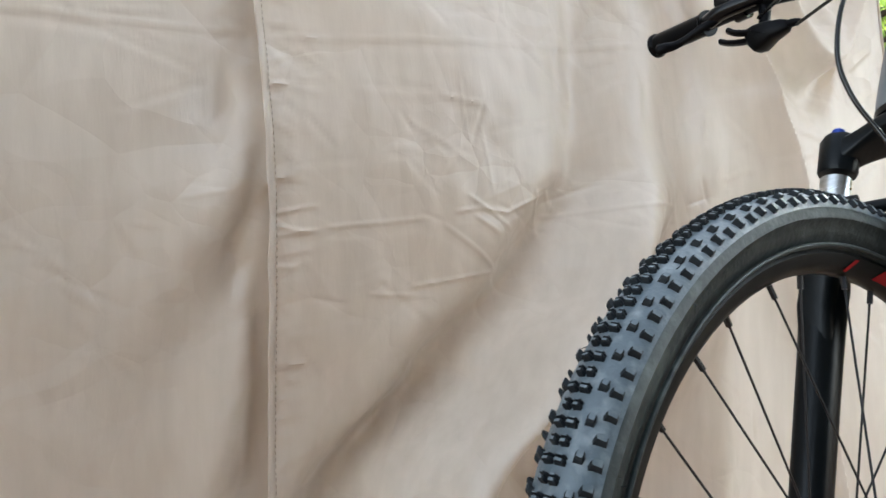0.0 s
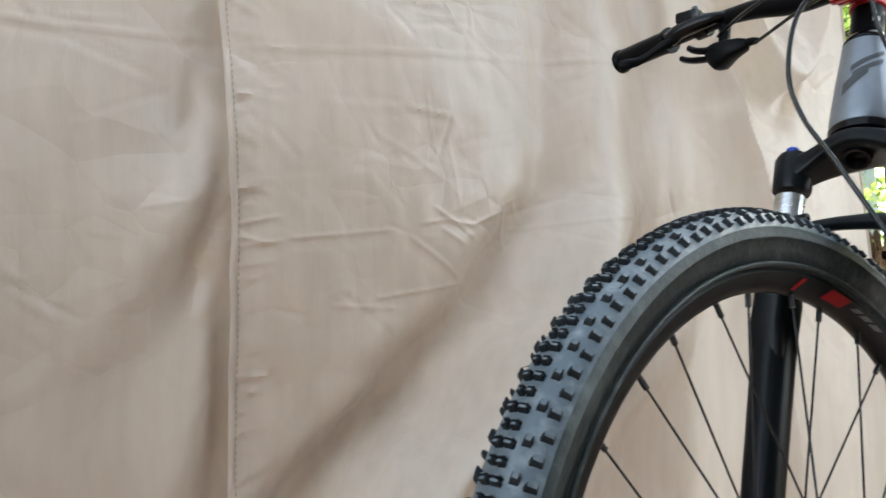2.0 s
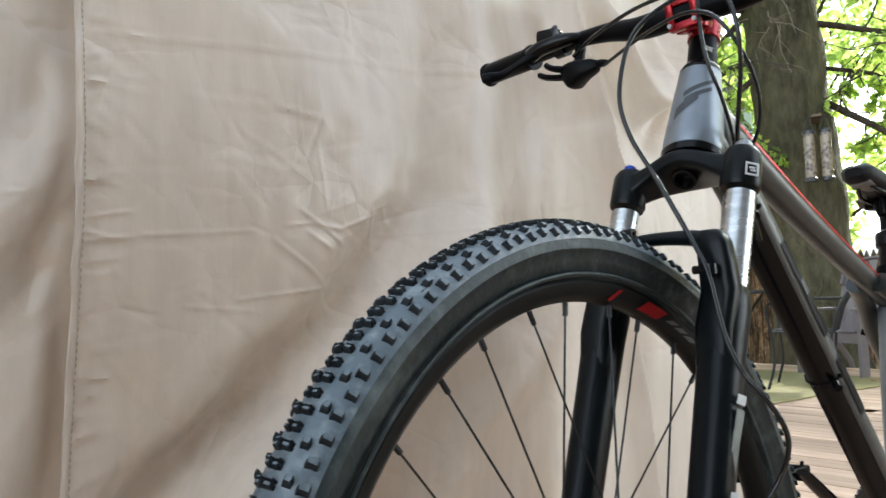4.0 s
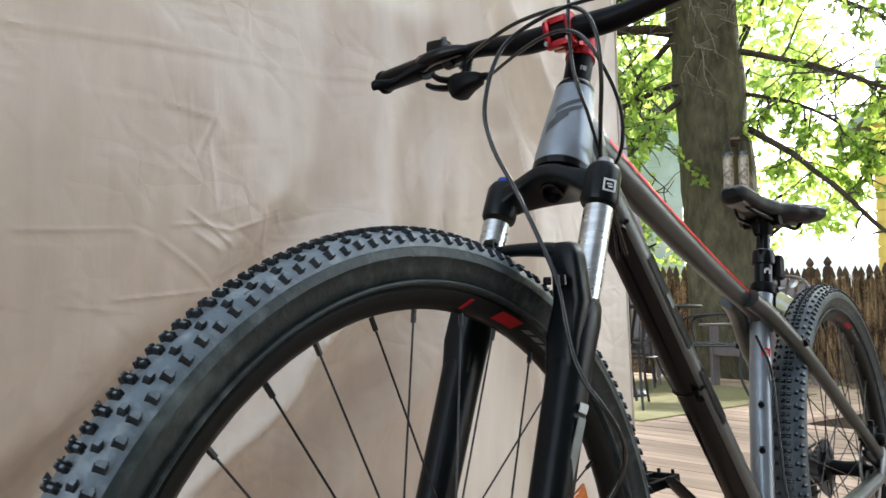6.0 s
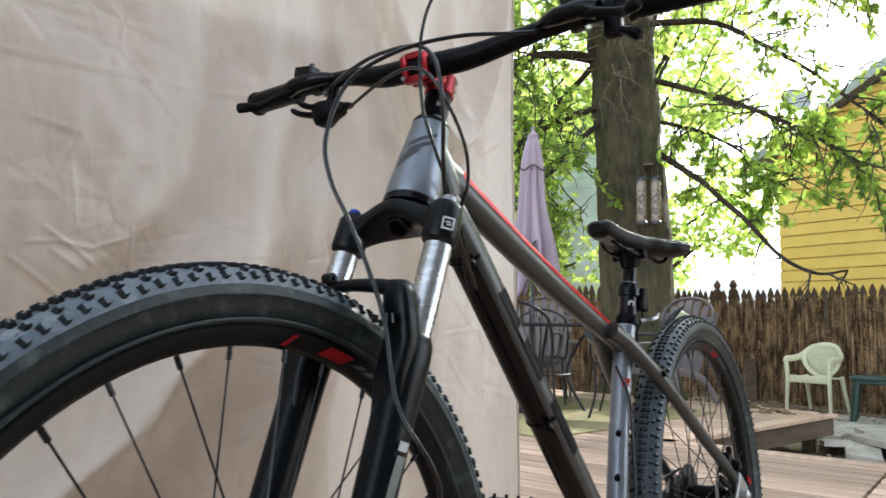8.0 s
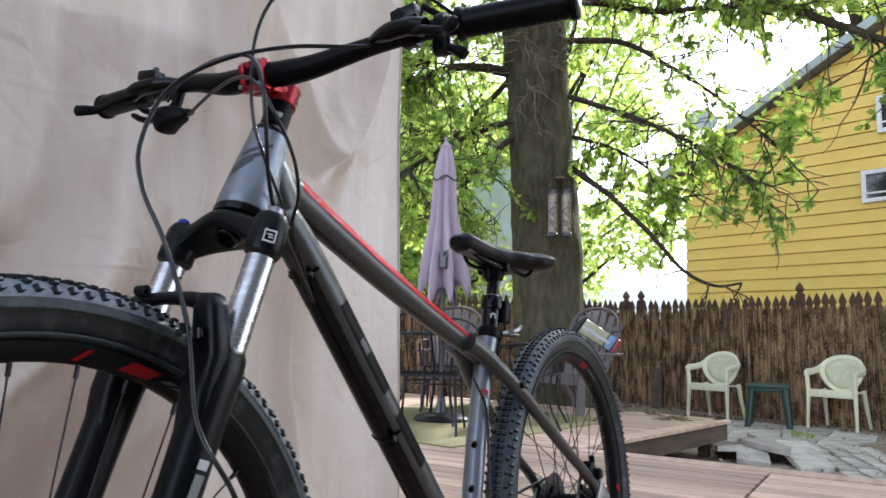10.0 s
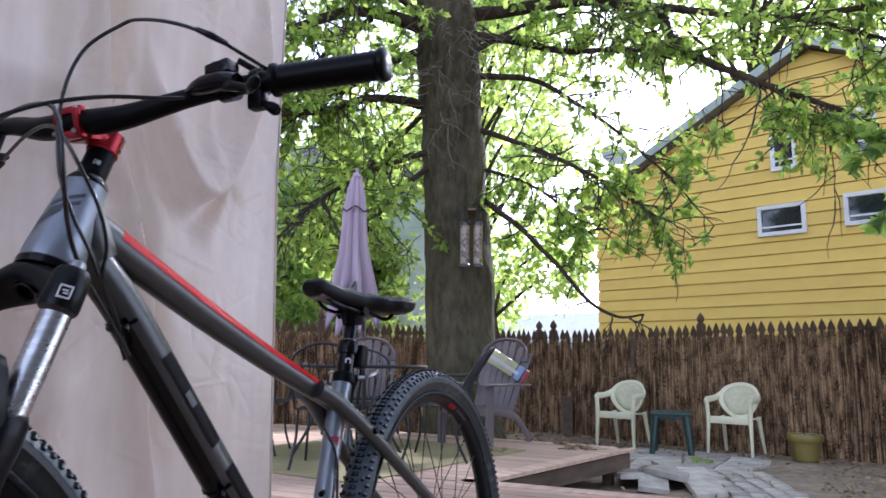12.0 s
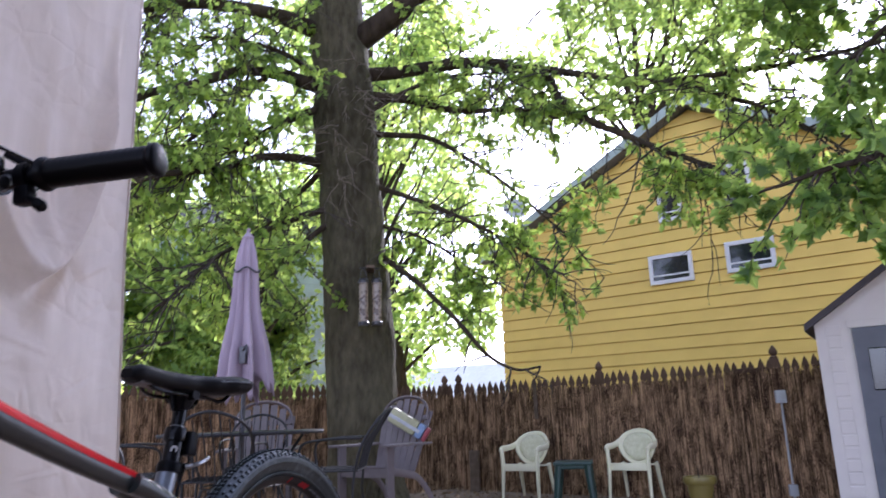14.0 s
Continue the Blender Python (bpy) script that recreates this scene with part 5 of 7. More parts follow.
loft(bm, [((X0 + (X1 - X0) * t, -0.006, 0.869 - 0.017 * t), (0, saddle_w(t) * 0.72, 0), (0, 0, 0.006 + 0.004 * math.sin(math.pi * t))) for t in (0.06, 0.2, 0.35, 0.5, 0.65, 0.8, 0.92)], 20, 2.4)
bpart("shell", bm, SHELL, saddle, "grey plastic saddle base")
bm = bmesh.new()
for s in (-1, 1):
    bm = bmesh.new()
    tube(bm, [(X0 + (X1 - X0) * t, s * saddle_w(t) - 0.006, 0.879 - 0.020 * t + 0.008 * max(0, t - 0.72)) for t in [0.66 + 0.3 * k / 8 for k in range(9)]], 0.0016, 6)
    bpart("edge_seam", bm, DECAL_GREY, saddle)

# ---- cockpit ----
bm = bmesh.new()
lathe(bm, [(0.0165, 0.112), (0.0175, 0.114), (0.0175, 0.127), (0.0168, 0.1275), (0.0168, 0.1285), (0.0175, 0.129), (0.0175, 0.165)], HT, 28)
bpart("spacer", bm, BLACK, None, "black headset spacers", True)
badge_on("spacer_mark", steer_pt(0.988) + Vector((-0.62, -0.78, 0)).normalized() * 0.0176, (-0.62, -0.78, 0), AX, [(0.0, 0, 0.008, 0.008, DECAL_LIGHT), (-0.002, 0, 0.002, 0.010, BLACK)], head)
sp, bc = steer_pt(1.020), Vector((0.252, 0, 1.034))
bm = bmesh.new()
tube(bm, [sp - AX * 0.015, sp - AX * 0.0135, sp + AX * 0.0145, sp + AX * 0.016], [0.0180, 0.0196, 0.0196, 0.0175], 24)
tube(bm, [sp, bc + Vector((0.012, 0, 0))], [0.014, 0.018], 12, flat=1.05)
box(bm, (0.022, 0.040, 0.030), Matrix.Translation(bc + Vector((0.010, 0, -0.004))) @ Matrix.Rotation(radians(-14), 4, "Y"), 0.005)
stem = bpart("stem", bm, RED, None, "red anodised stem", True)
bm = bmesh.new()
for y in (-0.0155, 0.0155):
    box(bm, (0.009, 0.010, 0.034), Matrix.Translation(bc + Vector((-0.0145, y, -0.003))) @ Matrix.Rotation(radians(-14), 4, "Y"), 0.004)
box(bm, (0.012, 0.042, 0.010), Matrix.Translation(bc + Vector((-0.0125, 0, 0.0125))), 0.004)
box(bm, (0.012, 0.042, 0.010), Matrix.Translation(bc + Vector((-0.0085, 0, -0.0165))), 0.004)
bpart("face_plate", bm, RED, stem, "", True)
for y in (-0.0155, 0.0155):
    for z in (-0.0165, 0.0125):
        bm = bmesh.new()
        q = bc + Vector((-0.018, y, z))
        tube(bm, [q, q + Vector((-0.003, 0, 0))], 0.0028, 10)
        bpart("bolt", bm, STEEL, stem, "", True)
for z in (-0.007, 0.008):
    bm = bmesh.new()
    q = sp + AX * z + Vector((0.011, -0.0155, 0))
    tube(bm, [q, q + Vector((0.0014, -0.0022, 0))], 0.0028, 10)
    bpart("bolt", bm, STEEL, stem, "", True)
bm = bmesh.new()
half = [(0.252, 0, 1.036), (0.252, 0.03, 1.036), (0.255, 0.07, 1.040), (0.263, 0.12, 1.054), (0.272, 0.17, 1.063), (0.281, 0.22, 1.068), (0.302, 0.365, 1.077)]
left = [(x, -y * 1.05, z - 0.012 * min(1.0, y / 0.12) - (0.007 if y > 0.3 else 0.0)) for x, y, z in half[:0:-1]]
bar_pts = smooth_path(left + half, 5)
tube(bm, bar_pts, [0.0112 + 0.0047 * (1 if abs(p.y) < 0.05 else max(0, 1 - (abs(p.y) - 0.05) / 0.10)) for p in bar_pts], 20)
bar = bpart("handlebar", bm, BLACK, None, "matt black riser handlebar", True)


def bar_at(y):
    for a, b in zip(bar_pts, bar_pts[1:]):
        if a.y <= y <= b.y:
            return a.lerp(b, (y - a.y) / (b.y - a.y))
    return bar_pts[-1] if y > 0 else bar_pts[0]


for s in (-1, 1):
    bm = bmesh.new()
    end = 0.366 if s > 0 else 0.395
    ys = [0.262 + (end - 0.262) * k / 30 for k in range(31)]
    tip = end - 0.012
    pts = [bar_at(s * min(y, tip)) + Vector((0.141 * max(0, y - tip), s * max(0, y - tip), 0)) for y in ys]
    tube(bm, pts, [0.0195 if k in (0, 1) else 0.0190 if k in (29, 30) else 0.0162 + 0.0009 * (k % 2) for k in range(31)], 24)
    grip = bpart("grip", bm, GRIP, bar, "black rubber grip", True)
    bm = bmesh.new()
    d = (pts[-1] - pts[-3]).normalized()
    tube(bm, [pts[-1] - d * 0.004, pts[-1] + d * 0.0005, pts[-1] + d * 0.003, pts[-1] + d * 0.004], [0.0192, 0.0192, 0.0165, 0.010], 24)
    bpart("end_plug", bm, GRIP, grip, "", True)
    # brake lever clamp, reservoir and blade
    bm = bmesh.new()
    c = bar_at(s * 0.205)
    tube(bm, [c + Vector((0, -0.009, 0)), c + Vector((0, 0.009, 0))], 0.0165, 20)
    tube(bm, smooth_path([c + Vector((-0.014, -s * 0.045, -0.004)), c + Vector((-0.024, -s * 0.02, -0.004)), c + Vector((-0.030, s * 0.015, -0.006)), c + Vector((-0.030, s * 0.035, -0.012))], 5),
         [0.006 + 0.005 * min(1, k / 6) for k in range(16)], 12)
    box(bm, (0.022, 0.034, 0.016), Matrix.Translation(c + Vector((-0.020, s * 0.006, 0.012))) @ Matrix.Rotation(radians(8 * s), 4, "X"), 0.004)
    lv = bpart("brake_lever", bm, GLOSS, bar, "black hydraulic brake lever", True)
    bm = bmesh.new()
    tube(bm, smooth_path([c + Vector((-0.032, s * 0.02, -0.014)), c + Vector((-0.044, s * 0.04, -0.022)), c + Vector((-0.054, s * 0.07, -0.034)), c + Vector((-0.066, s * 0.082, -0.037)), c + Vector((-0.073, s * 0.094, -0.038))], 5),
         [0.0055, 0.006, 0.006, 0.006, 0.006, 0.0055, 0.005, 0.005, 0.005, 0.0055, 0.006, 0.0065, 0.007, 0.0072, 0.0075, 0.0078, 0.008, 0.008, 0.008, 0.008, 0.005], 10, flat=0.7)
    bpart("blade", bm, BLACK, lv, "", True)
    bm = bmesh.new()
    lathe(bm, [(0, 0), (0.0045, 0), (0.0045, 0.005), (0.003, 0.006), (0, 0.006)], Matrix.Translation(c + Vector((-0.02, -s * 0.004, 0.018))), 10)
    bpart("screw", bm, DARK_STEEL, lv, "", True)
# shifter under the right side: angular body, clamp arm, cable outlet and two levers
c = Vector((0.252, 0.164, 1.008))
bm = bmesh.new()
loft(bm, [(c + Vector((-0.004, -0.036, 0.001)), (0.005, 0, 0), (0, 0.001, 0.006)), (c + Vector((-0.003, -0.030, 0.001)), (0.010, 0, 0), (0, 0.002, 0.009)), (c + Vector((-0.002, -0.012, 0.001)), (0.015, 0, 0), (0, 0.002, 0.013)),
          (c + Vector((0.0, 0.004, -0.002)), (0.017, 0, 0), (0, 0.002, 0.018)), (c + Vector((0.0, 0.014, -0.002)), (0.015, 0, 0), (0, 0.002, 0.017)), (c + Vector((0.0, 0.021, 0.001)), (0.010, 0, 0), (0, 0.002, 0.011))], 16, 4.0)
tube(bm, [c + Vector((0.006, 0.004, 0.008)), c + Vector((0.016, 0.005, 0.026)), bar_at(0.168) - Vector((0, 0, 0.008))], [0.009, 0.0075, 0.0085], 10)
sh = bpart("shifter", bm, BLACK, bar, "black trigger shifter", True)
bm = bmesh.new()
loft(bm, [(c + Vector((-0.0150, 0.000, 0.002)), (0.0015, 0, 0), (0, 0.013, 0.008)), (c + Vector((-0.0185, 0.000, 0.001)), (0.0012, 0, 0), (0, 0.009, 0.005))], 14, 3.0)
bpart("cover", bm, GLOSS, sh, "", True)
bm = bmesh.new()
tube(bm, [c + Vector((-0.004, -0.034, 0.001)), c + Vector((-0.005, -0.044, 0.000)), c + Vector((-0.007, -0.051, -0.002))], [0.0060, 0.0052, 0.0036], 12)
bpart("cable_outlet", bm, BLACK, sh, "", True)
for dz, dx, reach in ((0.003, -0.006, 0.055), (0.012, -0.010, 0.040)):
    bm = bmesh.new()
    tube(bm, smooth_path([c + Vector((dx + 0.006, 0.010, dz - 0.004)), c + Vector((dx, reach * 0.5, dz - 0.003)), c + Vector((dx - 0.004, reach * 0.8, dz + 0.001)), c + Vector((dx - 0.004, reach, dz + 0.007))], 4), 0.0044, 8, flat=1.8)
    bpart("trigger", bm, BLACK, sh, "", True)
# small remote lever on the left
c = bar_at(-0.245)
bm = bmesh.new()
tube(bm, [c + Vector((0, -0.006, 0)), c + Vector((0, 0.006, 0))], 0.0165, 18)
box(bm, (0.016, 0.02, 0.022), Matrix.Translation(c + Vector((-0.004, 0, -0.024))), 0.004)
tube(bm, smooth_path([c + Vector((-0.006, -0.006, -0.028)), c + Vector((-0.010, -0.020, -0.036)), c + Vector((-0.010, -0.032, -0.044))], 4), [0.004, 0.0045, 0.005, 0.005, 0.006, 0.0065, 0.007, 0.007, 0.005], 8)
tube(bm, [c + Vector((-0.004, 0.004, 0.014)), c + Vector((-0.012, 0.022, 0.026))], 0.004, 8)
bpart("remote_lever", bm, BLACK, bar, "small black remote lever", True)

# ---- cables ----
def cable(name, pts, radius, label=""):
    bm = bmesh.new()
    tube(bm, smooth_path(pts, 8), radius, 10)
    return bpart(name, bm, CABLE, None, label)


cable("front_brake_hose", [(0.300, -0.190, 1.044), (0.262, -0.15, 1.037), (0.205, -0.10, 1.030), (0.150, -0.055, 1.008), (0.105, -0.02, 0.968), (0.080, -0.010, 0.903), (0.082, -0.014, 0.855),
                           (0.093, -0.032, 0.805), (0.096, -0.056, 0.748), (0.093, -0.074, 0.706), (0.092, -0.0815, 0.660), (0.089, -0.089, 0.633), (0.091, -0.099, 0.608), (0.095, -0.112, 0.588), (0.105, -0.120, 0.565), (0.117, -0.117, 0.542), (0.120, -0.105, 0.515), (0.105, -0.088, 0.485), (0.080, -0.065, 0.455)],
      0.0025, "glossy black brake hose looping in front of the fork")
cable("rear_brake_hose", [(0.240, 0.165, 1.040), (0.215, 0.112, 1.041), (0.195, 0.034, 1.041), (0.175, -0.044, 1.025), (0.165, -0.084, 1.005), (0.162, -0.101, 0.971), (0.170, -0.098, 0.924), (0.190, -0.080, 0.882), (0.225, -0.056, 0.845), (0.280, -0.035, 0.795), (0.322, -0.022, 0.752)], 0.0025)
cable("shift_cable", [(0.233, 0.112, 1.006), (0.205, 0.027, 1.010), (0.190, -0.033, 1.006), (0.185, -0.068, 0.987), (0.197, -0.085, 0.950), (0.220, -0.089, 0.906), (0.243, -0.074, 0.868), (0.262, -0.045, 0.836), (0.298, -0.028, 0.795), (0.325, -0.015, 0.755)], 0.0022)
cable("dropper_cable", [(0.302, -0.264, 1.056), (0.262, -0.25, 1.068), (0.235, -0.235, 1.08), (0.225, -0.19, 1.103), (0.232, -0.13, 1.128), (0.235, -0.095, 1.133), (0.212, -0.062, 1.10), (0.198, -0.048, 1.04), (0.200, -0.045, 0.96), (0.216, -0.050, 0.905), (0.252, -0.040, 0.860), (0.300, -0.02, 0.79), (0.33, -0.005, 0.748)], 0.0022)
cable("stay_hose", [(0.735, -0.012, 0.64), (0.760, -0.020, 0.585), (0.752, -0.024, 0.50), (0.735, -0.03, 0.40), (0.735, -0.04, 0.345)], 0.0025)
bm = bmesh.new()
q = Vector((0.236, -0.236, 1.0795))
tube(bm, [q + Vector((0.014, -0.009, -0.006)), q, q + Vector((-0.008, 0.014, 0.008))], [0.003, 0.0042, 0.003], 10)
bpart("cable_joint", bm, GLOSS, None, "")
bm = bmesh.new()
q = Vector((0.099, -0.074, 0.707))
lathe(bm, [(0.0026, -0.005), (0.0065, -0.005), (0.0065, 0.005), (0.0026, 0.005)], Matrix.Translation(q), 12)
box(bm, (0.012, 0.012, 0.009), Matrix.Translation(q + Vector((0.010, 0.004, 0))), 0.002)
tube(bm, [q + Vector((-0.008, 0.006, 0)), q + Vector((-0.013, 0.010, 0))], 0.004, 8)
bpart("hose_clip", bm, GLOSS, left_leg, "")

# ---- cranks and pedals ----
BB = Vector((0.705, 0, 0.322))
bm = bmesh.new()
lathe(bm, [(0, -0.045), (0.020, -0.045), (0.022, -0.036), (0.022, 0.036), (0.020, 0.045), (0, 0.045)], Matrix.Translation(BB) @ Matrix.Rotation(radians(90), 4, "X"), 24)
bpart("bottom_bracket", bm, BLACK)
bm = bmesh.new()
n = 64
f = [bm.verts.new(BB + Vector(((0.066 if k % 2 else 0.061) * math.cos(2 * math.pi * k / n), 0.048, (0.066 if k % 2 else 0.061) * math.sin(2 * math.pi * k / n)))) for k in range(n)]
g = [bm.verts.new(v.co + Vector((0, 0.003, 0))) for v in f]
bm.faces.new(f)
bm.faces.new(g[::-1])
for k in range(n):
    bm.faces.new((f[k], f[(k + 1) % n], g[(k + 1) % n], g[k]))
bpart("chainring", bm, DARK_STEEL, None, "toothed chainring", smooth=False)
for s, ang in ((1, 144), (-1, -36)):
    d = Vector((math.cos(radians(ang)), 0, math.sin(radians(ang))))
    e = BB + Vector((0, s * 0.072, 0)) + d * 0.172
    bm = bmesh.new()
    tube(bm, [BB + Vector((0, s * 0.062, 0)) - d * 0.012, BB + Vector((0, s * 0.066, 0)) + d * 0.03, e, e + d * 0.014], [0.016, 0.014, 0.012, 0.009], 16, flat=0.6, up=(0, 1, 0))
    bpart("crank_arm", bm, GLOSS, None, "black crank arm")
    bm = bmesh.new()
    pc = e + Vector((0, s * 0.06, 0))
    for x in (-0.044, 0.044):
        box(bm, (0.008, 0.092, 0.016), Matrix.Translation(pc + Vector((x, 0, 0))), 0.002)
    for y in (-0.042, 0.0, 0.042):
        box(bm, (0.088, 0.010, 0.014), Matrix.Translation(pc + Vector((0, y, 0))), 0.002)
    tube(bm, [e, pc + Vector((0, s * 0.045, 0))], 0.007, 10)
    for x in (-0.044, 0.044):
        for y in (-0.036, -0.012, 0.012, 0.036):
            box(bm, (0.004, 0.004, 0.008), Matrix.Translation(pc + Vector((x, y, 0.010))))
    bpart("pedal", bm, BLACK, None, "black caged flat pedal")
bm = bmesh.new()
for z0, z1 in ((0.064, 0.045), (-0.064, -0.045)):
    tube(bm, [BB + Vector((0, 0.0495, z0)), RA + Vector((0, 0.052, z1))], 0.0035, 6, flat=0.7)
bpart("chain", bm, DARK_STEEL, None, "oily bicycle chain")


# ---- trees ----
def leaf_material(name, front, shine, vary):
    m = bpy.data.materials.new(name)
    m.use_nodes = True
    n, l = m.node_tree.nodes, m.node_tree.links
    b = n["Principled BSDF"]
    b.inputs["Roughness"].default_value = 0.5
    rnd = n.new("ShaderNodeNewGeometry").outputs["Random Per Island"]

    def toned(col, hue):
        h = n.new("ShaderNodeHueSaturation")
        h.inputs["Color"].default_value = (*col, 1)
        v = n.new("ShaderNodeMapRange")
        v.inputs["To Min"].default_value, v.inputs["To Max"].default_value = 1 - vary, 1 + vary
        l.new(rnd, v.inputs["Value"])
        l.new(v.outputs[0], h.inputs["Value"])
        q = n.new("ShaderNodeMapRange")
        q.inputs["To Min"].default_value, q.inputs["To Max"].default_value = 0.5 + hue, 0.5 - hue
        l.new(rnd, q.inputs["Value"])
        l.new(q.outputs[0], h.inputs["Hue"])
        return h.outputs[0]
    l.new(toned(front, 0.015), b.inputs["Base Color"])
    tr = n.new("ShaderNodeBsdfTranslucent")
    l.new(toned(shine, 0.02), tr.inputs["Color"])
    mix = n.new("ShaderNodeMixShader")
    mix.inputs[0].default_value = 0.62
    l.new(b.outputs[0], mix.inputs[1])
    l.new(tr.outputs[0], mix.inputs[2])
    l.new(mix.outputs[0], n["Material Output"].inputs[0])
    return m


OAK_LEAF = leaf_material("oak_leaf", (0.09, 0.16, 0.035), (0.60, 0.78, 0.16), 0.55)
MAPLE_LEAF = leaf_material("maple_leaf", (0.09, 0.17, 0.04), (0.44, 0.60, 0.13), 0.5)
FAR_LEAF = leaf_material("far_leaf", (0.12, 0.21, 0.05), (0.50, 0.64, 0.15), 0.45)
TWIG = material("dark_twig", (0.055, 0.042, 0.03), 0.9, scale=20)

OAK_SHAPE = ((0.0, 0.0), (0.12, 0.07), (0.26, 0.27), (0.40, 0.15), (0.56, 0.33), (0.72, 0.16), (1.0, 0.0))
MAPLE_SHAPE = ((0.0, 0.0), (0.02, 0.30), (0.18, 0.24), (0.34, 0.55), (0.48, 0.30), (0.62, 0.22), (1.0, 0.0))
PLAIN_SHAPE = ((0.0, 0.0), (0.3, 0.2), (0.6, 0.24), (1.0, 0.0))


def leaves_mesh(name, leaves, shape, mat):
    """Folded leaves, two faces each, from (place, heading, size) rows."""
    n = len(shape)
    verts, faces = [], []
    r = random.Random(99)
    for p, d, size in leaves:
        d = Vector(d).normalized()
        side = d.cross(Vector((r.uniform(-1, 1), r.uniform(-1, 1), r.uniform(-0.2, 1)))).normalized()
        up = side.cross(d)
        k = len(verts)
        fold_up, curl = r.uniform(0.1, 0.5), r.uniform(-0.25, 0.1)
        for x, y in shape:
            verts.append(p + (d * x + side * y + up * (y * fold_up + curl * x * x)) * size)
        for x, y in shape[1:-1]:
            verts.append(p + (d * x - side * y + up * (y * fold_up + curl * x * x)) * size)
        faces.append(tuple(range(k, k + n)))
        faces.append((k, *range(k + n, k + 2 * n - 2), k + n - 1)[::-1])
    me = bpy.data.meshes.new(name)
    me.from_pydata([tuple(v) for v in verts], [], faces)
    me.materials.append(mat)
    return me


class Grower:
    """Twigs from limbs, each bearing leaves; deterministic."""

    def __init__(self, seed, leaf_size, per_twig, gaps=()):
        self.r, self.leaves, self.bm = random.Random(seed), [], bmesh.new()
        self.size, self.per, self.gaps = leaf_size, per_twig, gaps

    def open_at(self, p):
        """True in the thin places of the crown, most of the time."""
        for c, q in self.gaps:
            if sum(((p[i] - c[i]) / q[i]) ** 2 for i in range(3)) < 1 and self.r.random() < 0.50:
                return True
        return False

    def unit(self):
        while True:
            v = Vector((self.r.uniform(-1, 1), self.r.uniform(-1, 1), self.r.uniform(-1, 1)))
            if 0.1 < v.length < 1:
                return v.normalized()

    def twig(self, p, d, length, rad, level):
        r = self.r
        if self.open_at(p):
            return
        steps = max(4, int(length / 0.12))
        pts, q, d = [p.copy()], p.copy(), d.normalized()
        for _ in range(steps):
            d = (d + self.unit() * 0.28 + Vector((0, 0, -0.05))).normalized()
            q = q + d * (length / steps)
            pts.append(q.copy())
        tube(self.bm, pts, [rad * (1 - 0.65 * i / steps) for i in range(steps + 1)], 4, cap=False)
        if level > 0:
            for i in range(1, steps + 1):
                if r.random() < 0.72:
                    nd = (d + self.unit() * 0.95 + Vector((0, 0, -0.12))).normalized()
                    self.twig(pts[i], nd, length * r.uniform(0.35, 0.62), rad * 0.6, level - 1)
        if level <= 1:
            k = int(self.per * (0.6 + 0.8 * r.random()))
            for _ in range(k):
                t = r.uniform(0.25, 1.0) * (len(pts) - 1)
                i = min(int(t), len(pts) - 2)
                at = pts[i].lerp(pts[i + 1], t - i) + self.unit() * 0.02
                hd = (d * 0.5 + self.unit() + Vector((0, 0, -0.45))).normalized()
                if not self.open_at(at) and noise.noise(at * 1.5) + 0.5 * noise.noise(at * 4.0) > -0.24:
                    self.leaves.append((at, hd, self.size * r.uniform(0.65, 1.25)))

    def limb(self, pts, r0, r1, every, reach, start=0.28, side=None):
        """Twigs along a limb of points."""
        r = self.r
        path = smooth_path(pts, 8)
        total = sum((b - a).length for a, b in zip(path, path[1:]))
        done, nxt = 0.0, total * start
        for a, b in zip(path, path[1:]):
            while done + (b - a).length >= nxt:
                t = (nxt - done) / max((b - a).length, 1e-6)
                d = (b - a).normalized()
                nd = (d * 0.5 + self.unit() + Vector((0, 0, -0.15)) + (side or Vector())).normalized()
                self.twig(a.lerp(b, t), nd, reach * r.uniform(0.5, 1.1), 0.012, 1)
                nxt += every * r.uniform(0.6, 1.4)
            done += (b - a).length
        return path


def bark_tube(path, radii, sides, mat, name, parent, rough=0.06, label=""):
    bm = bmesh.new()
    tube(bm, path, radii, sides)
    for v in bm.verts:
        v.co += Vector((noise.noise(v.co * 3.1), noise.noise(v.co * 3.1 + Vector((9, 0, 0))), noise.noise(v.co * 3.1 + Vector((0, 9, 0))))) * rough * 0.5
    return part(name, bm, mat, parent, label, smooth=True)


DEAD_TWIG = material("bare_grey_twig", (0.20, 0.165, 0.125), 0.9, spec=0.1, scale=30)


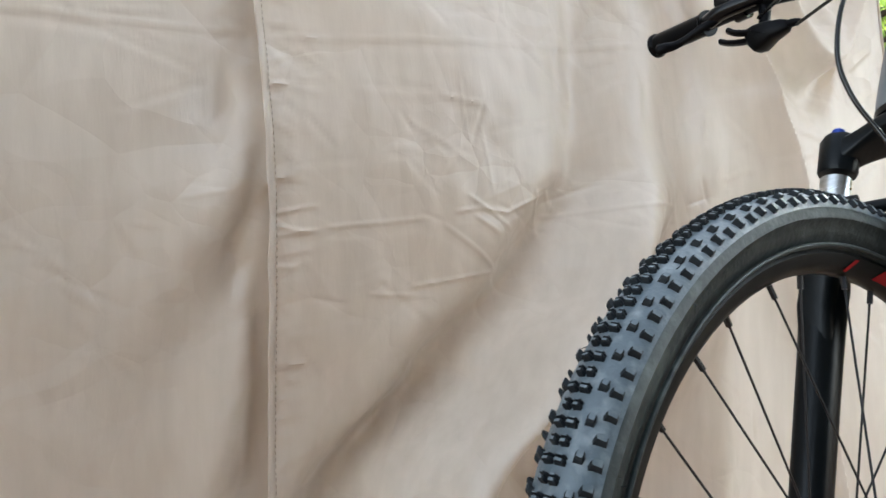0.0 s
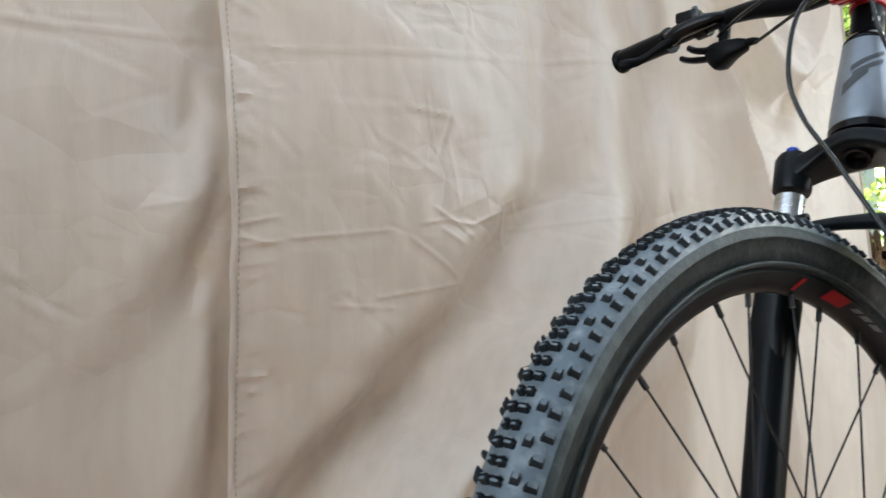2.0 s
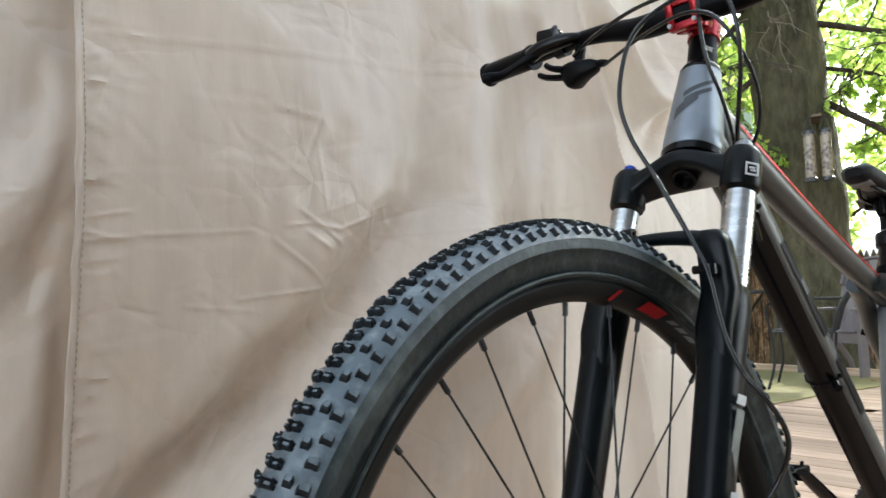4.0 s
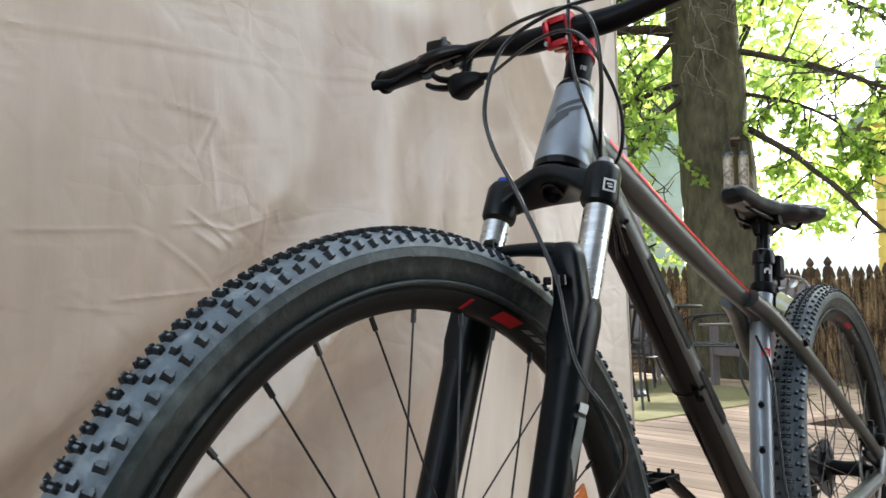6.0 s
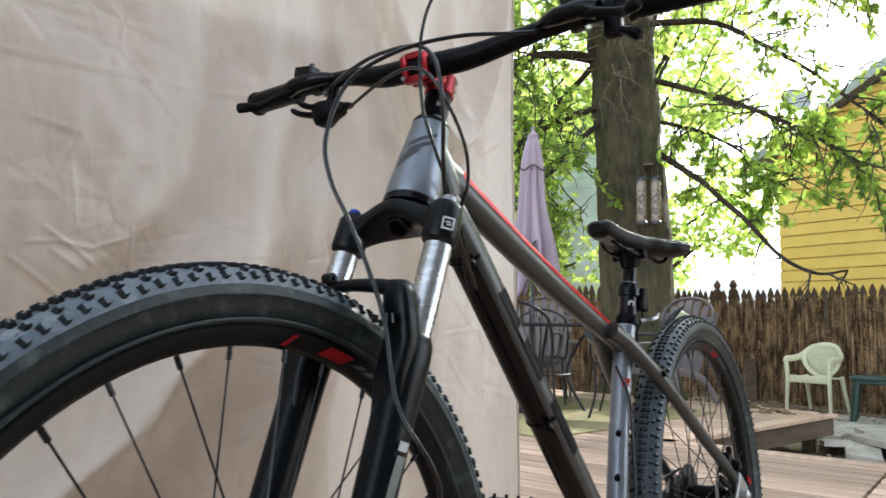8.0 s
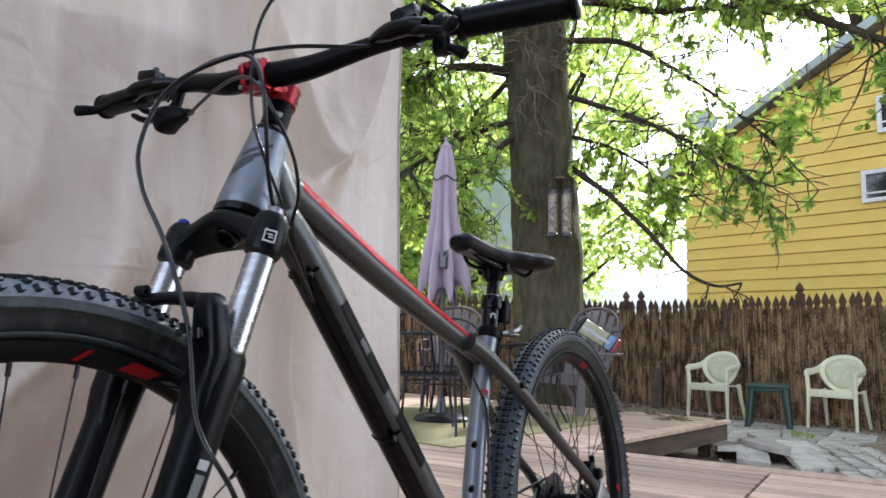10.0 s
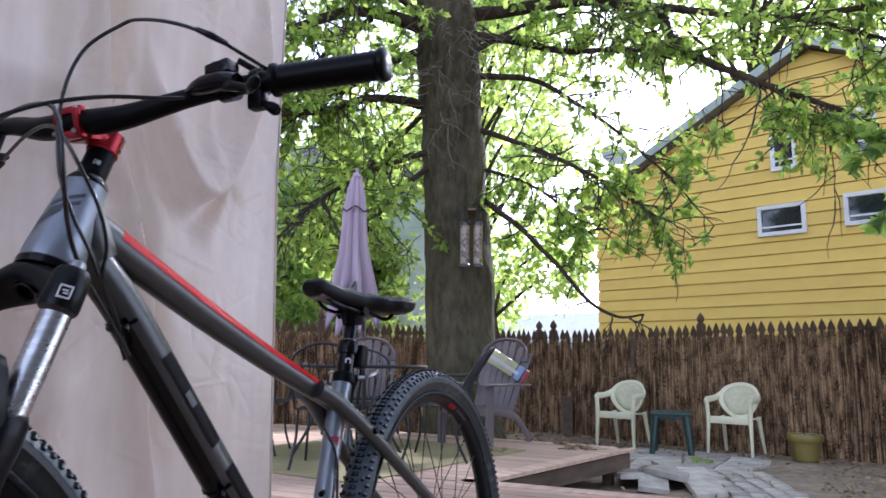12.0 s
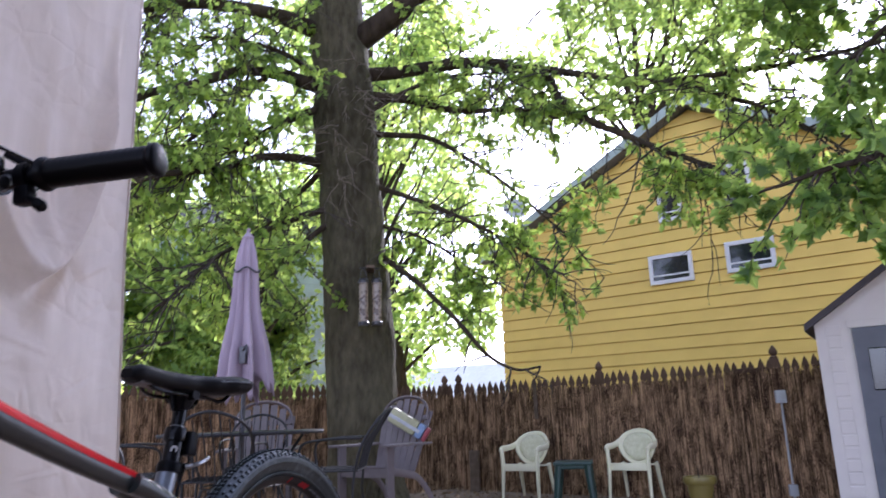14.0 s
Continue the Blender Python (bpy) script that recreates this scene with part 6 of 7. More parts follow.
def build_oak():
    root = thing("oak_tree", Matrix(), "large old oak with rough trunk and backlit green leaves", "tree")
    trunk = smooth_path([(7.16, 2.65, GZ - 0.1), (7.13, 2.67, 0.2), (7.12, 2.69, 1.2), (7.09, 2.76, 2.6), (7.04, 2.83, 4.0), (6.98, 2.90, 5.3), (6.93, 3.05, 7.0), (6.9, 3.2, 9.0)], 10)
    rad = []
    for p in trunk:
        h = p.z - GZ
        rad.append(0.415 + 0.16 * math.exp(-h / 0.25) - 0.012 * h + 0.02 * math.exp(-((h - 4.6) / 0.5) ** 2))
    bark_tube(trunk, rad, 40, LICHEN_BARK, "trunk", root, 0.09, "grey-brown ridged trunk with green lichen")
    gaps = (((7.3, 0.85, 3.45), (1.3, 0.75, 0.5)), ((7.3, 1.75, 4.2), (1.2, 0.5, 0.4)), ((7.2, 1.8, 3.3), (1.0, 0.35, 0.3)), ((7.2, -0.1, 3.9), (1.2, 0.45, 0.3)))
    g = Grower(11, 0.100, 13, gaps)
    limbs = [
        # right-hand side
        ([(7.0, 2.9, 4.95), (7.3, 2.3, 5.05), (7.75, 1.31, 5.2), (7.83, 0.5, 4.88), (7.66, 0.29, 4.38), (7.51, -0.26, 3.92), (7.33, -0.82, 3.5), (7.22, -1.29, 3.2)], 0.10, 0.025, 0.06, 0.8),
        ([(7.78, 0.75, 5.04), (7.71, -0.16, 4.69), (7.53, -0.87, 4.4), (7.11, -2.16, 4.15), (6.8, -3.2, 4.1)], 0.05, 0.02, 0.075, 0.85),
        ([(7.07, 2.6, 2.8), (6.95, 1.86, 2.2), (6.88, 1.46, 1.8), (6.86, 1.15, 1.43), (6.84, 0.83, 1.24), (6.8, 0.57, 1.25)], 0.04, 0.010, 0.19, 0.34),
        ([(7.1, 2.7, 3.6), (7.11, 1.71, 3.14), (7.12, 0.94, 2.67), (7.13, 0.42, 2.25)], 0.04, 0.012, 0.065, 0.75),
        ([(7.05, 2.8, 4.2), (7.3, 1.9, 4.1), (7.45, 1.3, 3.7), (7.5, 0.75, 3.2), (7.4, 0.3, 2.7)], 0.045, 0.012, 0.08, 0.7),
        ([(7.0, 2.9, 4.75), (7.25, 2.1, 4.62), (7.4, 1.5, 4.42), (7.5, 0.8, 4.35), (7.4, 0.3, 4.1)], 0.075, 0.012, 0.09, 0.7),
        ([(7.05, 2.75, 3.1), (7.2, 2.1, 2.9), (7.3, 1.6, 2.6), (7.3, 1.15, 2.15)], 0.03, 0.010, 0.075, 0.6),
        ([(6.95, 3.0, 5.2), (7.18, 2.05, 5.9), (7.3, 1.6, 6.6), (7.4, 1.0, 7.4)], 0.18, 0.08, 0.14, 1.0),
        ([(7.2, 2.0, 5.95), (7.3, 1.0, 6.05), (7.3, 0.0, 5.9), (7.1, -1.0, 5.6), (6.9, -2.2, 5.4), (6.6, -3.4, 5.3)], 0.08, 0.03, 0.075, 0.9),
        ([(7.3, 1.6, 6.5), (6.7, 0.6, 6.6), (6.2, -0.4, 6.3), (5.9, -1.6, 5.9)], 0.07, 0.03, 0.08, 0.9),
        ([(7.5, -0.9, 4.38), (7.2, -1.6, 3.9), (6.9, -2.1, 3.4), (6.7, -2.4, 3.0)], 0.03, 0.012, 0.08, 0.7),
    ]
    limbs += [
        # left-hand side
        ([(6.98, 2.85, 4.4), (6.5, 3.1, 4.9), (5.9, 3.35, 4.95), (5.2, 3.5, 4.7)], 0.05, 0.015, 0.08, 0.7),
        ([(7.05, 2.7, 4.4), (7.3, 2.2, 4.75), (7.4, 1.7, 4.9), (7.45, 1.0, 4.85)], 0.045, 0.012, 0.10, 0.7),
        ([(6.95, 2.95, 4.76), (6.31, 3.37, 4.78), (5.93, 3.57, 4.68), (5.36, 3.82, 4.29), (4.88, 3.91, 4.0), (4.4, 4.1, 3.6)], 0.10, 0.03, 0.08, 0.8),
        ([(6.95, 2.95, 3.8), (6.2, 3.34, 3.71), (5.65, 3.62, 3.43), (4.99, 3.79, 3.17), (4.5, 4.0, 2.9)], 0.065, 0.02, 0.08, 0.75),
        ([(6.95, 2.95, 4.6), (6.35, 3.3, 4.17), (5.83, 3.54, 3.7), (5.28, 3.76, 3.35)], 0.06, 0.018, 0.09, 0.7),
        ([(6.95, 2.9, 3.16), (6.32, 3.16, 2.57), (5.91, 3.24, 2.1), (5.65, 3.27, 1.9)], 0.04, 0.010, 0.10, 0.6),
        ([(6.95, 2.9, 3.28), (6.22, 3.32, 2.89), (5.53, 3.61, 2.38), (5.03, 3.74, 1.9)], 0.04, 0.010, 0.07, 0.7),
        ([(6.9, 3.0, 5.5), (6.3, 3.5, 5.6), (5.7, 4.0, 5.5), (5.0, 4.5, 5.1), (4.4, 4.9, 4.6)], 0.12, 0.03, 0.075, 0.95),
        ([(6.9, 3.05, 6.2), (6.2, 3.3, 6.5), (5.4, 3.5, 6.4), (4.6, 3.6, 6.0)], 0.09, 0.03, 0.08, 0.95),
        ([(6.3, 3.5, 4.75), (6.0, 4.0, 4.2), (5.7, 4.4, 3.6), (5.4, 4.7, 3.0)], 0.04, 0.012, 0.065, 0.8),
        ([(7.1, 3.1, 3.9), (7.3, 3.7, 3.6), (7.4, 4.3, 3.2), (7.4, 4.8, 2.7)], 0.045, 0.012, 0.065, 0.8),
    ]
    for pts, r0, r1, every, reach in limbs:
        path = g.limb(pts, r0, r1, every, reach)
        n = len(path) - 1
        bark_tube(path, [r0 + (r1 - r0) * (i / n) ** 0.7 for i in range(n + 1)], 12, BARK, "limb", root, 0.03)
    # bare dark twigs hanging through the crown
    bare = Grower(17, 0.1, 0, gaps)
    for pts, r0, r1, every, reach in limbs:
        if reach > 0.5:
            bare.limb(pts, r0, r1, every * 2.2, reach * 1.25)
    part("bare_twig_mass", bare.bm, TWIG, root)["kind"] = "stuff"
    # dead tangle of fine twigs on the trunk
    d = Grower(5, 0.1, 0)
    for _ in range(46):
        a = d.r.uniform(2.6, 4.6)
        z = d.r.uniform(3.4, 5.0)
        p = Vector((7.02 + 0.40 * math.cos(a), 2.83 + 0.40 * math.sin(a), z))
        d.twig(p, Vector((math.cos(a), math.sin(a), -0.5)), d.r.uniform(0.3, 0.7), 0.006, 1)
    part("dead_twig_mass", d.bm, DEAD_TWIG, root, "tangle of bare grey twigs")["kind"] = "stuff"
    part("twig_mass", g.bm, TWIG, root)["kind"] = "stuff"
    crown = new("crown", leaves_mesh("crown", [q for q in g.leaves if not (q[0].y < 1.6 and q[0].z < 1.65)], OAK_SHAPE, OAK_LEAF))
    crown.parent = root
    crown["kind"] = "stuff"
    crown["label"] = "lobed bright green oak leaves"


build_oak()


def build_maple():
    root = thing("maple_tree", Matrix(), "broad-leaved maple reaching over the shed", "tree")
    trunk = smooth_path([(8.2, -6.0, GZ - 0.1), (8.1, -5.9, 1.0), (7.9, -5.6, 2.6), (7.6, -5.2, 4.0), (7.4, -5.0, 6.0)], 8)
    bark_tube(trunk, [0.24 - 0.0035 * i for i in range(len(trunk))], 20, BARK, "trunk", root)
    g = Grower(23, 0.105, 20)
    for pts, r0, r1, every, reach in (
            ([(7.7, -5.3, 3.4), (6.7, -3.8, 3.3), (5.9, -2.7, 2.75), (5.5, -1.95, 2.5), (5.35, -1.6, 2.38)], 0.06, 0.012, 0.06, 0.62),
            ([(7.6, -5.2, 4.0), (6.6, -3.8, 4.2), (5.9, -2.9, 3.9), (5.6, -2.3, 3.4)], 0.06, 0.014, 0.065, 0.75),
            ([(7.5, -5.1, 4.6), (6.9, -3.7, 5.0), (6.6, -2.6, 5.0), (6.4, -1.9, 4.7)], 0.05, 0.014, 0.07, 0.8),
            ([(7.5, -5.1, 3.8), (6.6, -4.2, 3.4), (6.0, -3.3, 2.9), (5.7, -2.7, 2.5)], 0.04, 0.014, 0.065, 0.7),
            ([(7.4, -5.0, 5.4), (6.3, -3.7, 5.4), (5.6, -2.8, 4.9), (5.3, -2.2, 4.3)], 0.05, 0.014, 0.07, 0.85)):
        path = g.limb(pts, r0, r1, every, reach, 0.45)
        n = len(path) - 1
        bark_tube(path, [r0 + (r1 - r0) * (i / n) ** 0.7 for i in range(n + 1)], 10, BARK, "limb", root, 0.02)
    part("twig_mass", g.bm, TWIG, root)["kind"] = "stuff"
    crown = new("crown", leaves_mesh("crown", g.leaves, MAPLE_SHAPE, MAPLE_LEAF))
    crown.parent = root
    crown["kind"] = "stuff"


build_maple()


def build_far_tree(base, height, spread, seed, count, size, low, mat=FAR_LEAF):
    r = random.Random(seed)
    root = thing("tree", Matrix.Translation(base), "bright green leafy tree beyond the fence", "tree", "trees beyond the fence")
    trunk = smooth_path([(0, 0, -0.1), (0.1, 0.05, height * 0.3), (0, 0.2, height * 0.6), (0.1, 0.1, height * 0.9)], 6)
    bark_tube(trunk, [0.22 * (1 - 0.8 * i / len(trunk)) for i in range(len(trunk))], 14, BARK, "trunk", root)
    lumps = []
    for i in range(16):
        a = r.uniform(0, 6.28)
        d = spread * math.sqrt(r.random()) * 0.8
        z = height * r.uniform(low, 1.0)
        c = Vector((d * math.cos(a), d * math.sin(a), z))
        lumps.append((c, spread * r.uniform(0.28, 0.5)))
        p0 = trunk[min(len(trunk) - 1, int(len(trunk) * 0.75 * c.z / height))]
        bm = bmesh.new()
        path = smooth_path([p0, p0.lerp(c, 0.5) + Vector((0, 0, 0.15)), c], 4)
        tube(bm, path, [0.06 - 0.005 * k for k in range(len(path))], 6)
        part("limb", bm, BARK, root)
    leaves = []
    while len(leaves) < count:
        c, rad = lumps[r.randrange(len(lumps))]
        v = Vector((r.gauss(0, 1), r.gauss(0, 1), r.gauss(0, 0.8)))
        v = v.normalized() * rad * (0.35 + 0.7 * r.random() ** 0.5)
        p = c + v
        if noise.noise((p + base) * 1.3) < -0.12:
            continue
        leaves.append((p, (r.uniform(-1, 1), r.uniform(-1, 1), r.uniform(-1.2, 0.3)), size * r.uniform(0.6, 1.3)))
    crown = new("crown", leaves_mesh("crown", leaves, PLAIN_SHAPE, mat))
    crown.parent = root
    crown["kind"] = "stuff"


for base, h, sp, seed, count, size, low in (((9.6, 9.3, GZ), 6.2, 2.5, 31, 11000, 0.17, 0.28), ((13.5, 8.6, GZ), 7.5, 2.6, 32, 9000, 0.2, 0.3), ((11.2, 12.5, GZ), 8.5, 3.2, 33, 10000, 0.22, 0.2),
                                            ((17.5, 6.6, GZ), 7.5, 2.6, 34, 5200, 0.22, 0.25), ((12.2, 7.4, GZ), 5.0, 1.7, 44, 4200, 0.17, 0.18), ((20.0, 13.5, GZ), 10.5, 4.0, 35, 6000, 0.28, 0.25), ((8.0, 13.5, GZ), 9.0, 3.4, 36, 9000, 0.24, 0.25),
                                            ((24.0, 2.5, GZ), 6.0, 2.6, 37, 3800, 0.26, 0.35), ((13.0, 5.2, GZ), 10.5, 2.6, 38, 5200, 0.2, 0.62), ((15.5, -0.5, GZ), 12.0, 3.4, 39, 5200, 0.22, 0.72)):
    build_far_tree(Vector(base), h, sp, seed, count, size, low)


# ---- deck furniture ----
IRON = material("black_wrought_iron", (0.018, 0.018, 0.019), 0.5, metal=0.3, scale=40, bump=0.0005)
RESIN = material("grey_brown_resin", (0.15, 0.125, 0.125), 0.55, color2=(0.12, 0.10, 0.10), scale=14, vary=0.06)
MAUVE = material("mauve_canvas", (0.42, 0.34, 0.395), 0.8, color2=(0.35, 0.28, 0.33), scale=10, stretch=(1, 1, 0.3), bump=0.003, through=0.15)
PLASTIC = material("pale_green_white_plastic", (0.72, 0.69, 0.48), 0.45, color2=(0.62, 0.59, 0.41), scale=7)
PLASTIC_MESH = material("perforated_pale_plastic", (0.60, 0.585, 0.40), 0.5, color2=(0.46, 0.445, 0.29), scale=150, low=0.4, high=0.6)
TEAL = material("dark_green_plastic", (0.012, 0.04, 0.030), 0.45, color2=(0.010, 0.032, 0.024), scale=9)
OLIVE = material("olive_glazed_pot", (0.20, 0.155, 0.035), 0.4, color2=(0.16, 0.12, 0.03), scale=8)
GREY_BOX = material("grey_metal_box", (0.45, 0.46, 0.47), 0.45, metal=0.2, scale=12)
MOSS = material("moss_green_mat", (0.23, 0.20, 0.075), 0.95, color2=(0.30, 0.26, 0.13), scale=12, bump=0.004, bump_scale=90)
SHED_WALL = material("beige_shed_resin", (0.55, 0.50, 0.45), 0.6, color2=(0.50, 0.455, 0.41), scale=6)
SHED_DOOR = material("dark_grey_shed_door", (0.10, 0.105, 0.12), 0.5, scale=6)
SHED_ROOF = material("dark_shed_roof", (0.05, 0.04, 0.045), 0.7, scale=14, bump=0.003)
SEED_TUBE = material("clear_feeder_tube", (0.25, 0.20, 0.15), 0.25, color2=(0.11, 0.08, 0.06), scale=26, low=0.45, high=0.55)
BAG_YELLOW = material("yellow_vinyl", (0.40, 0.39, 0.22), 0.5)
BAG_BLUE = material("blue_vinyl", (0.20, 0.28, 0.42), 0.5)
BAG_RED = material("red_vinyl", (0.30, 0.05, 0.06), 0.5)
DRY_LEAF = material("dry_leaf", (0.24, 0.17, 0.09), 0.8, vary=0.3, island=0.5)
DISH = material("grey_dish", (0.45, 0.47, 0.50), 0.5)


def build_table(at):
    root = thing("patio_table", Matrix.Translation(at), "round black metal patio table on the deck", "table")
    bm = bmesh.new()
    lathe(bm, [(0.03, 0.715), (0.60, 0.715), (0.645, 0.708), (0.65, 0.722), (0.645, 0.735), (0.60, 0.728), (0.03, 0.728), (0.03, 0.715)], None, 48)
    part("tabletop", bm, IRON, root, smooth=True)
    for k in range(4):
        a = math.pi / 4 + k * math.pi / 2
        c, s = math.cos(a), math.sin(a)
        bm = bmesh.new()
        tube(bm, smooth_path([(0.5 * c, 0.5 * s, 0.71), (0.36 * c, 0.36 * s, 0.5), (0.30 * c, 0.30 * s, 0.3), (0.42 * c, 0.42 * s, 0.06), (0.46 * c, 0.46 * s, 0.0)], 5), 0.012, 8)
        part("leg", bm, IRON, root, smooth=True)
    bm = bmesh.new()
    ring = [(0.31 * math.cos(2 * math.pi * k / 32), 0.31 * math.sin(2 * math.pi * k / 32), 0.32) for k in range(33)]
    tube(bm, ring, 0.007, 6)
    part("brace_ring", bm, IRON, root, smooth=True)


def build_iron_chair(m):
    """Seat at 0.42, hooped back, the sitter facing +x."""
    root = thing("iron_chair", m, "black wrought-iron garden chair with hooped back", "chair", "chairs round the patio table")
    bm = bmesh.new()
    box(bm, (0.44, 0.46, 0.012), Matrix.Translation((0, 0, 0.42)), 0.004)
    seat = part("seat", bm, IRON, root)
    for k in range(9):
        bm = bmesh.new()
        box(bm, (0.44, 0.012, 0.008), Matrix.Translation((0, -0.2 + k * 0.05, 0.431)))
        part("seat_slat", bm, IRON, seat)
    bm = bmesh.new()
    hoop = smooth_path([(-0.2, -0.24, 0.42), (-0.25, -0.26, 0.60), (-0.37, -0.22, 0.79), (-0.45, 0.0, 0.88), (-0.37, 0.22, 0.79), (-0.25, 0.26, 0.60), (-0.2, 0.24, 0.42)], 6)
    tube(bm, hoop, 0.011, 8)
    part("back_frame", bm, IRON, root, smooth=True)
    for k in range(7):
        y = -0.18 + 0.06 * k
        bm = bmesh.new()
        tube(bm, [(-0.21, y * 0.9, 0.425), (-0.265, y, 0.62), (-0.34 - 0.10 * (1 - 30 * y * y), y, 0.77 + 0.10 * (1 - 30 * y * y))], 0.005, 6)
        part("back_bar", bm, IRON, root)
    for s in (-1, 1):
        bm = bmesh.new()
        tube(bm, smooth_path([(-0.25, s * 0.25, 0.66), (-0.05, s * 0.28, 0.66), (0.16, s * 0.28, 0.64), (0.22, s * 0.27, 0.58), (0.20, s * 0.25, 0.42)], 5), 0.010, 8)
        part("armrest", bm, IRON, root, smooth=True)
        for x0, x1 in ((0.2, 0.24), (-0.19, -0.27)):
            bm = bmesh.new()
            tube(bm, smooth_path([(x0, s * 0.22, 0.42), (x0 * 0.95, s * 0.23, 0.2), (x1, s * 0.25, 0.0)], 4), 0.010, 8)
            part("leg", bm, IRON, root, smooth=True)
    return root


def build_slat_chair(m, label):
    """Low reclined chair with a fan of back slats, the sitter facing +x."""
    root = thing("adirondack_chair", m, label, "chair", "slatted resin chairs on the deck")
    for k in range(5):
        bm = bmesh.new()
        t = k / 4
        box(bm, (0.085, 0.50, 0.02), Matrix.Translation((0.24 - t * 0.42, 0, 0.37 - t * 0.09)) @ Matrix.Rotation(radians(-12), 4, "Y"), 0.005)
        part("seat_slat", bm, RESIN, root)
    for k in range(7):
        a = (k - 3) / 3
        bm = bmesh.new()
        top = 0.99 - 0.13 * a * a
        p0, p1 = Vector((-0.20, a * 0.20, 0.28)), Vector((-0.46, a * 0.27, top))
        q = (p1 - p0)
        mm = Matrix.Translation((p0 + p1) / 2) @ q.to_track_quat("Z", "X").to_matrix().to_4x4()
        zax = q.normalized()
        yax = Vector((0, 1, 0))
        xax = yax.cross(zax).normalized()
        yax = zax.cross(xax)
        mm = Matrix((xax, yax, zax)).transposed().to_4x4()
        mm.translation = (p0 + p1) / 2
        box(bm, (0.018, 0.070, q.length), mm, 0.006)
        part("back_slat", bm, RESIN, root)
    bm = bmesh.new()
    tube(bm, smooth_path([(-0.385, -0.275, 0.78), (-0.43, -0.255, 0.90), (-0.462, -0.15, 0.985), (-0.472, 0.0, 1.01), (-0.462, 0.15, 0.985), (-0.43, 0.255, 0.90), (-0.385, 0.275, 0.78)], 5), 0.021, 8, flat=0.6)
    part("back_arch", bm, RESIN, root, smooth=True)
    for z, x, w in ((0.46, -0.28, 0.46), (0.80, -0.41, 0.56)):
        bm = bmesh.new()
        box(bm, (0.03, w, 0.05), Matrix.Translation((x - 0.015, 0, z)) @ Matrix.Rotation(radians(-20), 4, "Y"), 0.005)
        part("back_rail", bm, RESIN, root)
    for s in (-1, 1):
        bm = bmesh.new()
        box(bm, (0.68, 0.12, 0.022), Matrix.Translation((0.0, s * 0.31, 0.56)), 0.008)
        part("armrest", bm, RESIN, root)
        bm = bmesh.new()
        box(bm, (0.10, 0.03, 0.56), Matrix.Translation((0.24, s * 0.28, 0.275)), 0.006)
        part("front_leg", bm, RESIN, root)
        bm = bmesh.new()
        tube(bm, smooth_path([(0.26, s * 0.26, 0.34), (0.0, s * 0.26, 0.30), (-0.22, s * 0.26, 0.25), (-0.40, s * 0.265, 0.10), (-0.46, s * 0.27, 0.0)], 5), 0.035, 8, flat=0.45)
        part("rear_leg", bm, RESIN, root, smooth=True)
    bm = bmesh.new()
    box(bm, (0.02, 0.54, 0.10), Matrix.Translation((0.26, 0, 0.33)), 0.005)
    part("apron", bm, RESIN, root)
    return root


def build_umbrella(at):
    root = thing("patio_umbrella", Matrix.Translation(at), "closed mauve patio umbrella standing in the table", "umbrella")
    bm = bmesh.new()
    tube(bm, [(0, 0, 0.0), (0, 0, 2.36)], 0.019, 16)
    part("pole", bm, DARK_STEEL, root, smooth=True)
    bm = bmesh.new()
    lathe(bm, [(0, 0), (0.22, 0), (0.23, 0.02), (0.20, 0.05), (0.05, 0.07), (0.03, 0.2), (0.0, 0.2)], None, 28)
    part("base", bm, DARK_STEEL, root, smooth=True)
    bm = bmesh.new()
    rows = []
    for i in range(30):
        t = i / 29
        row = []
        for k in range(65):
            a = 2 * math.pi * k / 64
            r = 0.035 + 0.14 * t ** 0.85 + 0.012 * math.sin(3 * t * 3.1)
            lobes = math.cos(8 * a + 0.6 * math.sin(5 * t))
            r *= 1 + (0.10 + 0.30 * t) * lobes + 0.08 * math.sin(3 * a + 4 * t)
            tail = 0.16 * max(0, lobes) * t ** 3 + 0.05 * t ** 3 * math.sin(2 * a + 1)
            row.append((r * math.cos(a), r * math.sin(a), 2.36 - 1.22 * t - tail))
        rows.append(row)
    sheet(bm, rows)
    bmesh.ops.remove_doubles(bm, verts=bm.verts, dist=1e-5)
    can = part("canopy", bm, MAUVE, root, "folded mauve canvas", smooth=True)
    so = can.modifiers.new("cloth", "SOLIDIFY")
    so.thickness = 0.004
    bm = bmesh.new()
    lathe(bm, [(0.045, 2.33), (0.05, 2.35), (0.03, 2.37), (0.012, 2.40), (0.02, 2.42), (0.0, 2.435)], None, 16)
    part("finial", bm, MAUVE, root, smooth=True)
    bm = bmesh.new()
    ring = [(0.105 * math.cos(2 * math.pi * k / 24), 0.105 * math.sin(2 * math.pi * k / 24), 2.05 + 0.02 * math.sin(k)) for k in range(25)]
    tube(bm, ring, 0.008, 6)
    part("strap", bm, DARK_STEEL, root, "dark tie strap")
    bm = bmesh.new()
    box(bm, (0.05, 0.06, 0.14), Matrix.Translation((-0.155, -0.10, 1.33)), 0.01)
    tube(bm, [(0, 0, 1.36), (-0.17, -0.10, 1.36), (-0.21, -0.16, 1.40), (-0.21, -0.16, 1.34)], 0.009, 8)
    part("crank", bm, DARK_STEEL, root)


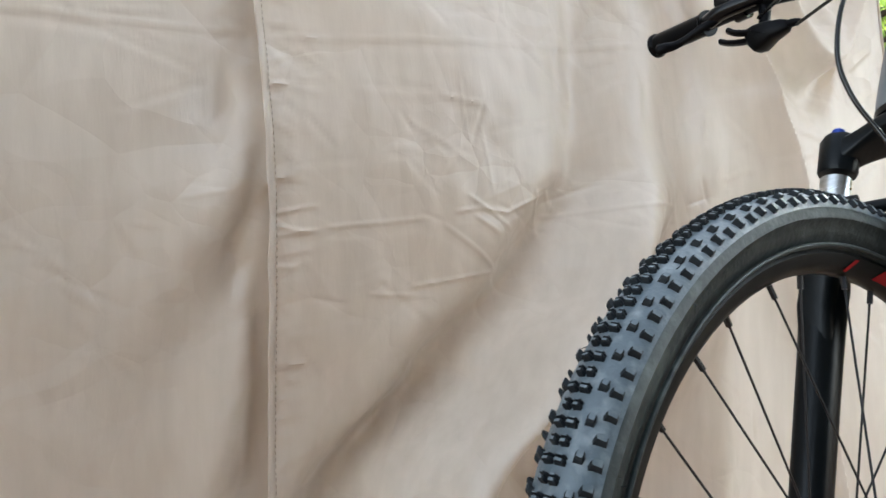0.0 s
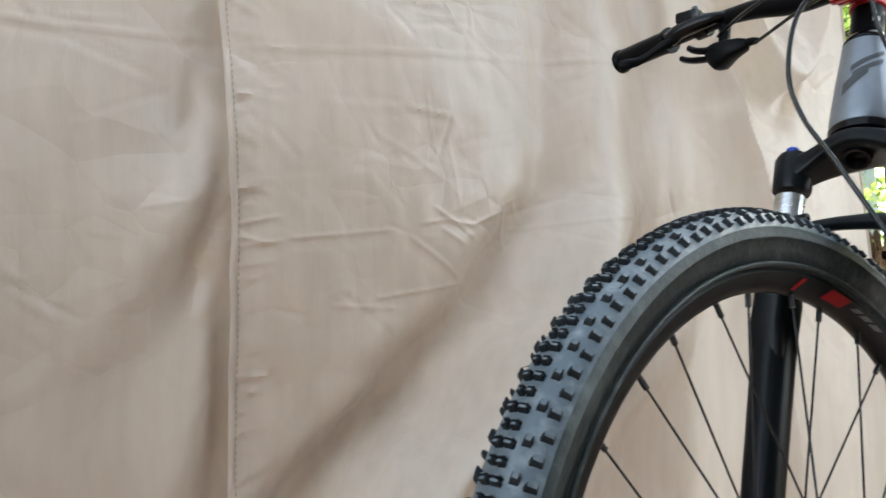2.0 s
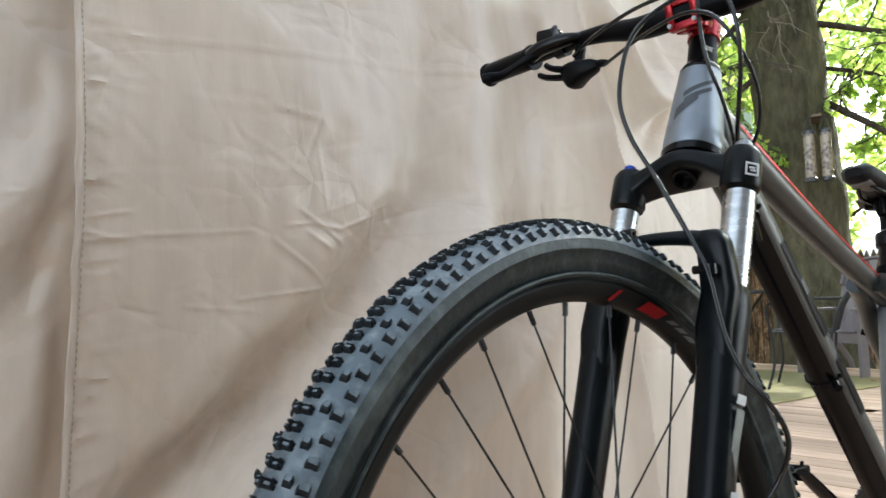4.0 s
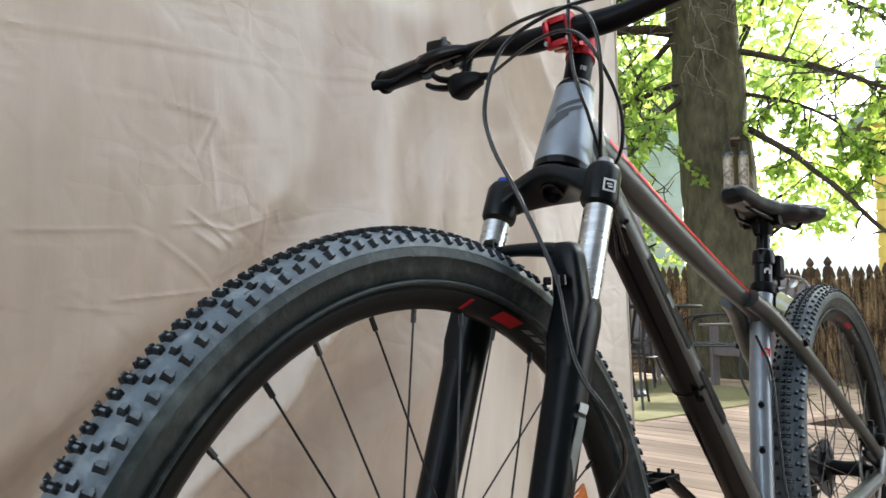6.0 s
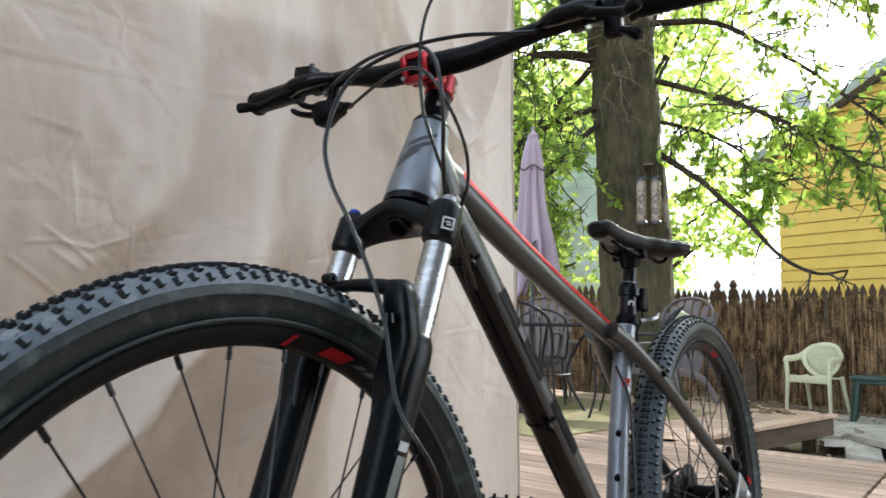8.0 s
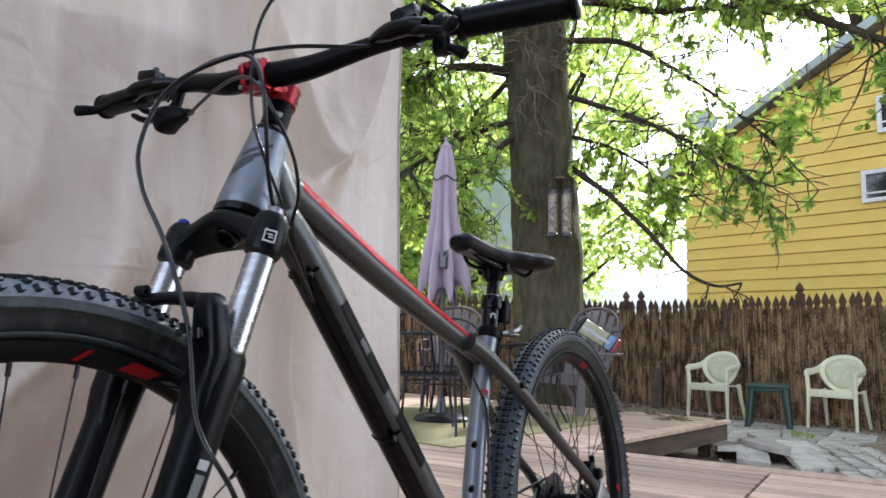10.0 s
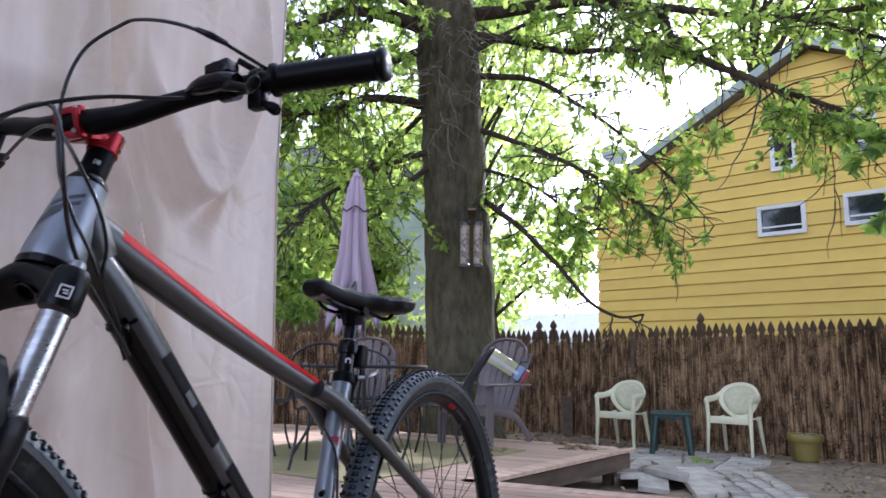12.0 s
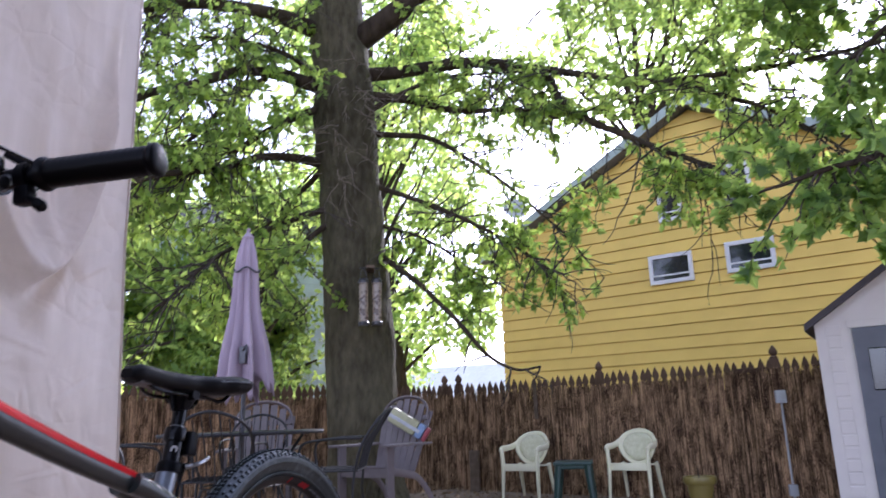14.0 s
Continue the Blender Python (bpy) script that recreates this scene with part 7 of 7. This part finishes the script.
TABLE = Vector((4.75, 2.60, 0.0))
build_table(TABLE)
build_umbrella(TABLE)
for off, ang in (((-0.62, -0.28), 24), ((0.22, -0.72), 107), ((-0.30, 0.72), -65), ((0.70, 0.35), 207)):
    build_iron_chair(frame_of(TABLE + Vector((*off, 0)), (math.cos(radians(ang)), math.sin(radians(ang)), 0)))
build_slat_chair(frame_of((6.15, 2.02, 0), (-0.96, 0.22, 0)), "grey-brown slatted resin chair holding a colourful vinyl bag")
build_slat_chair(frame_of((5.75, 3.10, 0), (-0.85, -0.45, 0)), "grey-brown slatted resin chair behind the patio table")
# striped bag resting over the chair's arm and back
bag = thing("vinyl_bag", frame_of((6.38, 1.86, 0.76), (0.3, -1.0, 0)) @ Matrix.Rotation(radians(32), 4, "Y"), "rolled yellow, blue and red vinyl bag lying on a slatted chair", "bag")
for name, x, w, mat in (("yellow_panel", -0.02, 0.30, BAG_YELLOW), ("blue_panel", 0.17, 0.08, BAG_BLUE), ("red_end", 0.235, 0.05, BAG_RED)):
    bm = bmesh.new()
    box(bm, (w, 0.12, 0.15), Matrix.Translation((x, 0, 0)), 0.03)
    part(name, bm, mat, bag, smooth=True)
bm = bmesh.new()
box(bm, (0.34, 0.124, 0.035), Matrix.Translation((0.0, 0, -0.01)), 0.006)
part("pale_stripe", bm, GREY_BOX, bag)
# mat under the table
bm = bmesh.new()
box(bm, (2.3, 1.9, 0.008), frame_of((4.85, 2.55, 0.005), DU), 0.003)
tagged(part("outdoor_mat", bm, MOSS), "moss green outdoor mat laid under the patio table", "mat")

# ---- yard ----
def build_plastic_chair(m):
    """Moulded stacking armchair with a rounded perforated back, facing +x."""
    root = thing("plastic_chair", m, "pale moulded plastic garden armchair on the flagstones by the fence", "chair", "plastic chairs by the fence")
    bm = bmesh.new()
    box(bm, (0.42, 0.46, 0.025), Matrix.Translation((0.02, 0, 0.42)) @ Matrix.Rotation(radians(-4), 4, "Y"), 0.012)
    box(bm, (0.03, 0.50, 0.075), Matrix.Translation((0.22, 0, 0.395)), 0.012)
    part("seat", bm, PLASTIC, root, smooth=True)
    def egg(phi, k):
        y = 0.235 * k * math.sin(phi) * (1 + 0.20 * math.cos(phi))
        z = 0.62 + 0.215 * k * math.cos(phi)
        return Vector((-0.13 - 0.26 * (z - 0.42) + 0.075 * (y / 0.235) ** 2, y, z))
    bm = bmesh.new()
    centre = bm.verts.new(egg(0, 0))
    rings = [[bm.verts.new(egg(2 * math.pi * k / 32, r)) for k in range(32)] for r in (0.3, 0.55, 0.80)]
    for k in range(32):
        bm.faces.new((centre, rings[0][k], rings[0][(k + 1) % 32]))
        for a, b in zip(rings, rings[1:]):
            bm.faces.new((a[k], b[k], b[(k + 1) % 32], a[(k + 1) % 32]))
    back = part("backrest", bm, PLASTIC_MESH, root, "rounded back with fine perforations", smooth=True)
    so = back.modifiers.new("thick", "SOLIDIFY")
    so.thickness = 0.008
    bm = bmesh.new()
    sheet(bm, [[egg(2 * math.pi * k / 40, q) + Vector((0.010 * lift, 0, 0)) for k in range(41)] for q, lift in ((0.79, 0.0), (0.83, 1.0), (0.92, 1.3), (1.0, 0.9), (1.05, -0.4))])
    bmesh.ops.remove_doubles(bm, verts=bm.verts, dist=1e-5)
    rim = part("back_rim", bm, PLASTIC, root, smooth=True)
    rim.modifiers.new("thick", "SOLIDIFY").thickness = 0.010
    for s in (-1, 1):
        bm = bmesh.new()
        tube(bm, smooth_path([(-0.14, s * 0.235, 0.69), (-0.06, s * 0.262, 0.655), (0.06, s * 0.272, 0.64), (0.20, s * 0.272, 0.635), (0.25, s * 0.268, 0.60)], 5), 0.038, 10, flat=0.45)
        part("armrest", bm, PLASTIC, root, smooth=True)
        bm = bmesh.new()
        tube(bm, [(0.235, s * 0.26, 0.63), (0.225, s * 0.25, 0.42), (0.25, s * 0.262, 0.0)], [0.036, 0.040, 0.026], 10, flat=0.6)
        part("leg", bm, PLASTIC, root, smooth=True)
        bm = bmesh.new()
        tube(bm, [(-0.15, s * 0.215, 0.43), (-0.21, s * 0.225, 0.2), (-0.27, s * 0.235, 0.0)], [0.042, 0.034, 0.026], 10, flat=0.6)
        part("leg", bm, PLASTIC, root, smooth=True)
    return root


FLAG_Z = GZ + 0.03
pc = build_plastic_chair(frame_of((9.28, 1.33, FLAG_Z), (-0.962, 0.27, 0)))
copy_thing(pc, frame_of((9.22, -0.04, FLAG_Z), (-0.962, 0.27, 0)))

stool = thing("side_table", frame_of((8.82, 0.66, FLAG_Z), (1, 0.1, 0)), "dark green plastic side table between the two chairs", "table")
bm = bmesh.new()
box(bm, (0.42, 0.46, 0.045), Matrix.Translation((0, 0, 0.47)), 0.014)
box(bm, (0.36, 0.40, 0.05), Matrix.Translation((0, 0, 0.43)), 0.010)
part("tabletop", bm, TEAL, stool, smooth=True)
for sx in (-1, 1):
    for sy in (-1, 1):
        bm = bmesh.new()
        tube(bm, [(sx * 0.15, sy * 0.17, 0.46), (sx * 0.20, sy * 0.22, 0.0)], [0.055, 0.040], 8, flat=0.85)
        part("leg", bm, TEAL, stool, smooth=True)

pot = thing("flower_pot", Matrix.Translation((9.10, -0.78, GZ + 0.01)), "olive glazed flower pot with a dead stem on the soil", "pot")
bm = bmesh.new()
lathe(bm, [(0.0, 0.0), (0.125, 0.0), (0.155, 0.21), (0.182, 0.212), (0.192, 0.225), (0.195, 0.29), (0.188, 0.30), (0.172, 0.295), (0.165, 0.26), (0.0, 0.255)], None, 32)
part("bowl", bm, OLIVE, pot, smooth=True)
bm = bmesh.new()
tube(bm, [(0, 0, 0.25), (0.01, 0.01, 0.34), (-0.01, 0.01, 0.42)], [0.008, 0.007, 0.004], 6)
part("stem", bm, TWIG, pot)

conduit = thing("outlet_box", frame_of((9.30, -1.80, 0), (-1, -0.15, 0)), "grey outdoor electric box on a conduit pipe against the fence", "electric box")
bm = bmesh.new()
box(bm, (0.06, 0.12, 0.15), Matrix.Translation((0, 0, 0.90)), 0.012)
part("box_body", bm, GREY_BOX, conduit)
bm = bmesh.new()
box(bm, (0.02, 0.09, 0.09), Matrix.Translation((0.035, 0, 0.91)), 0.006)
part("box_cover", bm, GREY_BOX, conduit)
bm = bmesh.new()
tube(bm, [(0, 0, 0.84), (0, 0, GZ)], 0.013, 10)
part("pipe", bm, GREY_BOX, conduit, smooth=True)
bm = bmesh.new()
box(bm, (0.06, 0.10, 0.13), Matrix.Translation((0, 0, -0.17)), 0.01)
part("lower_box", bm, GREY_BOX, conduit)

stub = thing("timber_stub", Matrix.Translation((9.85, 2.25, GZ)), "weathered grey-green timber post by the fence", "post")
bm = bmesh.new()
box(bm, (0.05, 0.14, 0.62), Matrix.Translation((0, 0, 0.31)), 0.006)
part("post_body", bm, DECK_SIDE, stub)

# bird feeders on a bracket
for x, y, lab in ((6.60, 2.41, "tube bird feeder full of seed hanging before the oak trunk"), (6.66, 2.28, "tube bird feeder with wire cage hanging before the oak trunk")):
    fd = thing("bird_feeder", Matrix.Translation((x, y, 1.78)), lab, "bird feeder", "bird feeders")
    bm = bmesh.new()
    lathe(bm, [(0, 0.03), (0.05, 0.03), (0.05, 0.47), (0, 0.47)], None, 20)
    part("seed_tube", bm, SEED_TUBE, fd, smooth=True)
    for z0 in (0.0, 0.46):
        bm = bmesh.new()
        lathe(bm, [(0, 0), (0.056, 0), (0.058, 0.03), (0.04, 0.05), (0, 0.052)], Matrix.Translation((0, 0, z0)), 20)
        part("cap", bm, DARK_STEEL, fd, smooth=True)
    for z0 in (0.12, 0.27):
        bm = bmesh.new()
        tube(bm, [(-0.09, 0, z0), (0.09, 0, z0)], 0.004, 6)
        part("perch", bm, DARK_STEEL, fd)
    bm = bmesh.new()
    tube(bm, smooth_path([(0, -0.045, 0.5), (0, -0.02, 0.60), (0, 0.02, 0.60), (0, 0.045, 0.5)], 5), 0.003, 6)
    part("hanger", bm, DARK_STEEL, fd)
br = thing("feeder_bracket", Matrix.Translation((6.63, 2.34, 2.36)), "small wooden bracket fixed to the oak trunk", "bracket")
bm = bmesh.new()
box(bm, (0.40, 0.09, 0.025), frame_of((0.16, 0.07, 0.06), (0.9, 0.4, 0)), 0.004)
part("board", bm, DECK_SIDE, br)
bm = bmesh.new()
tube(bm, [(-0.05, 0.10, 0.045), (0.06, -0.10, 0.045)], 0.006, 8)
part("hook_bar", bm, IRON, br)


# ---- shed ----
def build_shed():
    a, b = Vector((8.07, -2.10, GZ)), Vector((7.62, -4.15, GZ))
    L = (b - a).length
    root = thing("shed", frame_of(a, b - a), "beige resin garden shed with dark doors and dark roof", "shed")
    H, apex, D = 1.90, 2.62, 1.05
    bm = bmesh.new()
    pr = [(0, 0), (L, 0), (L, H), (L / 2, apex), (0, H)]
    f = [bm.verts.new((x, 0, z)) for x, z in pr]
    g = [bm.verts.new((x, D, z)) for x, z in pr]
    bm.faces.new(f)
    bm.faces.new(g[::-1])
    for i in range(5):
        j = (i + 1) % 5
        bm.faces.new((f[j], f[i], g[i], g[j]))
    part("wall", bm, SHED_WALL, root)
    for z in range(15):
        for x in (0.17, L - 0.17):
            bm = bmesh.new()
            box(bm, (0.13, 0.014, 0.10), Matrix.Translation((x, -0.004, 0.12 + z * 0.122)), 0.004)
            part("corner_block", bm, SHED_WALL, root)
    for s in (-1, 1):
        bm = bmesh.new()
        xe = L / 2 + s * (L / 2 + 0.09)
        ze = H - (apex - H) * 0.09 / (L / 2)
        q = [(L / 2, apex), (xe, ze), (xe, ze + 0.07), (L / 2, apex + 0.07)]
        f = [bm.verts.new((x, -0.10, z)) for x, z in q]
        g = [bm.verts.new((x, D + 0.1, z)) for x, z in q]
        bm.faces.new(f)
        bm.faces.new(g[::-1])
        for i in range(4):
            j = (i + 1) % 4
            bm.faces.new((f[j], f[i], g[i], g[j]))
        part("roof", bm, SHED_ROOF, root)
        bm = bmesh.new()
        w = (L - 0.66) / 2
        x = L / 2 + s * w / 2
        box(bm, (w - 0.01, 0.03, H - 0.12), Matrix.Translation((x, -0.012, H / 2)), 0.006)
        dr = part("door", bm, SHED_DOOR, root)
        for pz, ph in ((1.42, 0.42), (0.55, 0.80)):
            bm = bmesh.new()
            box(bm, (w * 0.66, 0.012, ph), Matrix.Translation((x, -0.030, pz)), 0.012)
            part("door_panel", bm, GLASS_DARK if pz > 1 else SHED_DOOR, dr)
    bm = bmesh.new()
    box(bm, (L - 0.60, 0.02, 0.07), Matrix.Translation((L / 2, -0.006, H - 0.02)), 0.004)
    part("lintel", bm, SHED_WALL, root)


build_shed()

# satellite dish on a mast behind the houses
dish = thing("satellite_dish", frame_of((15.4, 2.76, GZ), (-1, -0.6, 0)), "grey satellite dish on a mast beside the yellow house", "satellite dish")
bm = bmesh.new()
tube(bm, [(0, 0, 0), (0, 0, 5.7)], 0.03, 8)
part("mast", bm, GREY_BOX, dish)
bm = bmesh.new()
lathe(bm, [(0, 0), (0.16, 0.02), (0.3, 0.075), (0.3, 0.085), (0.15, 0.035), (0, 0.015)], Matrix.Translation((0.05, 0, 5.75)) @ Matrix.Rotation(radians(65), 4, "Y"), 24)
part("reflector", bm, DISH, dish, smooth=True)

# ---- flagstones, litter: small pieces last ----
paving = tagged(new("paving"), "irregular grey flagstone paving with loose tilted slabs", "paving", kind="structure")
sr = random.Random(41)


def slab(pts, at, z, thick, tilt=(0, 0)):
    bm = bmesh.new()
    c = Vector((sum(p[0] for p in pts) / len(pts), sum(p[1] for p in pts) / len(pts), 0))
    top = [bm.verts.new(Vector((p[0], p[1], 0)) - c) for p in pts]
    low = [bm.verts.new(v.co + Vector((0, 0, -thick))) for v in top]
    bm.faces.new(top)
    bm.faces.new(low[::-1])
    for i in range(len(pts)):
        j = (i + 1) % len(pts)
        bm.faces.new((top[j], top[i], low[i], low[j]))
    bmesh.ops.bevel(bm, geom=list({e for v in top for e in v.link_edges if e.other_vert(v) in top}), offset=0.006, segments=1, affect="EDGES")
    ob = part("flagstone", bm, STONE, paving)
    ob.location = c + Vector((at[0], at[1], z))
    ob.rotation_euler = (tilt[0], tilt[1], sr.uniform(-0.05, 0.05))


# large irregular stones before the chairs
nx, ny = 6, 4
grid = [[(6.75 + 0.42 * i + sr.uniform(-0.10, 0.10), 1.25 - 0.40 * j + sr.uniform(-0.10, 0.10)) for j in range(ny + 1)] for i in range(nx + 1)]
for i in range(nx):
    for j in range(ny):
        q = [grid[i][j], grid[i + 1][j], grid[i + 1][j + 1], grid[i][j + 1]]
        c = (sum(p[0] for p in q) / 4, sum(p[1] for p in q) / 4)
        if c[0] < 7.55:
            continue
        slab([(c[0] + (p[0] - c[0]) * 0.95, c[1] + (p[1] - c[1]) * 0.95) for p in q], (0, 0), FLAG_Z + sr.uniform(-0.006, 0.006), 0.05, (sr.uniform(-0.015, 0.015), sr.uniform(-0.015, 0.015)))
# small blocks along the path towards the shed
PU, PV = Vector((-0.96, -0.276, 0)), Vector((0.276, -0.96, 0))
for i in range(-3, 13):
    for j in range(4):
        o = Vector((7.12, 0.06, 0)) + PU * (0.2 * i + 0.09 * (j % 2)) + PV * 0.16 * j
        w, h = 0.19 * sr.uniform(0.85, 1.0), 0.15 * sr.uniform(0.85, 1.0)
        q = [o, o + PU * w, o + PU * (w + sr.uniform(-.02, .01)) + PV * h, o + PV * h]
        slab([(p.x + sr.uniform(-.008, .008), p.y + sr.uniform(-.008, .008)) for p in q], (0, 0), FLAG_Z - 0.005 + sr.uniform(-0.008, 0.008), 0.05, (sr.uniform(-0.03, 0.03), sr.uniform(-0.03, 0.03)))
# long slabs laid askew before them
slab([(7.75, 0.72), (8.12, 0.62), (7.15, 0.14), (6.86, 0.32)], (0, 0), FLAG_Z + 0.035, 0.05, (0.03, 0.01))
slab([(6.95, 0.36), (7.12, 0.12), (6.15, -0.20), (5.85, 0.0)], (0, 0), FLAG_Z + 0.055, 0.05, (0.05, -0.04))
# loose slabs leaning by the deck's corner
slab([(6.55, 0.62), (7.55, 0.52), (7.45, 0.28), (6.35, 0.22)], (-0.05, -0.05), FLAG_Z + 0.075, 0.05, (0.10, 0.05))
slab([(6.35, 0.60), (7.0, 0.78), (7.05, 0.55), (6.45, 0.40)], (-0.15, 0.1), FLAG_Z + 0.05, 0.045, (-0.08, 0.10))
slab([(6.05, 0.45), (6.5, 0.55), (6.55, 0.3), (6.1, 0.2)], (0, 0.06), FLAG_Z + 0.04, 0.045, (0.1, -0.1))
slab([(6.9, 1.0), (7.5, 1.05), (7.55, 0.75), (6.95, 0.7)], (0, 0), FLAG_Z + 0.03, 0.045, (0.03, 0.06))

# leaf litter and fallen bits
leaves = []
for _ in range(2600):
    x, y = sr.uniform(5.2, 10.0), sr.uniform(-2.2, 3.4)
    on_deck = x < 6.6 and y > 0.75 - 0.0 * x
    if on_deck or (x < 4.2):
        continue
    if 5.0 < x < 9.0 and -0.9 < y < 1.3 and sr.random() < 0.9:
        continue
    bank = 0.12 * min(1, max(0, (y - 1.2) / 1.5)) * max(0.0, 1 - math.hypot(x - 6, y) / 16) if x > 7.6 else 0
    leaves.append((Vector((x, y, GZ + 0.02 + bank + sr.uniform(0, 0.02))), (sr.uniform(-1, 1), sr.uniform(-1, 1), sr.uniform(-0.1, 0.25)), sr.uniform(0.03, 0.07)))
lit = new("leaf_litter", leaves_mesh("leaf_litter", leaves, OAK_SHAPE, DRY_LEAF))
tagged(lit, "scattered brown dry leaves on the soil", "leaves", kind="stuff")
for x, y in ((6.1, 1.15), (6.25, 1.05), (6.2, 0.98), (6.45, 1.3), (5.6, 1.6)):
    tw = thing("fallen_twig", Matrix.Translation((x, y, 0.004)) @ Matrix.Rotation(sr.uniform(0, 6), 4, "Z"), "small fallen twig with withered leaves on the deck", "twig", "fallen twigs")
    bm = bmesh.new()
    tube(bm, smooth_path([(-0.08, 0, 0.006), (0, 0.015, 0.01), (0.08, -0.01, 0.006)], 4), 0.004, 6)
    part("stick", bm, TWIG, tw)
    for _ in range(5):
        lf = new("withered_leaf", leaves_mesh("withered_leaf", [(Vector((sr.uniform(-.06, .06), sr.uniform(-.03, .03), 0.012)), (sr.uniform(-1, 1), sr.uniform(-1, 1), 0.1), 0.07)], OAK_SHAPE, DRY_LEAF))
        lf.parent = tw
weeds = thing("weed_tuft", Matrix.Translation((8.1, 0.25, FLAG_Z)), "small green weed growing between the flagstones", "weed")
for _ in range(16):
    lf = new("weed_leaf", leaves_mesh("weed_leaf", [(Vector((sr.uniform(-.12, .12), sr.uniform(-.12, .12), 0.0)), (sr.uniform(-1, 1), sr.uniform(-1, 1), 0.7), sr.uniform(0.05, 0.09))], PLAIN_SHAPE, MAPLE_LEAF))
    lf.parent = weeds
